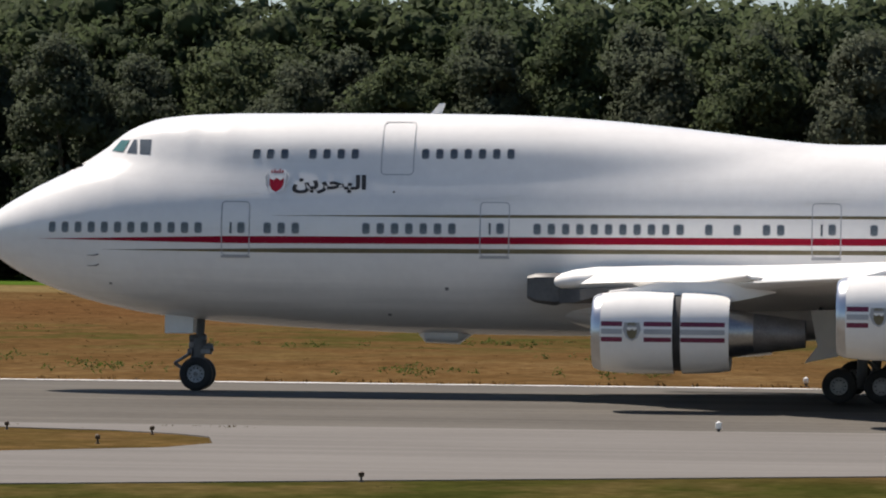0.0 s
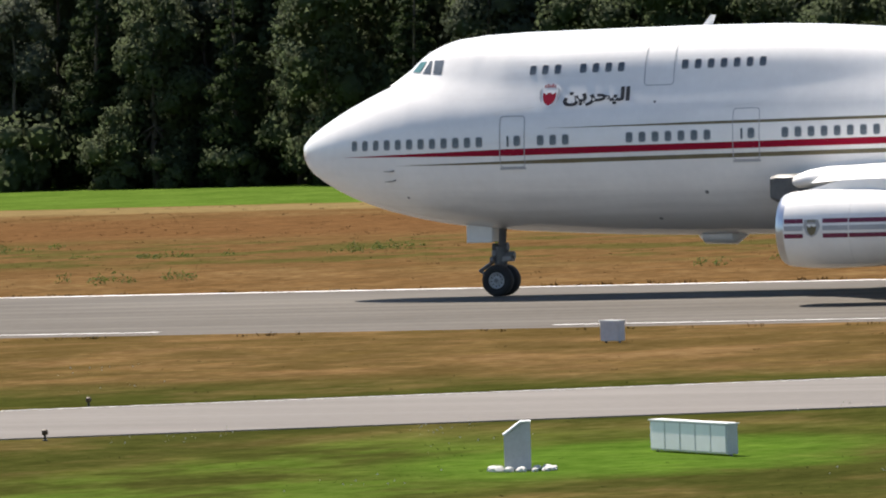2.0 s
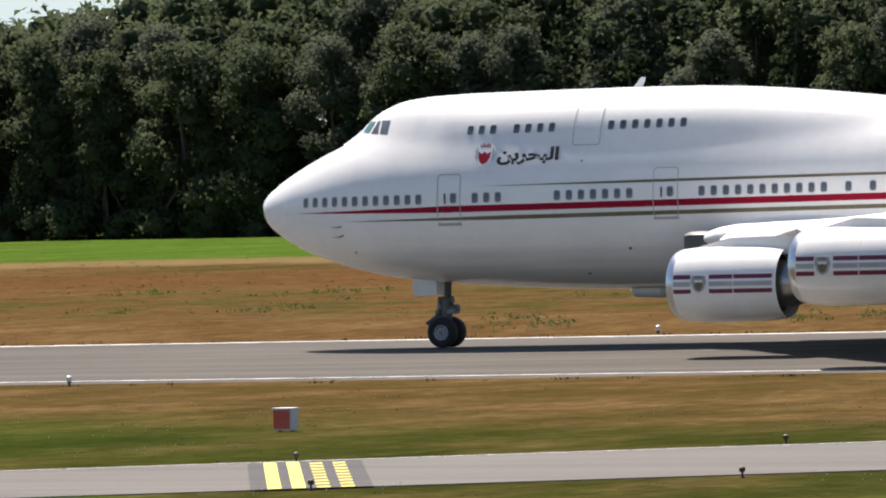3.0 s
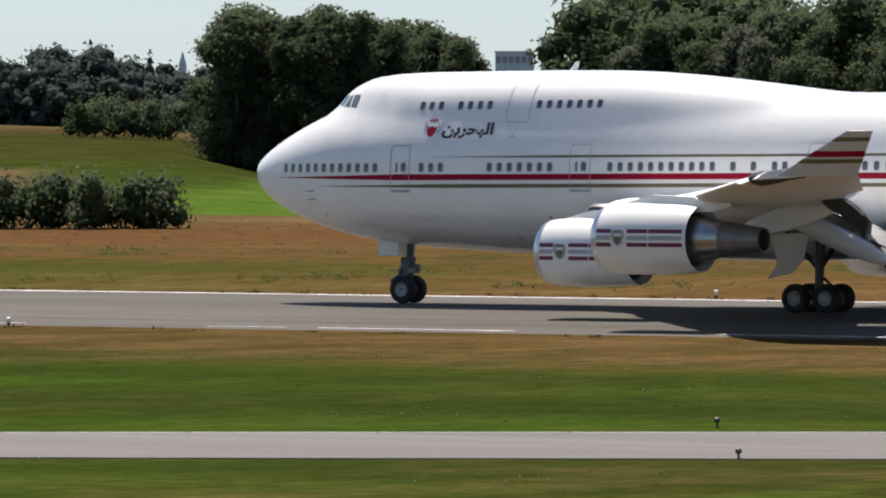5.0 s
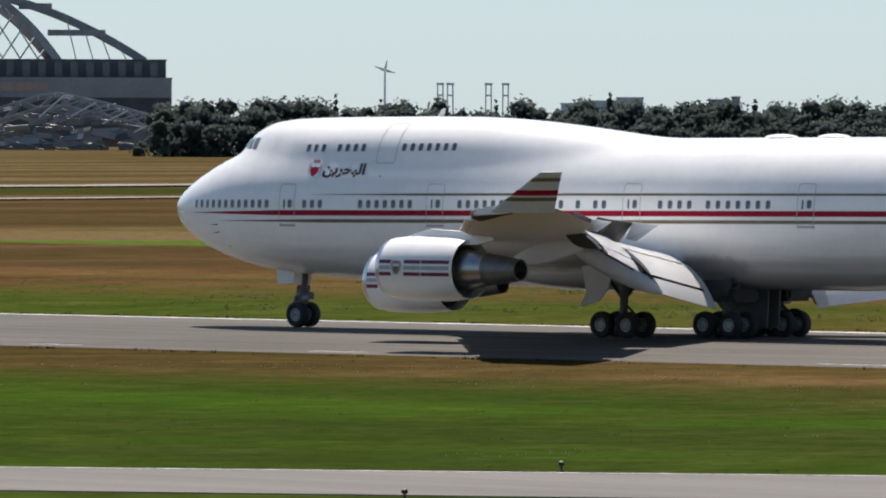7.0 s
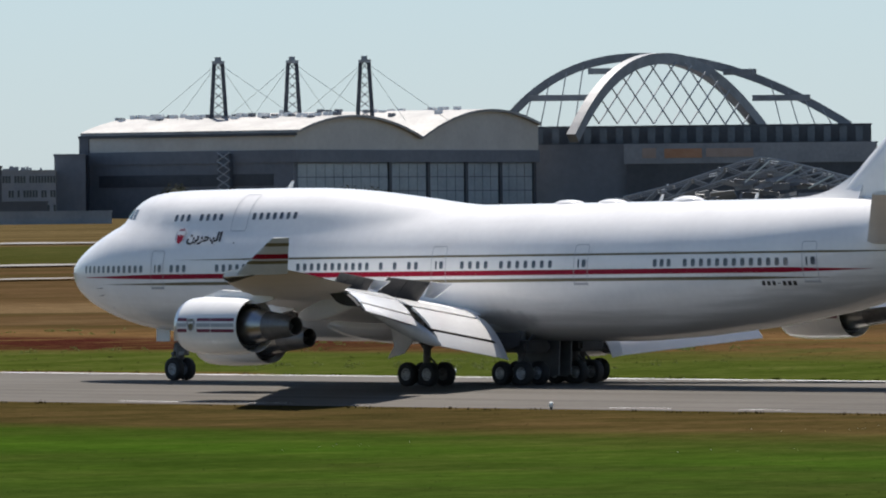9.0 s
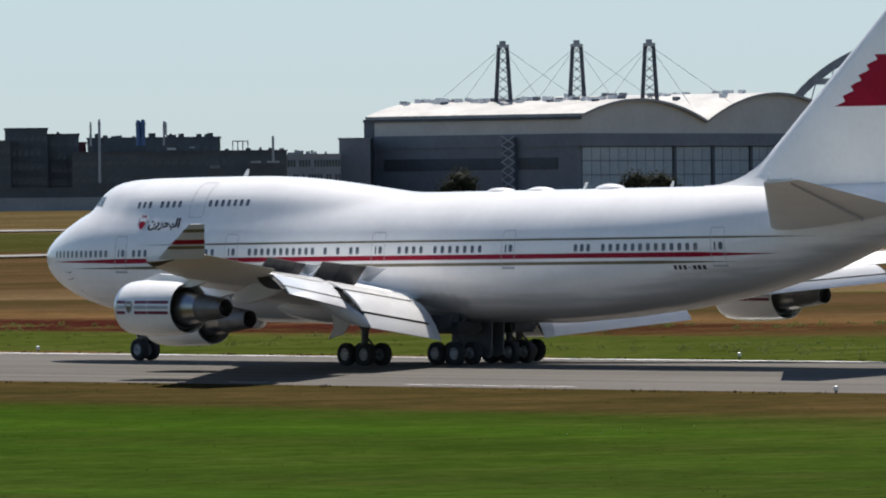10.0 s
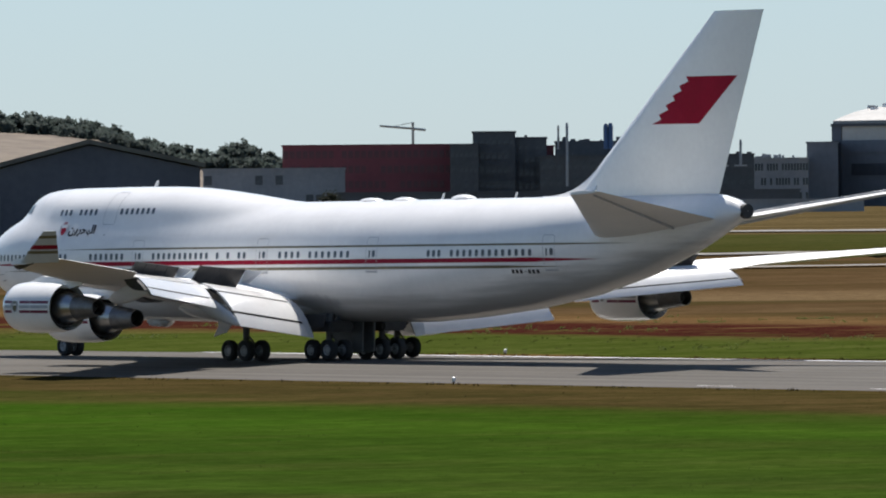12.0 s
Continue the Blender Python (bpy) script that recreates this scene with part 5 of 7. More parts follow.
def strip_mark(name, x0, x1, y, wide, z, worn=0.0, mtl=None, piece=3.0):
    """A painted line laid in lengths, some of them worn away."""
    rng = random.Random(int(abs(x0 * 7 + y)))
    bm = bmesh.new()
    x = x0
    while x < x1:
        ln = min(piece * rng.uniform(0.6, 1.6), x1 - x)
        if rng.random() > worn:
            w = wide * rng.uniform(0.75, 1.0)
            vs = [bm.verts.new(p) for p in ((x, y - w / 2, z), (x + ln, y - w / 2, z), (x + ln, y + w / 2, z), (x, y + w / 2, z))]
            bm.faces.new(vs)
        x += ln
    return tagged(part(name, bm, mtl or M_LINEPAINT, None, smooth=False), "worn white paint line along the runway", "runway line", kind="structure")


strip_mark("trim_far_edge_line", -1300, 800, FAR_LINE, 0.95, camber(FAR_LINE) + 0.012)
strip_mark("trim_near_edge_line", -185.5, -62, NEAR_LINE, 0.5, camber(NEAR_LINE) + 0.012, 0.15, None, 6.0)
strip_mark("trim_near_edge_line", -1300, -186, NEAR_LINE, 0.3, camber(NEAR_LINE) + 0.012, 0.8, None, 4.0)


def edge_light(name="edge_light"):
    ob = thing(name, "small white elevated runway edge light on a dark stem", "runway light")
    bm = bmesh.new()
    lathe(bm, [(0.0, 0.1), (0.02, 0.1), (0.03, 0.05), (0.1, 0.05), (0.11, 0.08), (0.14, 0.08)], "z", 12, caps=True)
    part("stem", bm, M_INK, ob)
    bm = bmesh.new()
    lathe(bm, [(0.14, 0.085), (0.2, 0.11), (0.33, 0.1), (0.38, 0.03)], "z", 12, caps=True)
    part("lamp_dome", bm, M_LIP_WHITE, ob, "milky lamp dome")
    return ob


M_LIP_WHITE = speckled("milky_glass", (0.75, 0.75, 0.72), (0.85, 0.85, 0.82), 4.0, 0.2)
first = edge_light()
first.matrix_basis = pose(NEAR_LIGHTS_X[0], 262.2, camber(262.2))
tagged(first, group="runway edge lights")
for x in NEAR_LIGHTS_X[1:]:
    copy_thing(first, pose(x, 262.2, camber(262.2)))
for x in FAR_LIGHTS_X:
    copy_thing(first, pose(x, 316.0, sink(316.0)))

M_BROWN = speckled("brown_marker", (0.055, 0.035, 0.02), (0.10, 0.065, 0.035), 5.0, 0.6)


def marker():
    ob = thing("taxiway_light", "short dark taxiway edge light in the grass", "taxiway light", group="taxiway edge lights")
    bm = bmesh.new()
    lathe(bm, [(0.0, 0.07), (0.02, 0.07), (0.03, 0.03), (0.14, 0.03)], "z", 10, caps=True)
    part("stem", bm, M_INK, ob)
    bm = bmesh.new()
    lathe(bm, [(0.14, 0.06), (0.17, 0.08), (0.25, 0.075), (0.28, 0.03)], "z", 10, caps=True)
    part("lamp_head", bm, M_BROWN, ob)
    return ob


mk = marker()
mk.matrix_basis = pose(*MARKERS[0], land(*MARKERS[0]))
for x, y in MARKERS[1:]:
    copy_thing(mk, pose(x, y, land(x, y)))

M_BOXPANEL = speckled("sign_panel_white", (0.84, 0.81, 0.81), (0.90, 0.87, 0.87), 1.5, 0.4)
M_BOX = speckled("sign_grey", (0.43, 0.41, 0.43), (0.55, 0.53, 0.55), 1.5, 0.5)
M_BOXWHITE = speckled("sign_white", (0.70, 0.71, 0.71), (0.82, 0.82, 0.81), 1.5, 0.5)
M_BOXRED = speckled("sign_red", (0.45, 0.06, 0.035), (0.58, 0.09, 0.05), 1.5, 0.5)
M_STONE = speckled("pale_stone", (0.42, 0.41, 0.38), (0.66, 0.65, 0.61), 3.0, 0.9, relief=0.03)


def sign_box(name, label, w, d, h, lift, panels, face, place, hood=True):
    """A cabinet sign on short legs, with separate face panels."""
    ob = thing(name, label, "sign", place)
    bm = bmesh.new()
    box(bm, (-w / 2, -d / 2, lift), (w / 2, d / 2, lift + h))
    bmesh.ops.bevel(bm, geom=bm.edges[:], offset=0.015, segments=2, affect="EDGES")
    part("housing", bm, M_BOX, ob)
    for i in range(panels):
        a = -w / 2 + 0.02 + (w - 0.04) * i / panels
        b = a + (w - 0.04) / panels - (0.07 if panels > 1 else 0.025)
        bm = bmesh.new()
        box(bm, (a, -d / 2 - 0.012, lift + 0.04), (b, -d / 2 + 0.002, lift + h - 0.03))
        part("panel", bm, face, ob)
    if hood:
        bm = bmesh.new()
        box(bm, (-w / 2 - 0.02, -d / 2 - 0.03, lift + h), (w / 2 + 0.02, d / 2 + 0.03, lift + h + 0.03))
        part("hood", bm, M_BOXWHITE, ob)
    for a in (-w / 2 + 0.1, w / 2 - 0.1):
        bm = bmesh.new()
        tube(bm, (a, 0, -0.05), (a, 0, lift + 0.02), 0.04, n=8)
        part("leg", bm, M_STRUT, ob)
    return ob


def facing(x, y, turn, z=0.0):
    return pose(x, y, z + land(x, y), 0, 0, turn)


sign_box("taxiway_sign", "grey metal taxiway sign box seen from behind", 0.75, 0.32, 0.62, 0.06, 1, M_BOX, facing(-83.10, 240.80, -20))
sign_box("taxiway_sign", "long white taxiway sign of five panels in green grass", 3.7, 0.26, 0.66, 0.04, 5, M_BOXPANEL, facing(-57.25, 171.20, -44))
sign_box("taxiway_sign", "red-faced taxiway sign box with a white hood", 0.62, 0.4, 0.62, 0.05, 1, M_BOXRED, facing(-104.70, 212.20, -6))
# upright sign slab, edge on, in a ring of pale stones
blk = thing("sign_slab", "grey upright sign slab with a pale top among stones", "sign", facing(-59.30, 165.30, 20))
bm = bmesh.new()
loft(bm, [[(a, y, z) for a, z in ((-0.29, 0), (0.29, 0), (0.29, 1.02), (0.1, 1.02), (-0.29, 0.74))] for y in (-0.25, 0.25)])
bmesh.ops.bevel(bm, geom=bm.edges[:], offset=0.02, segments=2, affect="EDGES")
part("slab", bm, M_BOX, blk)
bm = bmesh.new()
loft(bm, [[(a, y, z) for a, z in ((-0.31, 0.735), (0.09, 1.025), (0.30, 1.025), (0.30, 1.06), (0.08, 1.06), (-0.31, 0.78))] for y in (-0.28, 0.28)])
part("cap", bm, M_BOXWHITE, blk)
rng = random.Random(4)
for k in range(14):
    a = k * 2 * math.pi / 14
    st = bmesh.new()
    bmesh.ops.create_icosphere(st, subdivisions=2, radius=rng.uniform(0.08, 0.15))
    for v in st.verts:
        v.co = Vector((v.co.x, v.co.y, v.co.z * 0.65)) * rng.uniform(0.85, 1.15)
    s_ob = part("stone", st, M_STONE, None, place=pose(-59.05 + 0.68 * math.cos(a), 164.9 + 0.5 * math.sin(a), 0.03))
    tagged(s_ob, "pale rough stone at the foot of a sign", "stone", "stones round the sign slab")

# rumble pad with yellow bars across the taxiway
U = Vector((0.86, 0.51, 0))          # along the taxiway
V = Vector((-0.45, 0.893, 0))
o = Vector((-90.4, 184.4, 0.046))


def pad_quad(bm, u0, u1, v0, v1, z):
    return bm.faces.new([bm.verts.new(o + U * a + V * b + Vector((0, 0, z))) for a, b in ((u0, v0), (u1, v0), (u1, v1), (u0, v1))])


M_PAD = asphalt("dark_asphalt_patch", (0.085, 0.083, 0.085), (0.125, 0.12, 0.12))
bm = bmesh.new()
pad_quad(bm, -1.5, 1.5, -8.0, 8.0, 0.004)
tagged(part("pavement_pad", bm, M_PAD, None, smooth=False), "dark asphalt patch under yellow stop bars", "pavement", kind="structure")
for k, (u, dashed) in enumerate(((-1.08, 0), (-0.48, 0), (0.12, 1), (0.72, 1))):
    bar = thing("stop_bar", "yellow painted stop bar, %s" % ("dashed" if dashed else "solid"), "road marking", group="stop bars on the taxiway", kind="structure")
    n = 9 if dashed else 1
    for i in range(n):
        bm = bmesh.new()
        v0, v1 = -7.9 + 15.8 * i / n, -7.9 + 15.8 * (i + (0.5 if dashed else 1)) / n
        pad_quad(bm, u, u + 0.34, v0, v1, 0.009)
        part("bar", bm, M_YELLOW, bar, smooth=False)

bm = bmesh.new()  # pale line along the taxiway's edge
d = (Vector((-54.4, 217.2, 0)) - Vector((-230.0, 110.3, 0))).normalized()
w = Vector((d.y, -d.x, 0))
for i in range(40):
    q = Vector((-228.0, 111.2, 0.046)) + d * (5.0 * i) + w * 0.25
    bm.faces.new([bm.verts.new(q + d * a + w * b) for a, b in ((0, 0), (4.9, 0), (4.9, 0.13), (0, 0.13))])
tagged(part("trim_taxiway_line", bm, M_LINEPAINT, None, smooth=False), "thin worn pale line along the taxiway", "taxiway line", kind="structure")
# ---- vegetation ----


def leaf_material(name, dark, mid, light):
    m, nt, b = mat(name, 0.6)
    geo = node(nt, "ShaderNodeNewGeometry")
    rnd = node(nt, "ShaderNodeObjectInfo").outputs["Random"]
    lump = noise_tex(nt, geo.outputs["Position"], 0.7, 6, 0.8)
    f = calc(nt, "ADD", calc(nt, "MULTIPLY", geo.outputs["Random Per Island"], 0.35), calc(nt, "MULTIPLY", rnd, 0.3))
    f = calc(nt, "ADD", f, calc(nt, "MULTIPLY", lump, 0.4))
    col = ramp(nt, f, [(0.1, dark), (0.5, mid), (0.9, light)])
    nt.links.new(col, b.inputs["Base Color"])
    b.inputs["Specular IOR Level"].default_value = 0.05
    bump(nt, b, lump, 1.0, 0.6)
    tr = node(nt, "ShaderNodeBsdfTranslucent")
    nt.links.new(col, tr.inputs["Color"])
    mx = node(nt, "ShaderNodeMixShader")
    mx.inputs[0].default_value = 0.45
    nt.links.new(b.outputs[0], mx.inputs[1])
    nt.links.new(tr.outputs[0], mx.inputs[2])
    nt.links.new(mx.outputs[0], nt.nodes["Material Output"].inputs["Surface"])
    return m


M_LEAF = leaf_material("broad_leaves", (0.050, 0.073, 0.036), (0.085, 0.111, 0.056), (0.118, 0.141, 0.078))
M_LEAF2 = leaf_material("silver_leaves", (0.062, 0.080, 0.050), (0.100, 0.119, 0.080), (0.145, 0.162, 0.116))
# haze over the distant woods is put into this bluish leaf colour
M_FAR_HAZED = leaf_material("hazed_far_leaves", (0.052, 0.071, 0.064), (0.068, 0.089, 0.080), (0.086, 0.108, 0.096))
M_NEEDLE = leaf_material("dark_needles", (0.026, 0.042, 0.018), (0.040, 0.060, 0.026), (0.060, 0.082, 0.036))
M_BARK = speckled("bark", (0.045, 0.034, 0.025), (0.11, 0.09, 0.07), 1.0, 0.9, relief=0.04)


def leaf_cloud(seed, blobs, count, size, lift=0.0, loose=0.13):
    """Many small bent leaves scattered over the shells of a set of lumps: corners and the way each one is turned."""
    rg = np.random.default_rng(seed)
    total = sum(b[1] ** 2 for b in blobs)
    mid = sum((np.array(b[0]) * b[1] for b in blobs), np.zeros(3)) / sum(b[1] for b in blobs)
    corners, ways = [], []
    for c, r, squash in blobs:
        n = max(6, int(count * r * r / total))
        d = rg.normal(size=(n, 3))
        d /= np.linalg.norm(d, axis=1)[:, None]
        d = d[(d[:, 2] > -0.5) | (rg.random(n) < 0.35)]
        n = len(d)
        rad = r * np.where(rg.random(n) < 0.82, rg.normal(0.97, loose, n), rg.uniform(0.4, 0.8, n))
        off = d * rad[:, None]
        off[:, 2] *= squash
        p = np.array(c) + off
        out = p - mid
        out /= np.linalg.norm(out, axis=1)[:, None] + 1e-6
        way = d * 0.75 + out * 0.45 + rg.normal(0, 0.30, (n, 3)) + np.array((0, 0, lift))
        way /= np.linalg.norm(way, axis=1)[:, None]
        face = way + rg.normal(0, 0.55, (n, 3))
        face /= np.linalg.norm(face, axis=1)[:, None]
        t = np.cross(face, rg.normal(size=(n, 3)))
        t /= np.linalg.norm(t, axis=1)[:, None]
        b = np.cross(face, t)
        w, l = (size * rg.uniform(0.5, 1.0, n))[:, None], (size * rg.uniform(0.8, 1.5, n))[:, None]
        corners.append(np.stack((p - t * l * 0.5, p + t * l * 0.45 - face * l * 0.08, p + b * w), 1).reshape(-1, 3))
        ways.append(np.repeat(way, 3, 0))
    v = np.concatenate(corners)
    return v, np.arange(len(v)).reshape(-1, 3), np.concatenate(ways)


ICO = {}


def add_cores(seed, blobs, cloud, shrink=0.70):
    """Rough closed lumps inside the leaves, so that a crown is dense at its heart."""
    if not ICO:
        b = bmesh.new()
        bmesh.ops.create_icosphere(b, subdivisions=1, radius=1.0)
        ICO["v"], ICO["f"] = np.array([v.co for v in b.verts]), np.array([[v.index for v in f.verts] for f in b.faces])
        b.free()
    rg = np.random.default_rng(seed)
    vs, fs, ws = [cloud[0]], [cloud[1]], [cloud[2]]
    k = len(cloud[0])
    for c, r, squash in blobs:
        q = ICO["v"] * (r * shrink * rg.uniform(0.75, 1.05, (len(ICO["v"]), 1)))
        q[:, 2] *= squash
        vs.append(q + np.array(c))
        fs.append(ICO["f"] + k)
        w = ICO["v"] + rg.normal(0, 0.25, ICO["v"].shape)
        ws.append(w / np.linalg.norm(w, axis=1)[:, None])
        k += len(q)
    return np.concatenate(vs), np.concatenate(fs), np.concatenate(ws)


def crown_mesh(name, cloud, mtl):
    v, f, w = cloud
    me = bpy.data.meshes.new(name)
    me.from_pydata(v.tolist(), [], f.tolist())
    me.materials.append(mtl)
    me.shade_smooth()
    me.normals_split_custom_set_from_vertices(w.tolist())
    return me


CLOUDS = {}


def make_tree(seed, h, wide, kind, leaves, size, name="tree", label="tall broadleaf tree at the wood's edge"):
    """A tapered trunk with limbs and a crown of many leaves in uneven lumps."""
    rng = random.Random(seed)
    ob = thing(name, label, "tree", group="trees of the wood")
    bm = bmesh.new()
    pts = [Vector((0, 0, -0.3))]
    for i in range(5):
        pts.append(pts[-1] + Vector((rng.uniform(-0.35, 0.35), rng.uniform(-0.35, 0.35), h * 0.16)))
    for i, (a, b) in enumerate(zip(pts, pts[1:])):
        tube(bm, a, b, 0.34 * (1 - i * 0.16) * h / 18, 0.34 * (1 - (i + 1) * 0.16) * h / 18, 8)
    blobs = []
    if kind == "cone":
        n = 24
        for i in range(n):
            u = i / (n - 1)
            z = h * (0.05 + 0.91 * u)
            r = wide * 0.5 * (1.02 - u) ** 0.85 + 0.4
            for k in range(max(1, int(5 * (1 - u)) + 1)):
                a = rng.uniform(0, 6.28)
                blobs.append((Vector((math.cos(a) * r * 0.6, math.sin(a) * r * 0.6, z + rng.uniform(-0.4, 0.4))), r * 0.42 + 0.15, 0.5))
    else:
        lo = 0.04 if kind in ("low", "full") else 0.08
        tall = kind == "tall"
        many = 46 if tall else 44
        for i in range(many):
            u = (i + rng.random()) / many
            z = h * (lo + (0.94 - lo) * u)
            spread = wide * 0.5 * (math.sin(math.pi * min(1, 0.18 + u * 0.8)) ** 0.6 if not tall else 0.75 * math.sin(math.pi * min(1, 0.15 + u * 0.84)) ** 0.45)
            if kind == "full":
                spread = wide * 0.5 * (1.0 if u < 0.8 else 0.8)
            a, q = rng.uniform(0, 6.28), spread * rng.uniform(0.35, 1.0)
            r = wide * rng.uniform(0.10, 0.24)
            blobs.append((Vector((math.cos(a) * q, math.sin(a) * q, min(z, h - r * 0.9))), r, rng.uniform(0.7, 0.95)))
        for c, r, _ in blobs[:9]:
            b0 = pts[2] if c.z < h * 0.5 else pts[3]
            tube(bm, b0, b0.lerp(c, 0.85), 0.12, 0.04, 6)
    part("trunk", bm, M_BARK, ob)
    cloud = leaf_cloud(seed, blobs, leaves, size)
    CLOUDS[ob.name] = leaf_cloud(seed, blobs, leaves // 2, size * 1.3), add_cores(seed, blobs, (np.zeros((0, 3)), np.zeros((0, 3), int), np.zeros((0, 3))))
    part("crown", crown_mesh("crown", add_cores(seed, blobs, cloud), {"cone": M_NEEDLE, "pale": M_LEAF2}.get(kind, M_LEAF)), None, ob)
    return ob


rng = random.Random(11)
FRONT = [make_tree(1, 19, 9.5, "low", 11000, 0.42), make_tree(2, 20.5, 8.5, "tall", 10500, 0.40), make_tree(3, 17.5, 10.5, "low", 11000, 0.42), make_tree(4, 20, 8, "pale", 10500, 0.38),
         make_tree(5, 19.5, 9.0, "pale", 10500, 0.38), make_tree(6, 21, 6.5, "cone", 8000, 0.36, label="dark tall conifer in the wood")]
BACK = [make_tree(7, 20, 10, "full", 4200, 0.55), make_tree(8, 21, 9.5, "full", 4200, 0.55), make_tree(9, 21, 7, "cone", 3400, 0.46, label="dark tall conifer in the wood"), make_tree(10, 19.5, 11, "full", 4200, 0.55)]
edge = table([(-6, 500), (2, 520), (8.7, 541), (20, 632), (29.2, 726), (33.2, 790)])
used = set()
DEEP = []


def plant(src, place, scale):
    if src.name not in used:
        used.add(src.name)
        src.matrix_basis = place @ Matrix.Diagonal((scale, scale, scale, 1))
        return src
    ob = copy_thing(src, place)
    ob.scale = (scale, scale, scale)
    return ob


for row, (back, step, pool, tall) in enumerate(((2.5, 6.4, FRONT, 0.90), (8.5, 7.0, FRONT, 0.97), (15, 5.2, BACK, 0.98), (25, 4.8, BACK, 1.03), (37, 5.0, BACK, 1.06), (50, 5.6, BACK, 1.12), (64, 5.2, BACK, 1.08))):
    az = -3.5 + rng.uniform(0, 0.4)
    while az < 33.15:
        r = edge(az) + back + rng.uniform(-2, 2)
        p = bearing(az, r)
        src = rng.choice(pool)
        # patches of one kind: pale willows and dark conifers stand together
        if row < 2:
            if 10.8 < az < 16.5 or 20.5 < az < 24:
                src = rng.choice((FRONT[0], FRONT[3], FRONT[4], FRONT[5], FRONT[5]))
            elif az > 25:
                src = rng.choice((FRONT[0], FRONT[1], FRONT[2], FRONT[4]))
        s = tall * (rng.uniform(0.84, 1.06) if row < 2 else rng.uniform(0.93, 1.04)) * (0.96 + 0.11 * smooth(10, 12, az)) * (1 - 0.12 * smooth(26.5, 28.5, az)) * float(np.interp(az, (9.8, 10.1, 11.2, 11.45, 12.15, 12.45), (1, 1.03, 1.03, 0.91, 0.91, 1)))
        place = pose(p.x, p.y, land(p.x, p.y), 0, 0, rng.uniform(0, 360))
        if row < 3:
            plant(src, place, s)
        else:
            DEEP.append((src, place @ Matrix.Diagonal((s, s, s, 1))))
        az += math.degrees(step * rng.uniform(0.75, 1.25) / r)
# the trees deeper in the wood show only as a closed canopy
pts, tris, ways, k = [], [], [], 0
for src, m in DEEP:
    leaves, cores = CLOUDS[src.name]
    m = np.array(m)
    turn = m[:3, :3] / np.linalg.norm(m[:3, 0])
    high = leaves[0].reshape(-1, 3, 3)[:, 0, 2] > 9.5          # only the tops show
    for v, f, w in ((leaves[0].reshape(-1, 9)[high].reshape(-1, 3), None, leaves[2].reshape(-1, 9)[high].reshape(-1, 3)), cores):
        f = np.arange(len(v)).reshape(-1, 3) if f is None else f
        pts.append(v @ m[:3, :3].T + m[:3, 3])
        ways.append(w @ turn.T)
        tris.append(f + k)
        k += len(v)
me = crown_mesh("wood_canopy", (np.concatenate(pts), np.concatenate(tris), np.concatenate(ways)), M_LEAF)
tagged(new("wood_canopy", me), "closed green canopy of the wood behind its edge", "woodland", kind="stuff")
# low scrub that closes the foot of the wood


def make_shrub(seed, h, wide, n, size, label, group="scrub at the wood's foot", mtl=None):
    rg = random.Random(seed)
    ob = thing("shrub", label, "shrub", group=group)
    blobs = [(Vector((rg.uniform(-wide / 2, wide / 2), rg.uniform(-wide / 3, wide / 3), h * rg.uniform(0.12, 0.68))), h * rg.uniform(0.24, 0.36), 0.9) for _ in range(14)]
    bm = bmesh.new()
    for c, r, _ in blobs[:6]:
        tube(bm, (c.x * 0.3, c.y * 0.3, -0.1), c, 0.07, 0.03, 6)
    part("stem", bm, M_BARK, ob)
    part("crown", crown_mesh("crown", add_cores(seed, blobs, leaf_cloud(seed, blobs, n, size)), mtl or M_LEAF), None, ob)
    return ob


shr = [make_shrub(21, 5.0, 6, 1300, 0.45, "dense dark green shrub under the trees"), make_shrub(22, 6.5, 6.5, 1400, 0.5, "dense dark green shrub under the trees")]
az = -3.5
while az < 33.05:
    r = edge(az) - rng.uniform(-1.5, 1.5)
    p = bearing(az, r)
    plant(rng.choice(shr), pose(p.x, p.y, land(p.x, p.y), 0, 0, rng.uniform(0, 360)), rng.uniform(0.6, 1.1))
    az += math.degrees(5.6 * rng.uniform(0.8, 1.4) / r)
# free-standing clump beyond the meadow
for k in range(30):
    az = 33.92 + 1.66 * ((k * 0.618) % 1.0)
    r = 872 + rng.uniform(0, 34)
    p = bearing(az, r)
    tall = float(np.interp(az, (33.75, 34.15, 34.55, 34.95, 35.47, 35.75), (14.8, 17.2, 18.8, 19.3, 18.6, 15.4)))
    src = FRONT[k % 3]
    plant(src, pose(p.x, p.y, land(p.x, p.y), 0, 0, rng.uniform(0, 360)), tall * rng.uniform(0.9, 1.04) / (19, 20.5, 17.5)[k % 3])
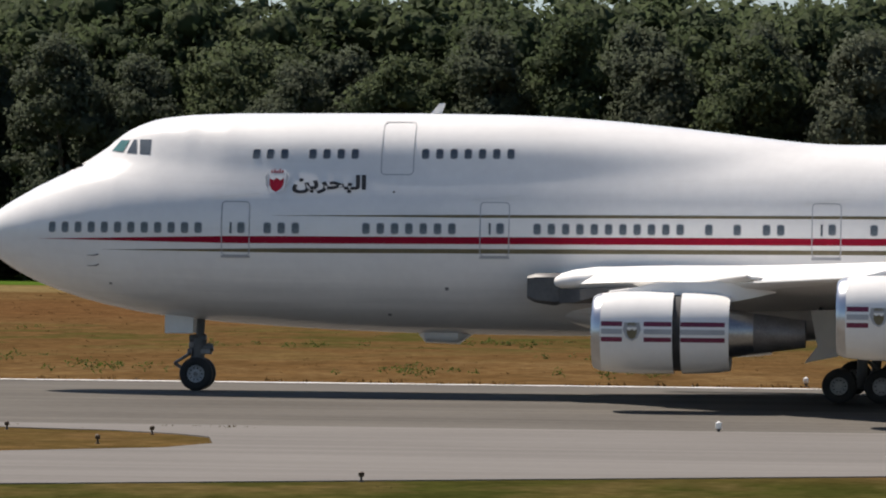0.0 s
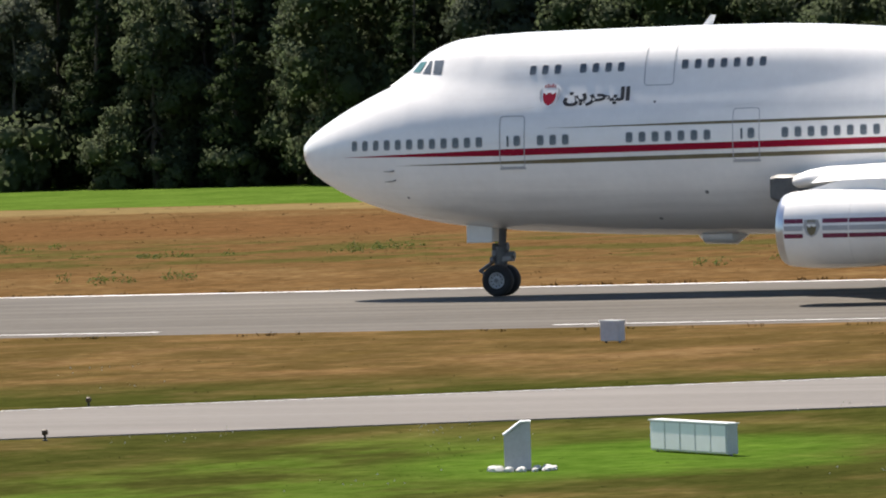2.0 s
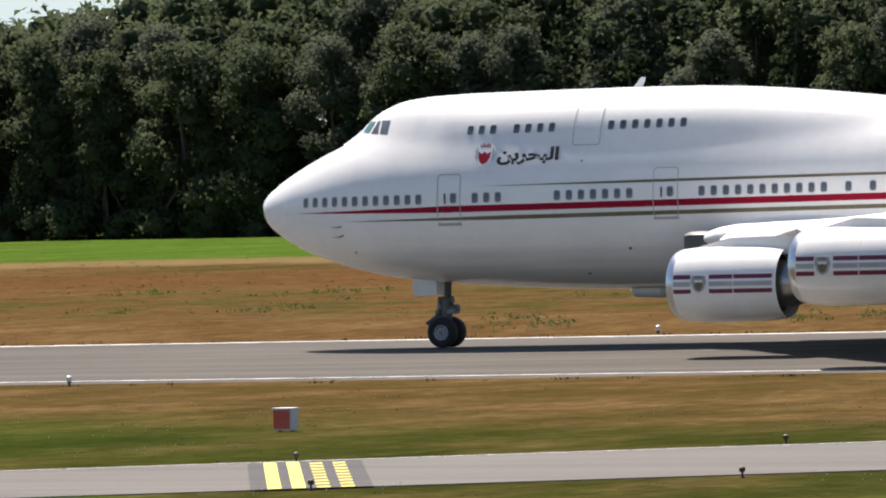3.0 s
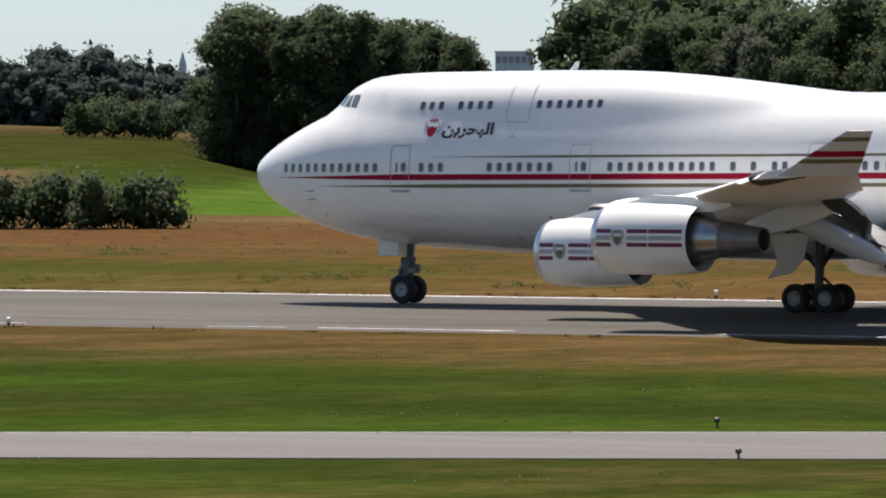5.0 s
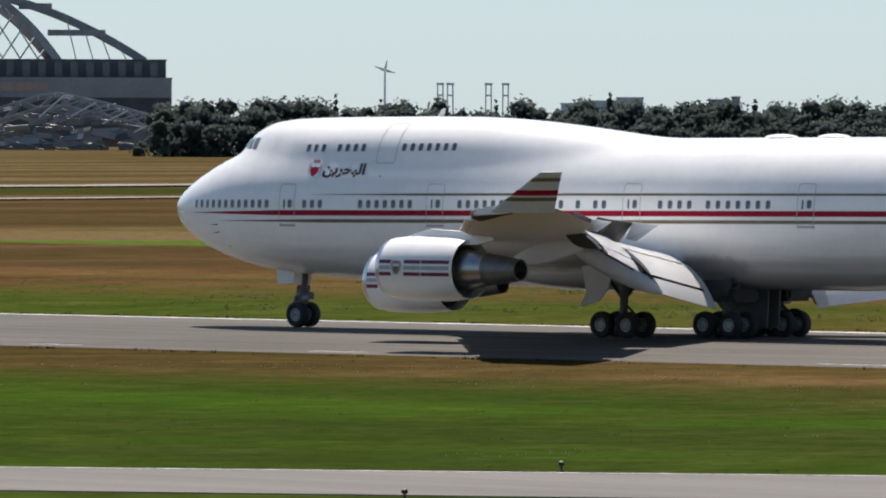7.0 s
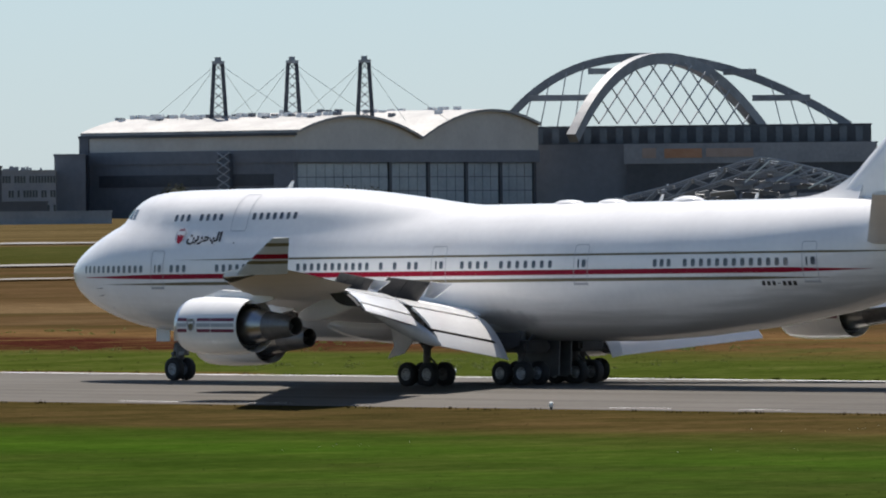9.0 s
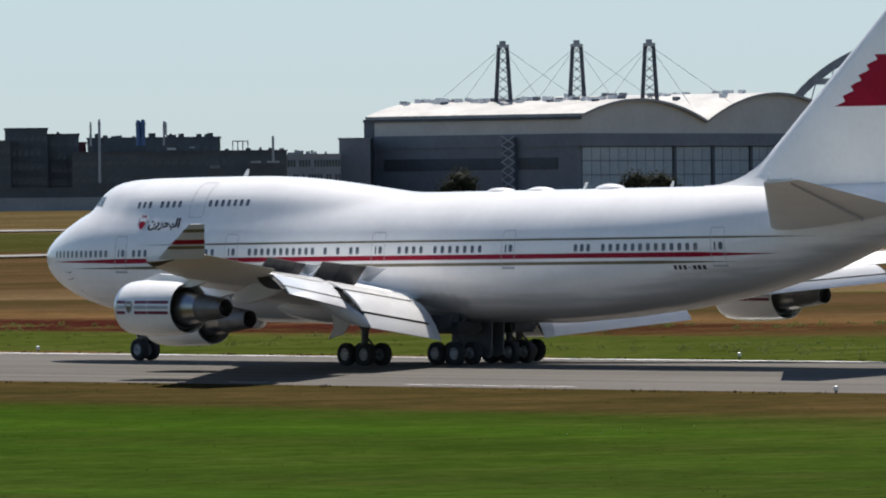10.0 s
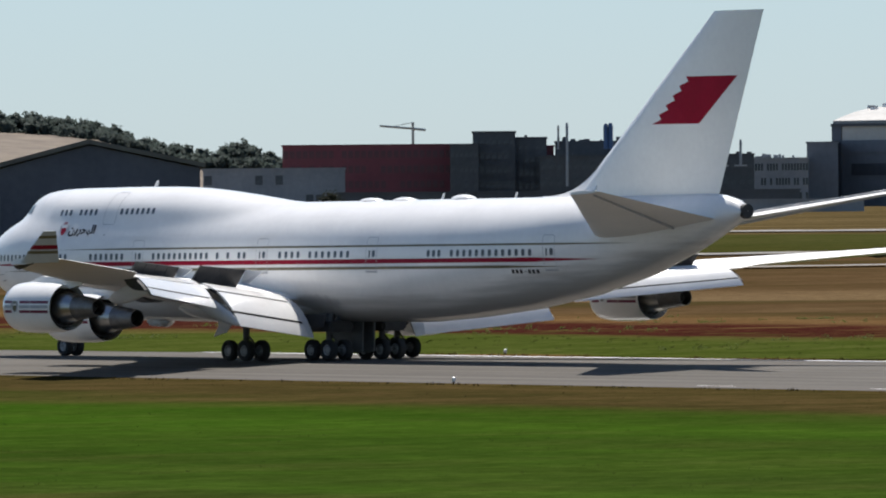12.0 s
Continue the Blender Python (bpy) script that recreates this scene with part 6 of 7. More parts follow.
# the hedge in front of it, and bushes on the knoll
hedge = [make_shrub(31, 3.6, 4.5, 1500, 0.3, "rounded green hedge bush in the dry meadow", "hedge bushes"), make_shrub(32, 4.2, 4.0, 1500, 0.3, "rounded green hedge bush in the dry meadow", "hedge bushes")]
for az, r, s in ((37.78, 572, 1.0), (37.55, 570, 1.05), (37.35, 574, 1.15), (37.1, 571, 1.1), (36.85, 573, 1.05), (36.6, 570, 1.0), (36.35, 572, 1.05), (36.12, 572, 0.95),
                 (40.52, 668, 0.6), (40.3, 672, 1.0), (40.02, 680, 1.75), (39.8, 684, 1.9), (39.55, 680, 1.8), (39.3, 676, 1.5), (36.62, 985, 1.1), (36.42, 990, 1.25), (36.22, 985, 1.2), (36.05, 990, 1.2)):
    p = bearing(az, r)
    plant(rng.choice(hedge), pose(p.x, p.y, land(p.x, p.y), 0, 0, rng.uniform(0, 360)), s * rng.uniform(0.95, 1.15))


def far_wood(name, az0, az1, r, tops, seed, label, size=0.9, crest=None):
    """A distant belt of trees, too far to count; tops: bearing and height of the canopy."""
    rg = random.Random(seed)
    blobs = []
    az = az0
    while az < az1:
        tall = float(np.interp(az, [q[0] for q in tops], [q[1] for q in tops]))
        for back, share in ((0, 0.66), (12, 0.84), (24, 1.0)):
            p = bearing(az + rg.uniform(-0.04, 0.04), r + back + rg.uniform(-4, 4))
            z0 = (crest(az) if crest else land(p.x, p.y)) - 1
            h = tall * share * rg.uniform(0.80, 1.06)
            w = max(6.5, h * rg.uniform(0.45, 0.8))
            if rg.random() < 0.16 and share == 1.0:   # a conifer stands out of the canopy
                blobs += [(p + Vector((0, 0, z0 + h * (0.25 + 0.11 * k))), w * (0.36 - 0.045 * k), 1.3) for k in range(8)]
                continue
            for k in range(11):
                q = max(1.3, w * rg.uniform(0.20, 0.40))
                u = k / 10
                side = w * 0.5 * (1 - 0.75 * max(0.0, u - 0.45) / 0.55)
                blobs.append((p + Vector((rg.uniform(-side, side), rg.uniform(-side, side), z0 + min(h - q * 0.9, h * (0.05 + 0.95 * u)))), q, 0.9))
        az += math.degrees(4.2 * rg.uniform(0.7, 1.3) / r)
    cloud = add_cores(seed, blobs, leaf_cloud(seed, blobs, 34 * len(blobs), size * 1.2, 0.8, 0.11), 0.85)
    ob = new(name, crown_mesh(name, cloud, M_FAR_HAZED))
    return tagged(ob, label, "woodland", kind="stuff")


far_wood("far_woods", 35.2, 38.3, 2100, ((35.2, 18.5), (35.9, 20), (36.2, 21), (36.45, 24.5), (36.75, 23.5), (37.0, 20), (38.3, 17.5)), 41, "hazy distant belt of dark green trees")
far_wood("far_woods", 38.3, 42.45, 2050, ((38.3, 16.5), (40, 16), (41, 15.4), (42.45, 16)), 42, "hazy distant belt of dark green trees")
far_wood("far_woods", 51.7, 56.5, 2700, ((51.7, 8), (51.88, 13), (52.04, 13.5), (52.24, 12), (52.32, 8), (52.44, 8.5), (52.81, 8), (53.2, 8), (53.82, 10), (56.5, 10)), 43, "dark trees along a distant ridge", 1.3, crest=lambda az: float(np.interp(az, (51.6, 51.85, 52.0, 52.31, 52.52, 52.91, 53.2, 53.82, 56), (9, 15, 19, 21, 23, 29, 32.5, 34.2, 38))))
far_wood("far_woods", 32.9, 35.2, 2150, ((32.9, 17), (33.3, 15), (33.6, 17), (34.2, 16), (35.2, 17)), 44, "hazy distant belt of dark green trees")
# low weeds in loose patches over both verges
M_WEED = leaf_material("weed_leaves", (0.050, 0.070, 0.014), (0.075, 0.100, 0.022), (0.105, 0.120, 0.036))
rg = random.Random(81)
blobs = []
for k in range(110):
    if k < 70:
        cx, cy = rg.uniform(-340, -20), rg.uniform(318, 405)
    else:
        cx, cy = rg.uniform(-560, -340), rg.uniform(312, 420)
    blobs += [(Vector((cx + rg.gauss(0, 1.5), cy + rg.gauss(0, 2.2), 0.04)), rg.uniform(0.14, 0.40), rg.uniform(0.4, 0.9)) for _ in range(rg.randint(3, 16))]
tagged(new("meadow_weed", crown_mesh("meadow_weed", leaf_cloud(81, blobs, 26 * len(blobs), 0.13, 2.0), M_WEED)), "loose patches of low green weeds in the meadow", "weeds", kind="stuff")
# ---- the far side of the airport ----
M_CREAM = speckled("cream_cladding", (0.48, 0.45, 0.40), (0.58, 0.55, 0.49), 0.06, 0.7)
M_SLATE = speckled("slate_cladding", (0.128, 0.140, 0.160), (0.180, 0.192, 0.212), 0.05, 0.6)
M_DARKCLAD = speckled("dark_cladding", (0.042, 0.048, 0.056), (0.074, 0.080, 0.090), 0.06, 0.55)
M_TOWER = speckled("dark_slate_cladding", (0.065, 0.075, 0.092), (0.10, 0.112, 0.13), 0.06, 0.6)
M_ROOF = speckled("pale_roof_sheet", (0.22, 0.215, 0.205), (0.36, 0.35, 0.33), 0.08, 0.6)
M_GLAZE = speckled("frosted_glazing", (0.26, 0.30, 0.32), (0.38, 0.42, 0.43), 0.1, 0.3)
M_BRICKRED = speckled("red_facade", (0.15, 0.036, 0.048), (0.215, 0.056, 0.068), 0.08, 0.7)
M_PALEWALL = speckled("pale_grey_wall", (0.20, 0.215, 0.23), (0.29, 0.30, 0.31), 0.08, 0.75)
M_PANE = speckled("far_window_glass", (0.018, 0.025, 0.032), (0.06, 0.075, 0.085), 0.3, 0.15)
M_BLUE = speckled("blue_tank_paint", (0.035, 0.085, 0.20), (0.06, 0.13, 0.27), 0.2, 0.5)
M_STEELGREY = speckled("painted_steel_grey", (0.24, 0.26, 0.28), (0.36, 0.38, 0.39), 0.2, 0.5)
M_MAST = speckled("dark_mast_steel", (0.03, 0.036, 0.05), (0.06, 0.066, 0.085), 0.3, 0.5)
M_CONCRETE = asphalt("pale_concrete", (0.17, 0.158, 0.142), (0.29, 0.275, 0.25))
M_CRANE = speckled("pale_crane_paint", (0.50, 0.56, 0.54), (0.62, 0.67, 0.64), 0.2, 0.6)
M_REDPANE = speckled("red_framed_glass", (0.07, 0.022, 0.03), (0.12, 0.035, 0.042), 0.3, 0.4)
M_SMOKEPANE = speckled("smoked_glass", (0.03, 0.036, 0.044), (0.075, 0.085, 0.095), 0.15, 0.3)
M_ORANGE = speckled("orange_panel", (0.36, 0.17, 0.085), (0.44, 0.24, 0.14), 0.3, 0.6)
M_ARCH = speckled("arch_steel", (0.15, 0.16, 0.17), (0.23, 0.24, 0.25), 0.2, 0.5)
M_RIB = speckled("weathered_rib_sheet", (0.060, 0.075, 0.085), (0.105, 0.12, 0.13), 0.1, 0.6)
M_FADED = speckled("faded_orange_panel", (0.32, 0.235, 0.19), (0.38, 0.29, 0.24), 0.3, 0.6)
# haze is mixed into this colour for the far blocks and spire
M_HAZEBLUE = speckled("haze_blue_facade", (0.40, 0.50, 0.56), (0.50, 0.60, 0.64), 0.06, 0.7)


def height(el, r):
    return EYE[2] + r * math.tan(radians(el))


def site(az, r, turn=0.0):
    """A frame at a bearing: x to the right as seen from the camera, y away from it."""
    p = bearing(az, r)
    return pose(p.x, p.y, 0, 0, 0, az + turn)


def across(azc, az, r):
    return r * math.tan(radians(azc - az))


def house(name, label, az0, az1, r, el, mtl, deep=30, rows=0, cols=0, base=None, parapet=0.5, pane=M_PANE, category="building", skip=0.0):
    """A flat-roofed block seen square on, with recessed window panes."""
    azc = (az0 + az1) / 2
    ob = thing(name, label, category, site(azc, r))
    w, z1 = abs(across(azc, az0, r)), height(el, r)
    z0 = (land(*bearing(azc, r).xy) if base is None else base) - 1.5
    bm = bmesh.new()
    box(bm, (-w, 0, z0), (w, deep, z1 - parapet))
    part("wall", bm, mtl, ob, smooth=False)
    bm = bmesh.new()
    box(bm, (-w - 0.3, -0.3, z1 - parapet), (w + 0.3, deep + 0.3, z1))
    part("roof", bm, mtl, ob, smooth=False)
    rg = random.Random(int(az0 * 100))
    if rows:
        hh = (z1 - parapet - z0 - 3) / rows
        ww = 2 * w / cols
        me = None
        for j in range(rows):
            for i in range(cols):
                if rg.random() < skip:
                    continue
                if me is None:
                    bm = bmesh.new()
                    box(bm, (-ww * 0.36, -0.12, -hh * 0.24), (ww * 0.36, 0.05, hh * 0.24))
                    me = finish(bm, "window", pane, False)
                part("window", me, None, ob, place=pose(-w + ww * (i + 0.5), 0, z0 + 2.5 + hh * (j + 0.55)))
    return ob


def bar(bm, a, b, t):
    tube(bm, a, b, t, n=6)


def bmesh_box(lo, hi):
    bm = bmesh.new()
    box(bm, lo, hi)
    return bm


def build_vault_hangar():
    """A big hangar with two barrel vaults, hung from three lattice masts."""
    R, turn = 2800, 55.0
    hg = thing("aircraft_hangar", "large grey and cream hangar with a double-vaulted pale roof", "hangar", site(46.45, R, turn))
    L, S, g = 152.0, 92.0, 7.0

    def ridge(u):
        if u < 76:
            return 37.6 + (35.4 - 37.6) * u / 76 + 6.3 * (1 - ((u - 38) / 38) ** 2)
        return 35.4 + (40.4 - 35.4) * (u - 76) / 76 + 7.2 * (1 - ((u - 114) / 38) ** 2)
    # x runs along the front, y back along the side
    us = [i * 4 for i in range(39)]
    bm = bmesh.new()
    for y in (0.0, S):
        for a, b in zip(us, us[1:]):
            bm.faces.new([bm.verts.new(p) for p in ((a, y, 31.6), (b, y, 31.6), (b, y, ridge(b)), (a, y, ridge(a)))])
    for x in (0.0, L):
        bm.faces.new([bm.verts.new(p) for p in ((x, 0, 31.6), (x, S, 31.6), (x, S, ridge(x)), (x, 0, ridge(x)))])
    part("gable_wall", bm, M_CREAM, hg, smooth=False)
    bm = bmesh.new()
    loft(bm, [[(u, -1.6, ridge(u) + d), (u, S, ridge(u) + d), (u, S, ridge(u) + d + 0.9), (u, -1.6, ridge(u) + d + 0.9)] for u, d in ((u, 0.0) for u in us)])
    part("roof", bm, M_ROOF, hg)
    bm = bmesh.new()
    box(bm, (-0.4, -0.4, 27.2), (L + 0.4, S, 31.6))
    part("cornice", bm, M_SLATE, hg, smooth=False)
    bm = bmesh.new()
    box(bm, (0, 1.2, g - 1), (L, S - 0.5, 27.2))
    part("wall", bm, M_SLATE, hg, smooth=False)
    # glazed sliding doors between dark posts
    edges = [1.5, 58, 82, 106, 128, 150]
    for a, b in zip(edges, edges[1:]):
        n = max(4, int((b - a) / 5.5))
        for i in range(n):
            for j in range(4):
                xa, xb = a + 0.8 + (b - a - 1.6) * i / n, a + 0.8 + (b - a - 1.6) * (i + 1) / n - 0.35
                za, zb = g + 0.6 + 4.9 * j, g + 0.6 + 4.9 * (j + 1) - 0.35
                bm = bmesh.new()
                box(bm, (xa, 0.75, za), (xb, 1.25, zb))
                part("pane", bm, M_GLAZE, hg, smooth=False)
        bm = bmesh.new()
        box(bm, (b - 0.8, 0.2, g), (b + 0.8, 1.4, 27.2))
        part("door_post", bm, M_DARKCLAD, hg, smooth=False)
    # one long dark window band on the side, a slim stair tower and a dark corner
    bm = bmesh.new()
    box(bm, (-0.25, 9.5, 19.3), (0.3, 84, 23.4))
    part("window", bm, M_DARKCLAD, hg, smooth=False)
    tower = part("stair_tower", bmesh_box((-2.6, 26.5, g - 1), (0.2, 31.0, 30.5)), M_TOWER, hg, smooth=False)
    bm = bmesh.new()
    for i in range(8):
        z = g + 3.0 * i
        bar(bm, (-2.7, 26.0, z), (-2.7, 31.5, z + 3.0), 0.22)
        bar(bm, (-2.7, 31.5, z), (-2.7, 26.0, z + 3.0), 0.22)
    part("stair_rail", bm, M_STEELGREY, tower)
    part("corner_pier", bmesh_box((-0.5, 88.2, g - 1), (0.4, 92.3, 36.5)), M_TOWER, hg, smooth=False)
    part("eave", bmesh_box((-0.9, -0.5, 36.5), (0.2, 92.4, 37.5)), M_DARKCLAD, hg, smooth=False)
    # low vents in a row along the ridge, and in clusters down the slope
    rg = random.Random(5)
    spots = [(29 + rg.uniform(-2, 2), 3 + 2.2 * i, rg.uniform(0.7, 1.4)) for i in range(40)]
    spots += [(20 + rg.uniform(-1.5, 1.5) + 2.2 * j, 8 + 16 * i + 3.2 * j, 0.7) for i in range(6) for j in range(3)]
    spots += [(rg.uniform(95, L - 8), rg.uniform(6, S - 6), rg.uniform(0.6, 1.2)) for _ in range(30)]
    for k, (u, y, tall) in enumerate(spots):
        part("roof_vent", bmesh_box((u - 1.1, y - rg.uniform(0.7, 1.3), ridge(u) + 0.4), (u + 1.1, y + rg.uniform(0.7, 1.3), ridge(u) + 0.9 + tall)), M_BOXWHITE if k % 4 else M_SLATE, hg, smooth=False)
    house("hangar_annex", "grey annex block beside the large hangar", 48.15, 47.93, 2830, 0.455, M_SLATE, 40)
    for az in (46.99, 46.47, 45.96):
        r = 2850
        m = thing("roof_mast", "dark lattice roof mast with stay cables", "mast", site(az, r), "lattice masts on the hangar roof")
        z0, z1 = 39.5, height(1.085, r)
        for s in (-1, 1):
            bm = bmesh.new()
            loft(bm, [[(s * c - d, -0.8, z), (s * c + d, -0.8, z), (s * c + d, 0.8, z), (s * c - d, 0.8, z)] for z, c, d in ((z0, 2.75, 0.75), (z1, 1.45, 0.65))])
            part("mast_leg", bm, M_MAST, m, smooth=False)
        bm = bmesh.new()
        n = 7
        for i in range(n):
            za, zb = z0 + (z1 - z0) * i / n, z0 + (z1 - z0) * (i + 1) / n
            wa, wb = 2.7 - 1.3 * i / n, 2.7 - 1.3 * (i + 1) / n
            bar(bm, (-wa, 0, za), (wb, 0, zb), 0.2)
            bar(bm, (wa, 0, za), (-wb, 0, zb), 0.2)
        part("lattice", bm, M_STEELGREY, m)
        bm = bmesh.new()
        box(bm, (-2.2, -1.4, z1 - 0.4), (2.2, 1.4, z1 + 0.7))
        box(bm, (-1.2, -0.8, z1 + 0.7), (1.0, 0.8, z1 + 2.0))
        part("mast_head", bm, M_STEELGREY, m, smooth=False)
        for dx, dz in ((-16, 41), (-26, 41), (14, 42), (29, 42)):
            bm = bmesh.new()
            bar(bm, (0, 0, z1), (dx, 6, dz), 0.09)
            part("stay_cable", bm, M_CRANE, m)


def arc(p0, top, p1, n=28):
    """Points of a bow through three places."""
    out = []
    for i in range(n + 1):
        t = i / n
        base = p0.lerp(p1, t)
        peak = top.z - (p0.z + p1.z) / 2
        mid = p0.lerp(p1, 0.5)
        q = base + (Vector((top.x, top.y, 0)) - Vector((mid.x, mid.y, 0))) * (4 * t * (1 - t))
        q.z = base.z + peak * (1 - abs(2 * t - 1) ** 2.15)
        out.append(q)
    return out


def girder(name, pts, w, h, mtl, parent):
    bm = bmesh.new()
    rings = []
    for i, p in enumerate(pts):
        d = (pts[min(i + 1, len(pts) - 1)] - pts[max(i - 1, 0)]).normalized()
        s = d.cross(Vector((0, 0, 1))).normalized()
        u = s.cross(d)
        rings.append([p + s * w + u * h, p - s * w + u * h, p - s * w - u * h, p + s * w - u * h])
    loft(bm, rings)
    return part(name, bm, mtl, parent, smooth=False)


def build_arch_hangar():
    """A lower dark hall under two crossing steel bows with a diamond lattice."""
    at = lambda az, el, r: Vector((*bearing(az, r).xy, height(el, r)))
    hg = thing("arched_hangar", "dark hangar hung below two crossing grey steel arches", "hangar")
    bow = arc(at(44.93, 0.70, 3000), at(43.93, 1.095, 3000), at(42.55, 0.60, 3000))
    front = arc(at(44.50, 0.53, 2900), at(43.89, 1.085, 2960), at(43.17, 0.58, 3030))
    girder("arch", bow, 1.3, 1.5, M_ARCH, hg)
    girder("arch", front, 1.8, 2.0, M_ARCH, hg)
    low = height(0.625, 2960)
    for az_a, az_b, el in ((44.80, 44.37, 0.815), (43.22, 42.84, 0.80), (44.37, 44.20, 1.0), (43.42, 43.22, 0.985)):
        girder("tie_beam", [at(az_a, el, 2985), at(az_b, el, 2965)], 1.0, 1.1, M_ARCH, hg)
    # diamond lattice inside the front bow
    n = 9
    A, B = at(44.38, 0.6, 2920), at(43.24, 0.6, 3010)
    bow_az = [math.degrees(math.atan2(-p.x, p.y)) for p in front]
    top_of = lambda t: np.interp(-(44.38 + (43.24 - 44.38) * t), [-a for a in bow_az], [p.z for p in front])
    for s in (1, -1):
        for i in range(-4, n + 4):
            t0 = (i + 0.5) / n
            seg = []
            for k in range(25):
                v = k / 24
                t = t0 + s * 0.30 * v
                z = low + 27 * v
                if -0.02 < t < 1.02 and z < top_of(t):
                    q = A.lerp(B, t)
                    seg.append(Vector((q.x, q.y, z)))
            if len(seg) > 2:
                bm = bmesh.new()
                bar(bm, seg[0], seg[-1], 0.28)
                part("lattice_bar", bm, M_STEELGREY, hg)
    # hangers under the wings of the long bow
    for az in (44.78, 44.66, 44.54, 44.42, 43.1, 42.98, 42.86, 42.74):
        z = float(np.interp(-az, [-math.degrees(math.atan2(-p.x, p.y)) for p in bow], [p.z for p in bow]))
        q, foot = at(az, 0.6, 2998), at(az + (0.07 if az > 44 else -0.07), 0.6, 2998)
        bm = bmesh.new()
        bar(bm, (foot.x, foot.y, low - 1), (q.x, q.y, z), 0.24)
        part("hanger", bm, M_STEELGREY, hg)
    house("hall", "dark hangar hall with a ribbed upper wall", 44.80, 42.40, 2960, 0.615, M_DARKCLAD, 90, 1, 14, pane=M_SLATE, category="hangar hall")
    hw = across(43.6, 42.42, 2958)
    for i in range(21):
        bm = bmesh.new()
        x = -hw + 2 * hw * (i + 0.2) / 21
        box(bm, (x, -0.9, height(0.492, 2958)), (x + hw / 21 * 0.9, 0, height(0.598, 2958)))
        part("rib", bm, M_RIB, hg, smooth=False, place=site(43.6, 2958))
    house("hangar_hall", "grey hangar front with a pale fascia and wide dark doors", 44.86, 42.36, 2935, 0.487, M_SLATE, 20, category="hangar front")
    f = thing("fascia_sign", "pale fascia with orange plain blocks on the hangar front", "sign", site(43.25, 2933))
    w = across(43.25, 42.36, 2933)
    bm = bmesh.new()
    box(bm, (-w, -1.2, height(0.345, 2933)), (w, 0, height(0.485, 2933)))
    part("fascia", bm, M_PALEWALL, f, smooth=False)
    for x0, x1, e0, e1 in ((-39, -34, 0.385, 0.455), (-31, -17.5, 0.385, 0.45), (-16, 1, 0.39, 0.45)):
        bm = bmesh.new()
        box(bm, (x0, -1.5, height(e0, 2933)), (x1, -1.2, height(e1, 2933)))
        part("block", bm, M_ORANGE if x0 == -31 else M_FADED, f, smooth=False)
    # dark panel stands in for the shaded inside of the doorway
    bm = bmesh.new()
    box(bm, (-w + 1, -0.7, 6), (w - 1, -0.2, height(0.345, 2933)))
    part("doorway_shade_panel", bm, M_DARKCLAD, f, smooth=False)


def build_lattice_heap():
    """Dismantled roof trusses lying before the hangars."""
    ob = thing("roof_truss", "grey steel roof trusses lying in a long low heap", "truss", site(43.1, 2400))
    rg = random.Random(9)
    prof = table([(-46, 12.8), (-30, 16.6), (-5.5, 24.6), (-1.5, 24.6), (10, 22.0), (28, 17.2), (44, 14.0)])
    for y, drop in ((0, 0.0), (8, 0.6), (17, 1.2)):
        for k in range(17):
            x = -44 + 5.1 * k
            a, b = Vector((x, y, prof(x) - drop)), Vector((x + 5.1, y, prof(x + 5.1) - drop))
            deep = Vector((0, 0, -min(3.6, max(1.2, prof(x) - 9))))
            bm = bmesh.new()
            bar(bm, a, b, 0.34)
            bar(bm, a + deep, b + deep, 0.26)
            bar(bm, a + deep if k % 2 else a, b if k % 2 else b + deep, 0.24)
            part("girder", bm, M_STEELGREY if y == 0 else M_ARCH, ob)
            if y:
                bm = bmesh.new()
                bar(bm, a, Vector((x + 2.5 * (k % 3 - 1), y - 8.5, prof(x) - drop + 0.4)), 0.22)
                part("purlin", bm, M_STEELGREY, ob)
    # loose bars that lean over the right-hand half, and sheets that still hang below
    for k in range(16):
        x = -8 + 3.1 * k
        bm = bmesh.new()
        bar(bm, (x, -2, prof(x) - 6.5 + 1.2 * (k % 3)), (x + 7.5, -2, prof(x + 7.5) - 0.6), 0.3)
        part("strut", bm, M_CRANE if k % 3 == 0 else M_STEELGREY, ob)
    for k in range(190):
        x = rg.uniform(-44, 38)
        z = rg.uniform(6.5, max(8.5, prof(x) - 4.0))
        bm = bmesh.new()
        box(bm, (-rg.uniform(1.5, 4.5), -0.15, -rg.uniform(0.4, 1.1)), (rg.uniform(1.5, 4.5), 0.15, rg.uniform(0.4, 1.1)), pose(x, rg.uniform(1, 14), z, rg.uniform(-40, 40), rg.uniform(-14, 14), rg.uniform(-30, 30)))
        part("roof_sheet", bm, (M_SLATE, M_PALEWALL, M_ARCH)[k % 3], ob, smooth=False)


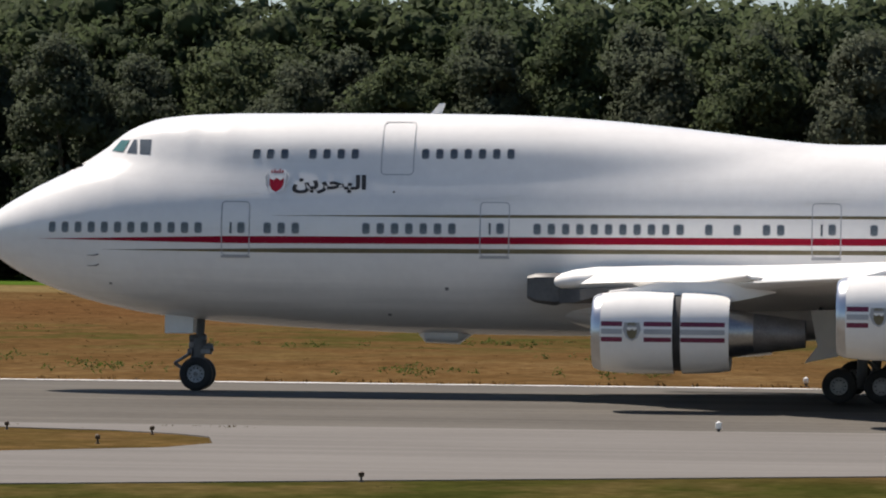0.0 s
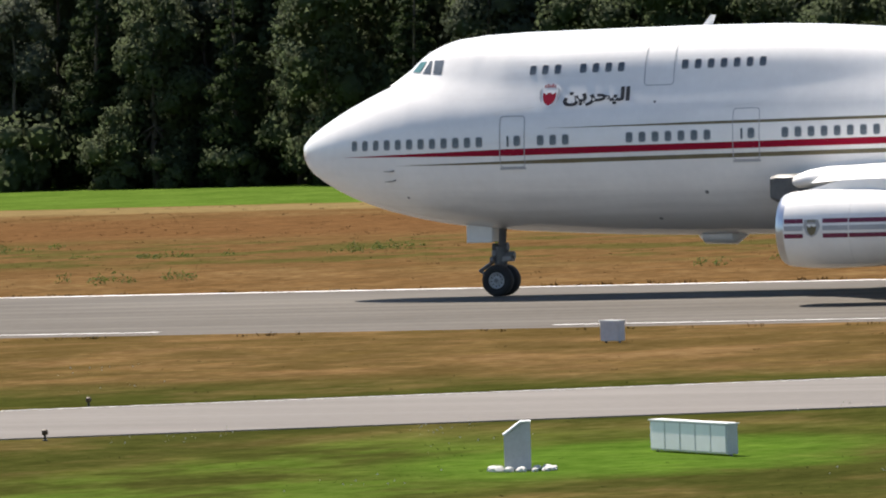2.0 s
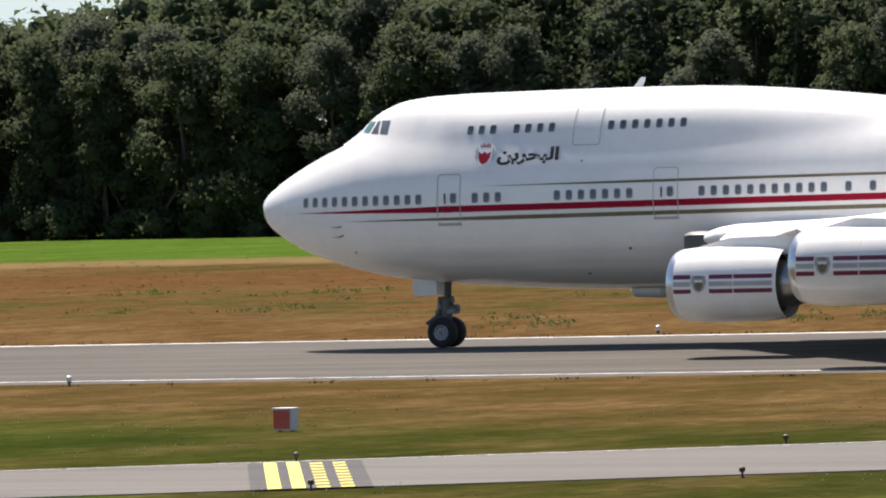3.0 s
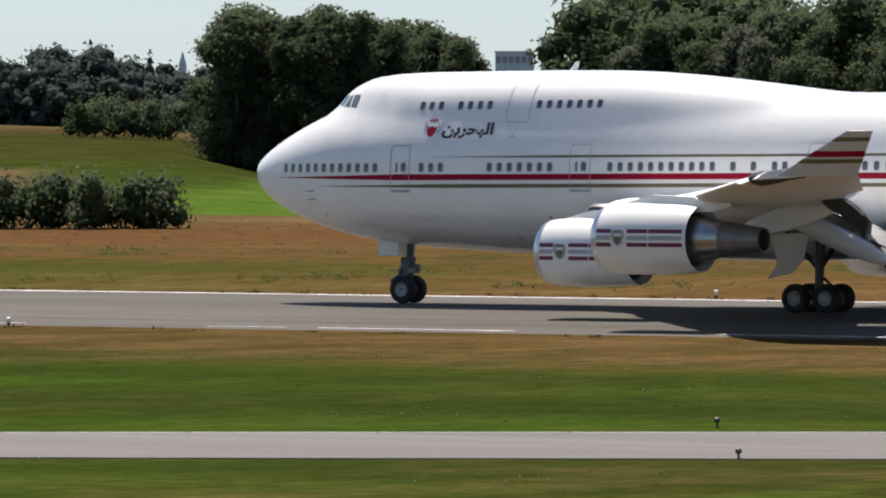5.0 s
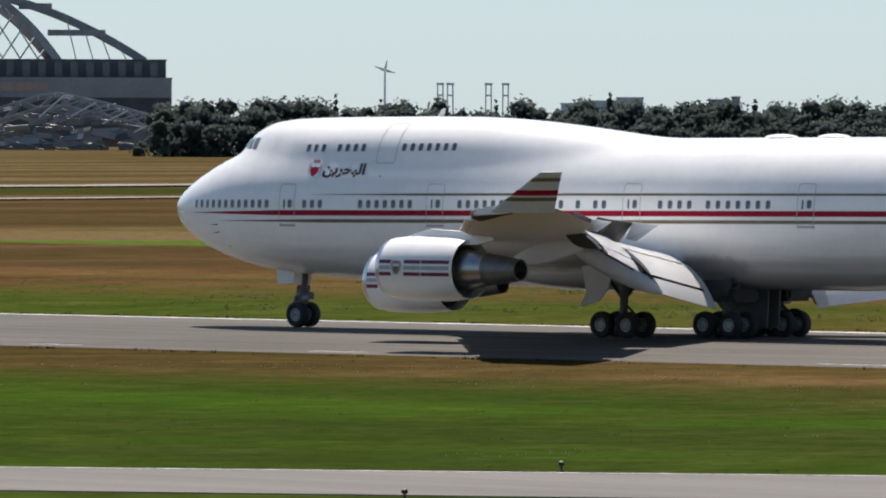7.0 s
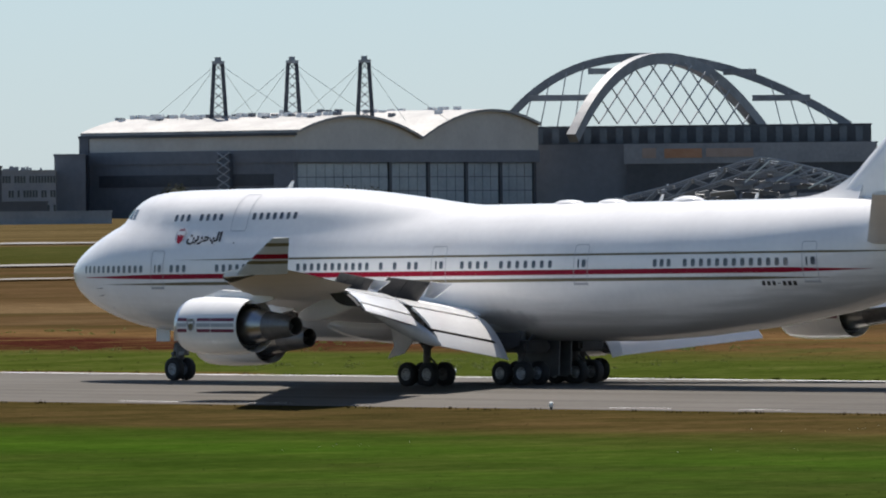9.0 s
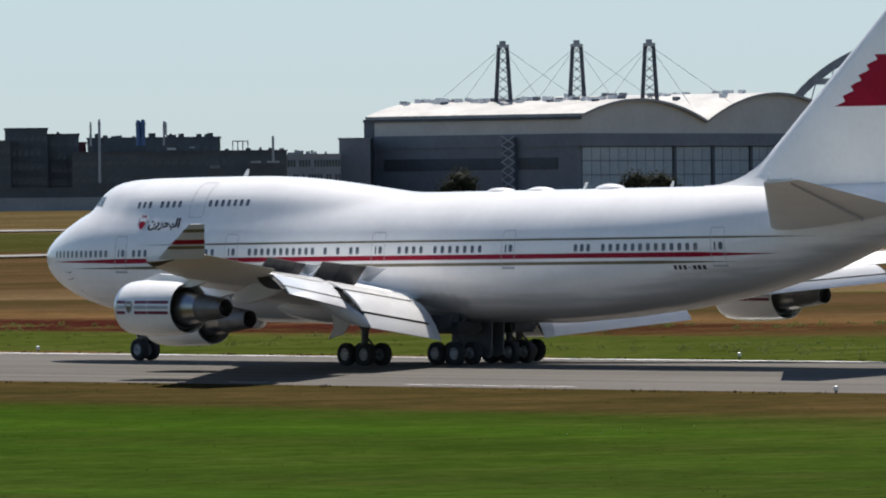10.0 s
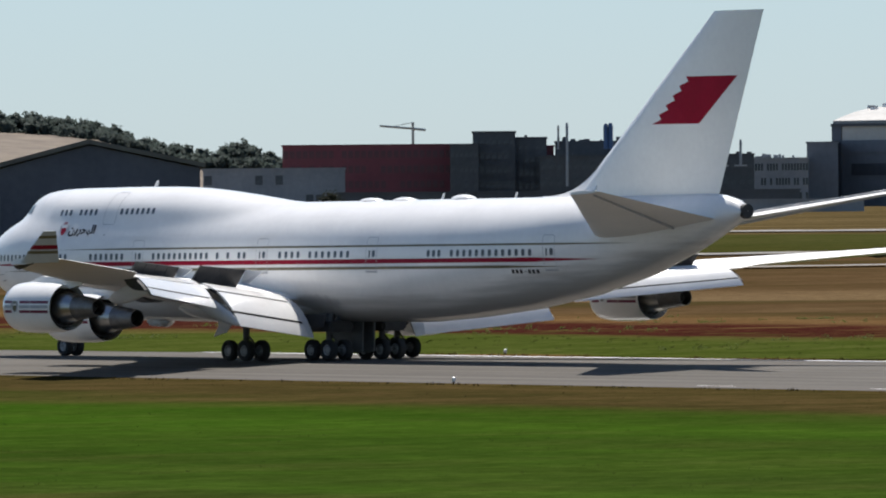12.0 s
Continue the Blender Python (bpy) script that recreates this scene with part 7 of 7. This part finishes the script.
def build_city():
    r = 2600
    house("office_building", "long dark red office block with rows of windows", 51.84, 50.65, r, 0.462, M_BRICKRED, 40, 4, 26, skip=0.2, pane=M_REDPANE)
    house("office_building", "dark glazed office block with small windows", 50.66, 50.46, r - 20, 0.462, M_DARKCLAD, 40, 4, 6, skip=0.2, pane=M_SMOKEPANE)
    house("office_building", "dark stepped office tower", 50.50, 50.20, r - 10, 0.548, M_DARKCLAD, 40, 5, 7, skip=0.2, pane=M_SMOKEPANE)
    house("office_building", "dark stepped office block", 50.22, 49.98, r - 5, 0.505, M_DARKCLAD, 40, 5, 6, skip=0.2, pane=M_SMOKEPANE)
    house("office_building", "small red block among dark offices", 50.0, 49.93, r + 12, 0.445, M_BRICKRED, 20)
    house("office_building", "long dark office block with a flat roof", 50.03, 48.52, r - 30, 0.376, M_DARKCLAD, 40, 3, 26, skip=0.15, pane=M_SMOKEPANE)
    house("office_building", "dark grey office block with rooftop plant", 49.92, 48.985, r + 10, 0.474, M_DARKCLAD, 40, 4, 14, skip=0.2, pane=M_SMOKEPANE)
    house("office_building", "grey distant block with small windows", 48.56, 48.14, r + 200, 0.345, M_PALEWALL, 30, 3, 20, skip=0.2)
    house("low_building", "long low pale airport building", 52.40, 51.40, r - 150, 0.30, M_PALEWALL, 40, 2, 14, skip=0.75, pane=M_SMOKEPANE)
    house("low_building", "low dark shed row before the offices", 51.45, 48.2, r - 260, 0.125, M_DARKCLAD, 30)
    house("boundary_wall", "long low pale wall before the buildings", 55.0, 47.75, r - 330, 0.055, M_PALEWALL, 1.0, category="wall")
    for az, e0, e1, w, mtl in ((49.562, 0.46, 0.594, 0.75, M_BLUE), (49.529, 0.46, 0.598, 0.75, M_BLUE), (49.897, 0.46, 0.585, 0.32, M_STEELGREY), (49.836, 0.20, 0.602, 0.42, M_STEELGREY), (48.615, 0.34, 0.475, 0.4, M_STEELGREY), (49.382, 0.46, 0.585, 0.3, M_STEELGREY), (49.372, 0.53, 0.58, 0.5, M_STEELGREY)):
        ob = thing("roof_tank" if mtl is M_BLUE else "pole", "blue tank on a dark office roof" if mtl is M_BLUE else "thin grey antenna pole among the airport buildings", "tank" if mtl is M_BLUE else "pole", site(az, r - 40))
        bm = bmesh.new()
        z0, z1 = height(e0, r - 40), height(e1, r - 40)
        lathe(bm, [(z0 - 2, w), (z1 - 1, w), (z1, w * 0.7)], "z", 14, caps=True)
        part("shaft", bm, mtl, ob)
        bm = bmesh.new()
        lathe(bm, [(z1 - 1.6, w * 1.15), (z1 - 1.2, w * 1.15)], "z", 14, caps=True)
        part("collar", bm, mtl, ob)
    # plant rooms, a railed lift head and small ducts on the dark roofs
    rg = random.Random(17)
    m = thing("lift_head", "open railed lift head on a dark office roof", "roof plant", site(48.845, r - 20))
    zb, zt = height(0.37, r - 20), height(0.436, r - 20)
    for x in (-2.4, -0.8, 0.8, 2.4):
        part("post", bmesh_box((x - 0.16, -0.3, zb - 1), (x + 0.16, 0.3, zt)), M_DARKCLAD, m, smooth=False)
    part("rail", bmesh_box((-2.6, -0.35, zt), (2.6, 0.35, zt + 0.3)), M_DARKCLAD, m, smooth=False)
    for az, el, w, tall in [(rg.uniform(49.0, 49.9), 0.472, rg.uniform(0.3, 1.1), rg.uniform(0.5, 1.4)) for _ in range(16)] + [(rg.uniform(48.55, 48.98), 0.374, rg.uniform(0.3, 0.9), rg.uniform(0.4, 1.0)) for _ in range(7)] + [(rg.uniform(48.2, 48.5), 0.345, rg.uniform(0.3, 1.0), rg.uniform(0.5, 1.6)) for _ in range(9)] + [(rg.uniform(50.1, 50.45), 0.50, rg.uniform(0.4, 1.2), 0.8) for _ in range(4)]:
        d = r + 30 if az > 48.5 else r + 210
        z = height(el, d)
        tagged(part("roof_duct", bmesh_box((-w, -0.8, z - 3), (w, 0.8, z + tall)), M_DARKCLAD if az > 48.5 else M_PALEWALL, None, smooth=False, place=site(az, d)), "small dark duct on an office roof", "roof duct", "ducts on the office roofs")
    # a strip of pale blinds and a loading bay on the long block
    for az0, az1, e0, e1, mtl in ((49.36, 49.30, 0.382, 0.396, M_CREAM), (49.20, 49.165, 0.392, 0.404, M_STEELGREY), (48.77, 48.70, 0.285, 0.298, M_STEELGREY), (48.66, 48.57, 0.285, 0.298, M_STEELGREY), (49.06, 48.99, 0.25, 0.27, M_SLATE)):
        d = r - 36 if e0 < 0.37 else r + 4
        m = (az0 + az1) / 2
        tagged(part("wall_panel", bmesh_box((across(m, az0, d), -0.6, height(e0, d)), (across(m, az1, d), 0.4, height(e1, d))), mtl, None, smooth=False, place=site(m, d)), "pale panel on a dark office front", "wall panel", "panels on the office front")
    # tower crane
    ob = thing("tower_crane", "pale tower crane behind the red offices", "crane", site(50.92, 3300))
    z0, z1 = 6, height(0.57, 3300)
    for nm, a, b, t in (("tower", (0, 0, z0), (0, 0, height(0.615, 3300)), 0.55), ("jib", (-13.5, 0, z1 + 1.2), (0, 0, z1), 0.5), ("counter_jib", (0, 0, z1), (5.2, 0, z1 - 0.6), 0.6), ("tie", (-8, 0, z1 + 1), (0, 0, height(0.613, 3300)), 0.14)):
        bm = bmesh.new()
        bar(bm, a, b, t)
        part(nm, bm, M_CREAM, ob)
    # dark gabled hall under the wooded bank
    ob = thing("gabled_hall", "dark gabled hall with a shallow brown roof", "hall", site(53.2, 1500))
    w0, w1 = across(53.2, 55.4, 1500), across(53.2, 52.42, 1500)
    zp, zl, zr = height(0.472, 1500), height(-0.09, 1500), height(0.305, 1500)
    bm = bmesh.new()
    out = [(w0, 0), (w1, 0), (w1, zr), (0, zp), (w0, zl)]
    loft(bm, [[(x, y, z) for x, z in out] for y in (0, 50)])
    part("wall", bm, M_HALLWALL, ob, smooth=False)
    bm = bmesh.new()
    loft(bm, [[(w0, y, zl + 0.25), (0, y, zp + 0.25), (w1 + 1, y, zr + 0.1), (w1 + 1, y, zr + 0.9), (0, y, zp + 1.1), (w0, y, zl + 1.1)] for y in (-1, 51)])
    part("roof", bm, M_BROWNROOF, ob, smooth=False)
    for x in (-17.5, -9, 6):
        bm = bmesh.new()
        box(bm, (x, -0.3, 0), (x + 1.1, 0.05, 12))
        part("door_post", bm, M_SLATE, ob, smooth=False)
    # far harbour cranes, wind turbine and blocks beyond the woods
    for az, w in ((40.47, 1.7), (40.40, 1.7), (40.13, 1.7), (40.01, 1.7)):
        c = thing("harbour_crane", "distant pale harbour gantry crane", "crane", site(az, 4300), "harbour cranes")
        zt = height(0.45, 4300)
        for x in (-w, w):
            bm = bmesh.new()
            bar(bm, (x, 0, 6), (x * 0.8, 0, zt), 0.42)
            part("leg", bm, M_CRANE, c)
        bm = bmesh.new()
        bar(bm, (-w - 0.4, 0, zt), (w + 0.4, 0, zt), 0.7)
        bar(bm, (-w, 0, zt - 6), (w, 0, zt - 6), 0.5)
        part("boom", bm, M_CRANE, c)
    t = thing("wind_turbine", "white wind turbine on the horizon", "wind turbine", site(40.86, 4200))
    zh = height(0.545, 4200)
    bm = bmesh.new()
    tube(bm, (0, 0, 8), (0, 0, zh), 0.8, 0.45)
    part("tower", bm, M_BOXWHITE, t)
    for a in (78, 160, 345):
        bm = bmesh.new()
        c, s = math.cos(radians(a)), math.sin(radians(a))
        loft(bm, [[(c * d - s * q, -0.8 + e, zh + s * d + c * q) for q, e in ((-k, 0), (0, 0.2), (k, 0), (0, -0.2))] for d, k in ((0.2, 0.5), (1.5, 0.65), (5.6, 0.15))])
        part("blade", bm, M_BOXWHITE, t)
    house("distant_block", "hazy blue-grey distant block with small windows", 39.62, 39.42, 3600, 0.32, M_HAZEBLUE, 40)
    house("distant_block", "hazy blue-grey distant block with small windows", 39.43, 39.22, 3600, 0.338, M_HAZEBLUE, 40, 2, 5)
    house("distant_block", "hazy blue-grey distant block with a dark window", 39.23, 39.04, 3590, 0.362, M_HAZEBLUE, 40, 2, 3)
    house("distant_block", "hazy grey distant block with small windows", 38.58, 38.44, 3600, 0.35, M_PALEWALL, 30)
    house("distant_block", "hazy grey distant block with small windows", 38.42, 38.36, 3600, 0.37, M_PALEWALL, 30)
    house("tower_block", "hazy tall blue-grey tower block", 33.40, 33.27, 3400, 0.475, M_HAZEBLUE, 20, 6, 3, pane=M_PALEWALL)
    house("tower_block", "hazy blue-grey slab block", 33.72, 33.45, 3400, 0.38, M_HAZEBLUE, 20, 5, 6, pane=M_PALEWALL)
    s = thing("church_spire", "thin distant church spire", "spire", site(35.92, 3300))
    bm = bmesh.new()
    lathe(bm, [(3, 1.6), (height(0.29, 3300), 1.6), (height(0.385, 3300), 0.05)], "z", 8, caps=True)
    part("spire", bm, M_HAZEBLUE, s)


# haze put into the hall's dark cladding as a violet tone
M_HALLWALL = speckled("haze_violet_cladding", (0.078, 0.076, 0.095), (0.122, 0.118, 0.140), 0.07, 0.7)
M_BANK = speckled("dry_bank", (0.085, 0.062, 0.042), (0.165, 0.130, 0.092), 0.07, 0.95, grain=0.5)
M_BROWNROOF = speckled("brown_roof", (0.10, 0.085, 0.07), (0.17, 0.15, 0.125), 0.1, 0.8)
build_vault_hangar()
build_arch_hangar()
build_lattice_heap()
build_city()
# wooded brown bank behind the gabled hall
bm = bmesh.new()
rows = []
for i in range(30):
    az = 51.6 + 0.22 * i
    top = float(np.interp(az, (51.6, 51.85, 52.37, 52.52, 52.91, 53.2, 53.82, 58), (12, 19.5, 26, 28, 34, 37.5, 39.5, 44)))
    ring = []
    for r, k in ((2300, 0), (2450, 0.45), (2700, 1.0), (3000, 1.0)):
        p = bearing(az, r)
        ring.append((p.x, p.y, 4 + (top - 8) * k))
    rows.append(ring)
loft(bm, rows, closed=False)
tagged(part("bank", bm, M_BANK, None), "brown grassy bank below a ridge of trees", "bank", kind="structure")


def lane(name, near, wide, az0, az1, mtl, label):
    """A paved strip far out on the field, following the ground; near: its distance by bearing."""
    bm = bmesh.new()
    rings = []
    for i in range(61):
        az = az0 + (az1 - az0) * i / 60
        r0 = near[0] + (near[1] - near[0]) * (az - 41.5) / 6.7
        ring = []
        for r in (r0, r0 + wide * (1 + 0.12 * math.sin(az * 9))):
            p = bearing(az, r + 4 * math.sin(az * 1.7))
            ring.append((p.x, p.y, land(p.x, p.y) + 0.25))
        rings.append(ring)
    loft(bm, rings, closed=False)
    tagged(part(name, bm, mtl, None), label, "road", kind="structure")


lane("road_1", (1320, 1172), 26, 39.4, 55, M_CONCRETE, "pale concrete apron road across the far grass")
lane("road_2", (1140, 1004), 14, 40.5, 48.6, M_CONCRETE, "pale gravel track across the far grass")
lane("road_3", (1600, 1570), 36, 45.8, 57, M_CONCRETE, "thin pale track far out on the airfield")


def build_excavator():
    ex = thing("excavator", "rust-red tracked excavator on far dug ground", "excavator", site(41.12, 1450))
    ex.location.z, ex.scale = land(*bearing(41.12, 1450).xy), (0.74, 0.74, 0.74)
    z = 0.0
    for s in (-1, 1):
        bm = bmesh.new()
        box(bm, (-1.9, s * 1.2 - 0.3, z), (1.9, s * 1.2 + 0.3, z + 0.9))
        bmesh.ops.bevel(bm, geom=bm.edges[:], offset=0.25, segments=2, affect="EDGES")
        part("track", bm, M_DARK, ex)
    bm = bmesh.new()
    box(bm, (-2.2, -1.3, z + 0.95), (1.2, 1.3, z + 2.1))
    bmesh.ops.bevel(bm, geom=bm.edges[:], offset=0.12, segments=2, affect="EDGES")
    part("body", bm, M_RUST, ex)
    bm = bmesh.new()
    box(bm, (-0.2, -1.2, z + 2.1), (1.2, 0, z + 3.1))
    part("cab", bm, M_PANE, ex)
    for nm, a, b, t in (("boom", (1.0, 0.3, z + 1.8), (2.6, 0.3, z + 4.4), 0.35), ("arm", (2.5, 0.3, z + 4.5), (4.4, 0.3, z + 3.6), 0.28), ("bucket", (4.4, 0.3, z + 3.7), (4.3, 0.3, z + 0.9), 0.35)):
        bm = bmesh.new()
        bar(bm, a, b, t)
        part(nm, bm, M_RUST, ex)


M_RUST = speckled("rust_red_paint", (0.15, 0.06, 0.038), (0.24, 0.10, 0.06), 0.8, 0.6)
build_excavator()
# open shelter with pale posts in the far meadow
sh = thing("equipment_shelter", "dark equipment shelter with a grey roof panel and pale posts", "shelter", site(45.95, 745))
z = land(*bearing(45.95, 745).xy)
bm = bmesh.new()
box(bm, (-1.2, 0, z + 3.9), (5.5, 4, z + 4.9))
part("roof", bm, M_PALEWALL, sh, smooth=False)
for x in (-1.9, -0.2, 1.6, 3.4, 5.0):
    bm = bmesh.new()
    box(bm, (x, -0.1, z - 0.3), (x + 0.5, 0.5, z + 3.9))
    part("post", bm, M_PALEWALL if x > -1 else M_SLATE, sh, smooth=False)
bm = bmesh.new()
box(bm, (-2.4, 0.6, z - 0.3), (5.4, 3.6, z + 3.4))
part("cabinet", bm, M_DARKCLAD, sh, smooth=False)
# dark bushes before the hangars
M_DIM = leaf_material("dim_brown_leaves", (0.018, 0.021, 0.013), (0.028, 0.032, 0.019), (0.042, 0.045, 0.027))
dark_bush = make_shrub(61, 5.5, 3.4, 1900, 0.30, "dark bush before the hangar doors", "bushes before the hangars", M_DIM)
for az, r, s in ((46.07, 2300, 2.2), (45.90, 2290, 2.1), (47.30, 2320, 2.4), (51.5, 2200, 1.6)):
    p = bearing(az, r)
    plant(dark_bush, pose(p.x, p.y, land(p.x, p.y), 0, 0, az * 40), s)


# ---- what moves ----
def motions():
    walk(airplane, [(t, pose(x, LANE, 0.0)) for t, x in TAXI])
    for sleeve in SLEEVES:
        walk(sleeve, [(0.0, pose(0.27, 0, 0)), (0.5, pose(0.075, 0, 0)), (0.8, pose(0, 0, 0)), (12.0, pose(0, 0, 0))])
    # the wheels roll along
    times, noses = [t for t, _ in TAXI], [x for _, x in TAXI]
    for wheel, (x, y, z, radius) in WHEELS:
        rows, turn = [], 0.0
        for i in range(12 * FPS + 1):
            gone = float(np.interp((i - 1) / FPS, times, noses)) - float(np.interp(i / FPS, times, noses))
            turn += min(gone / radius, 1.5)
            rows.append((i / FPS, pose(x, y, z) @ Matrix.Rotation(-turn, 4, "Y")))
        walk(wheel, rows)


motions()
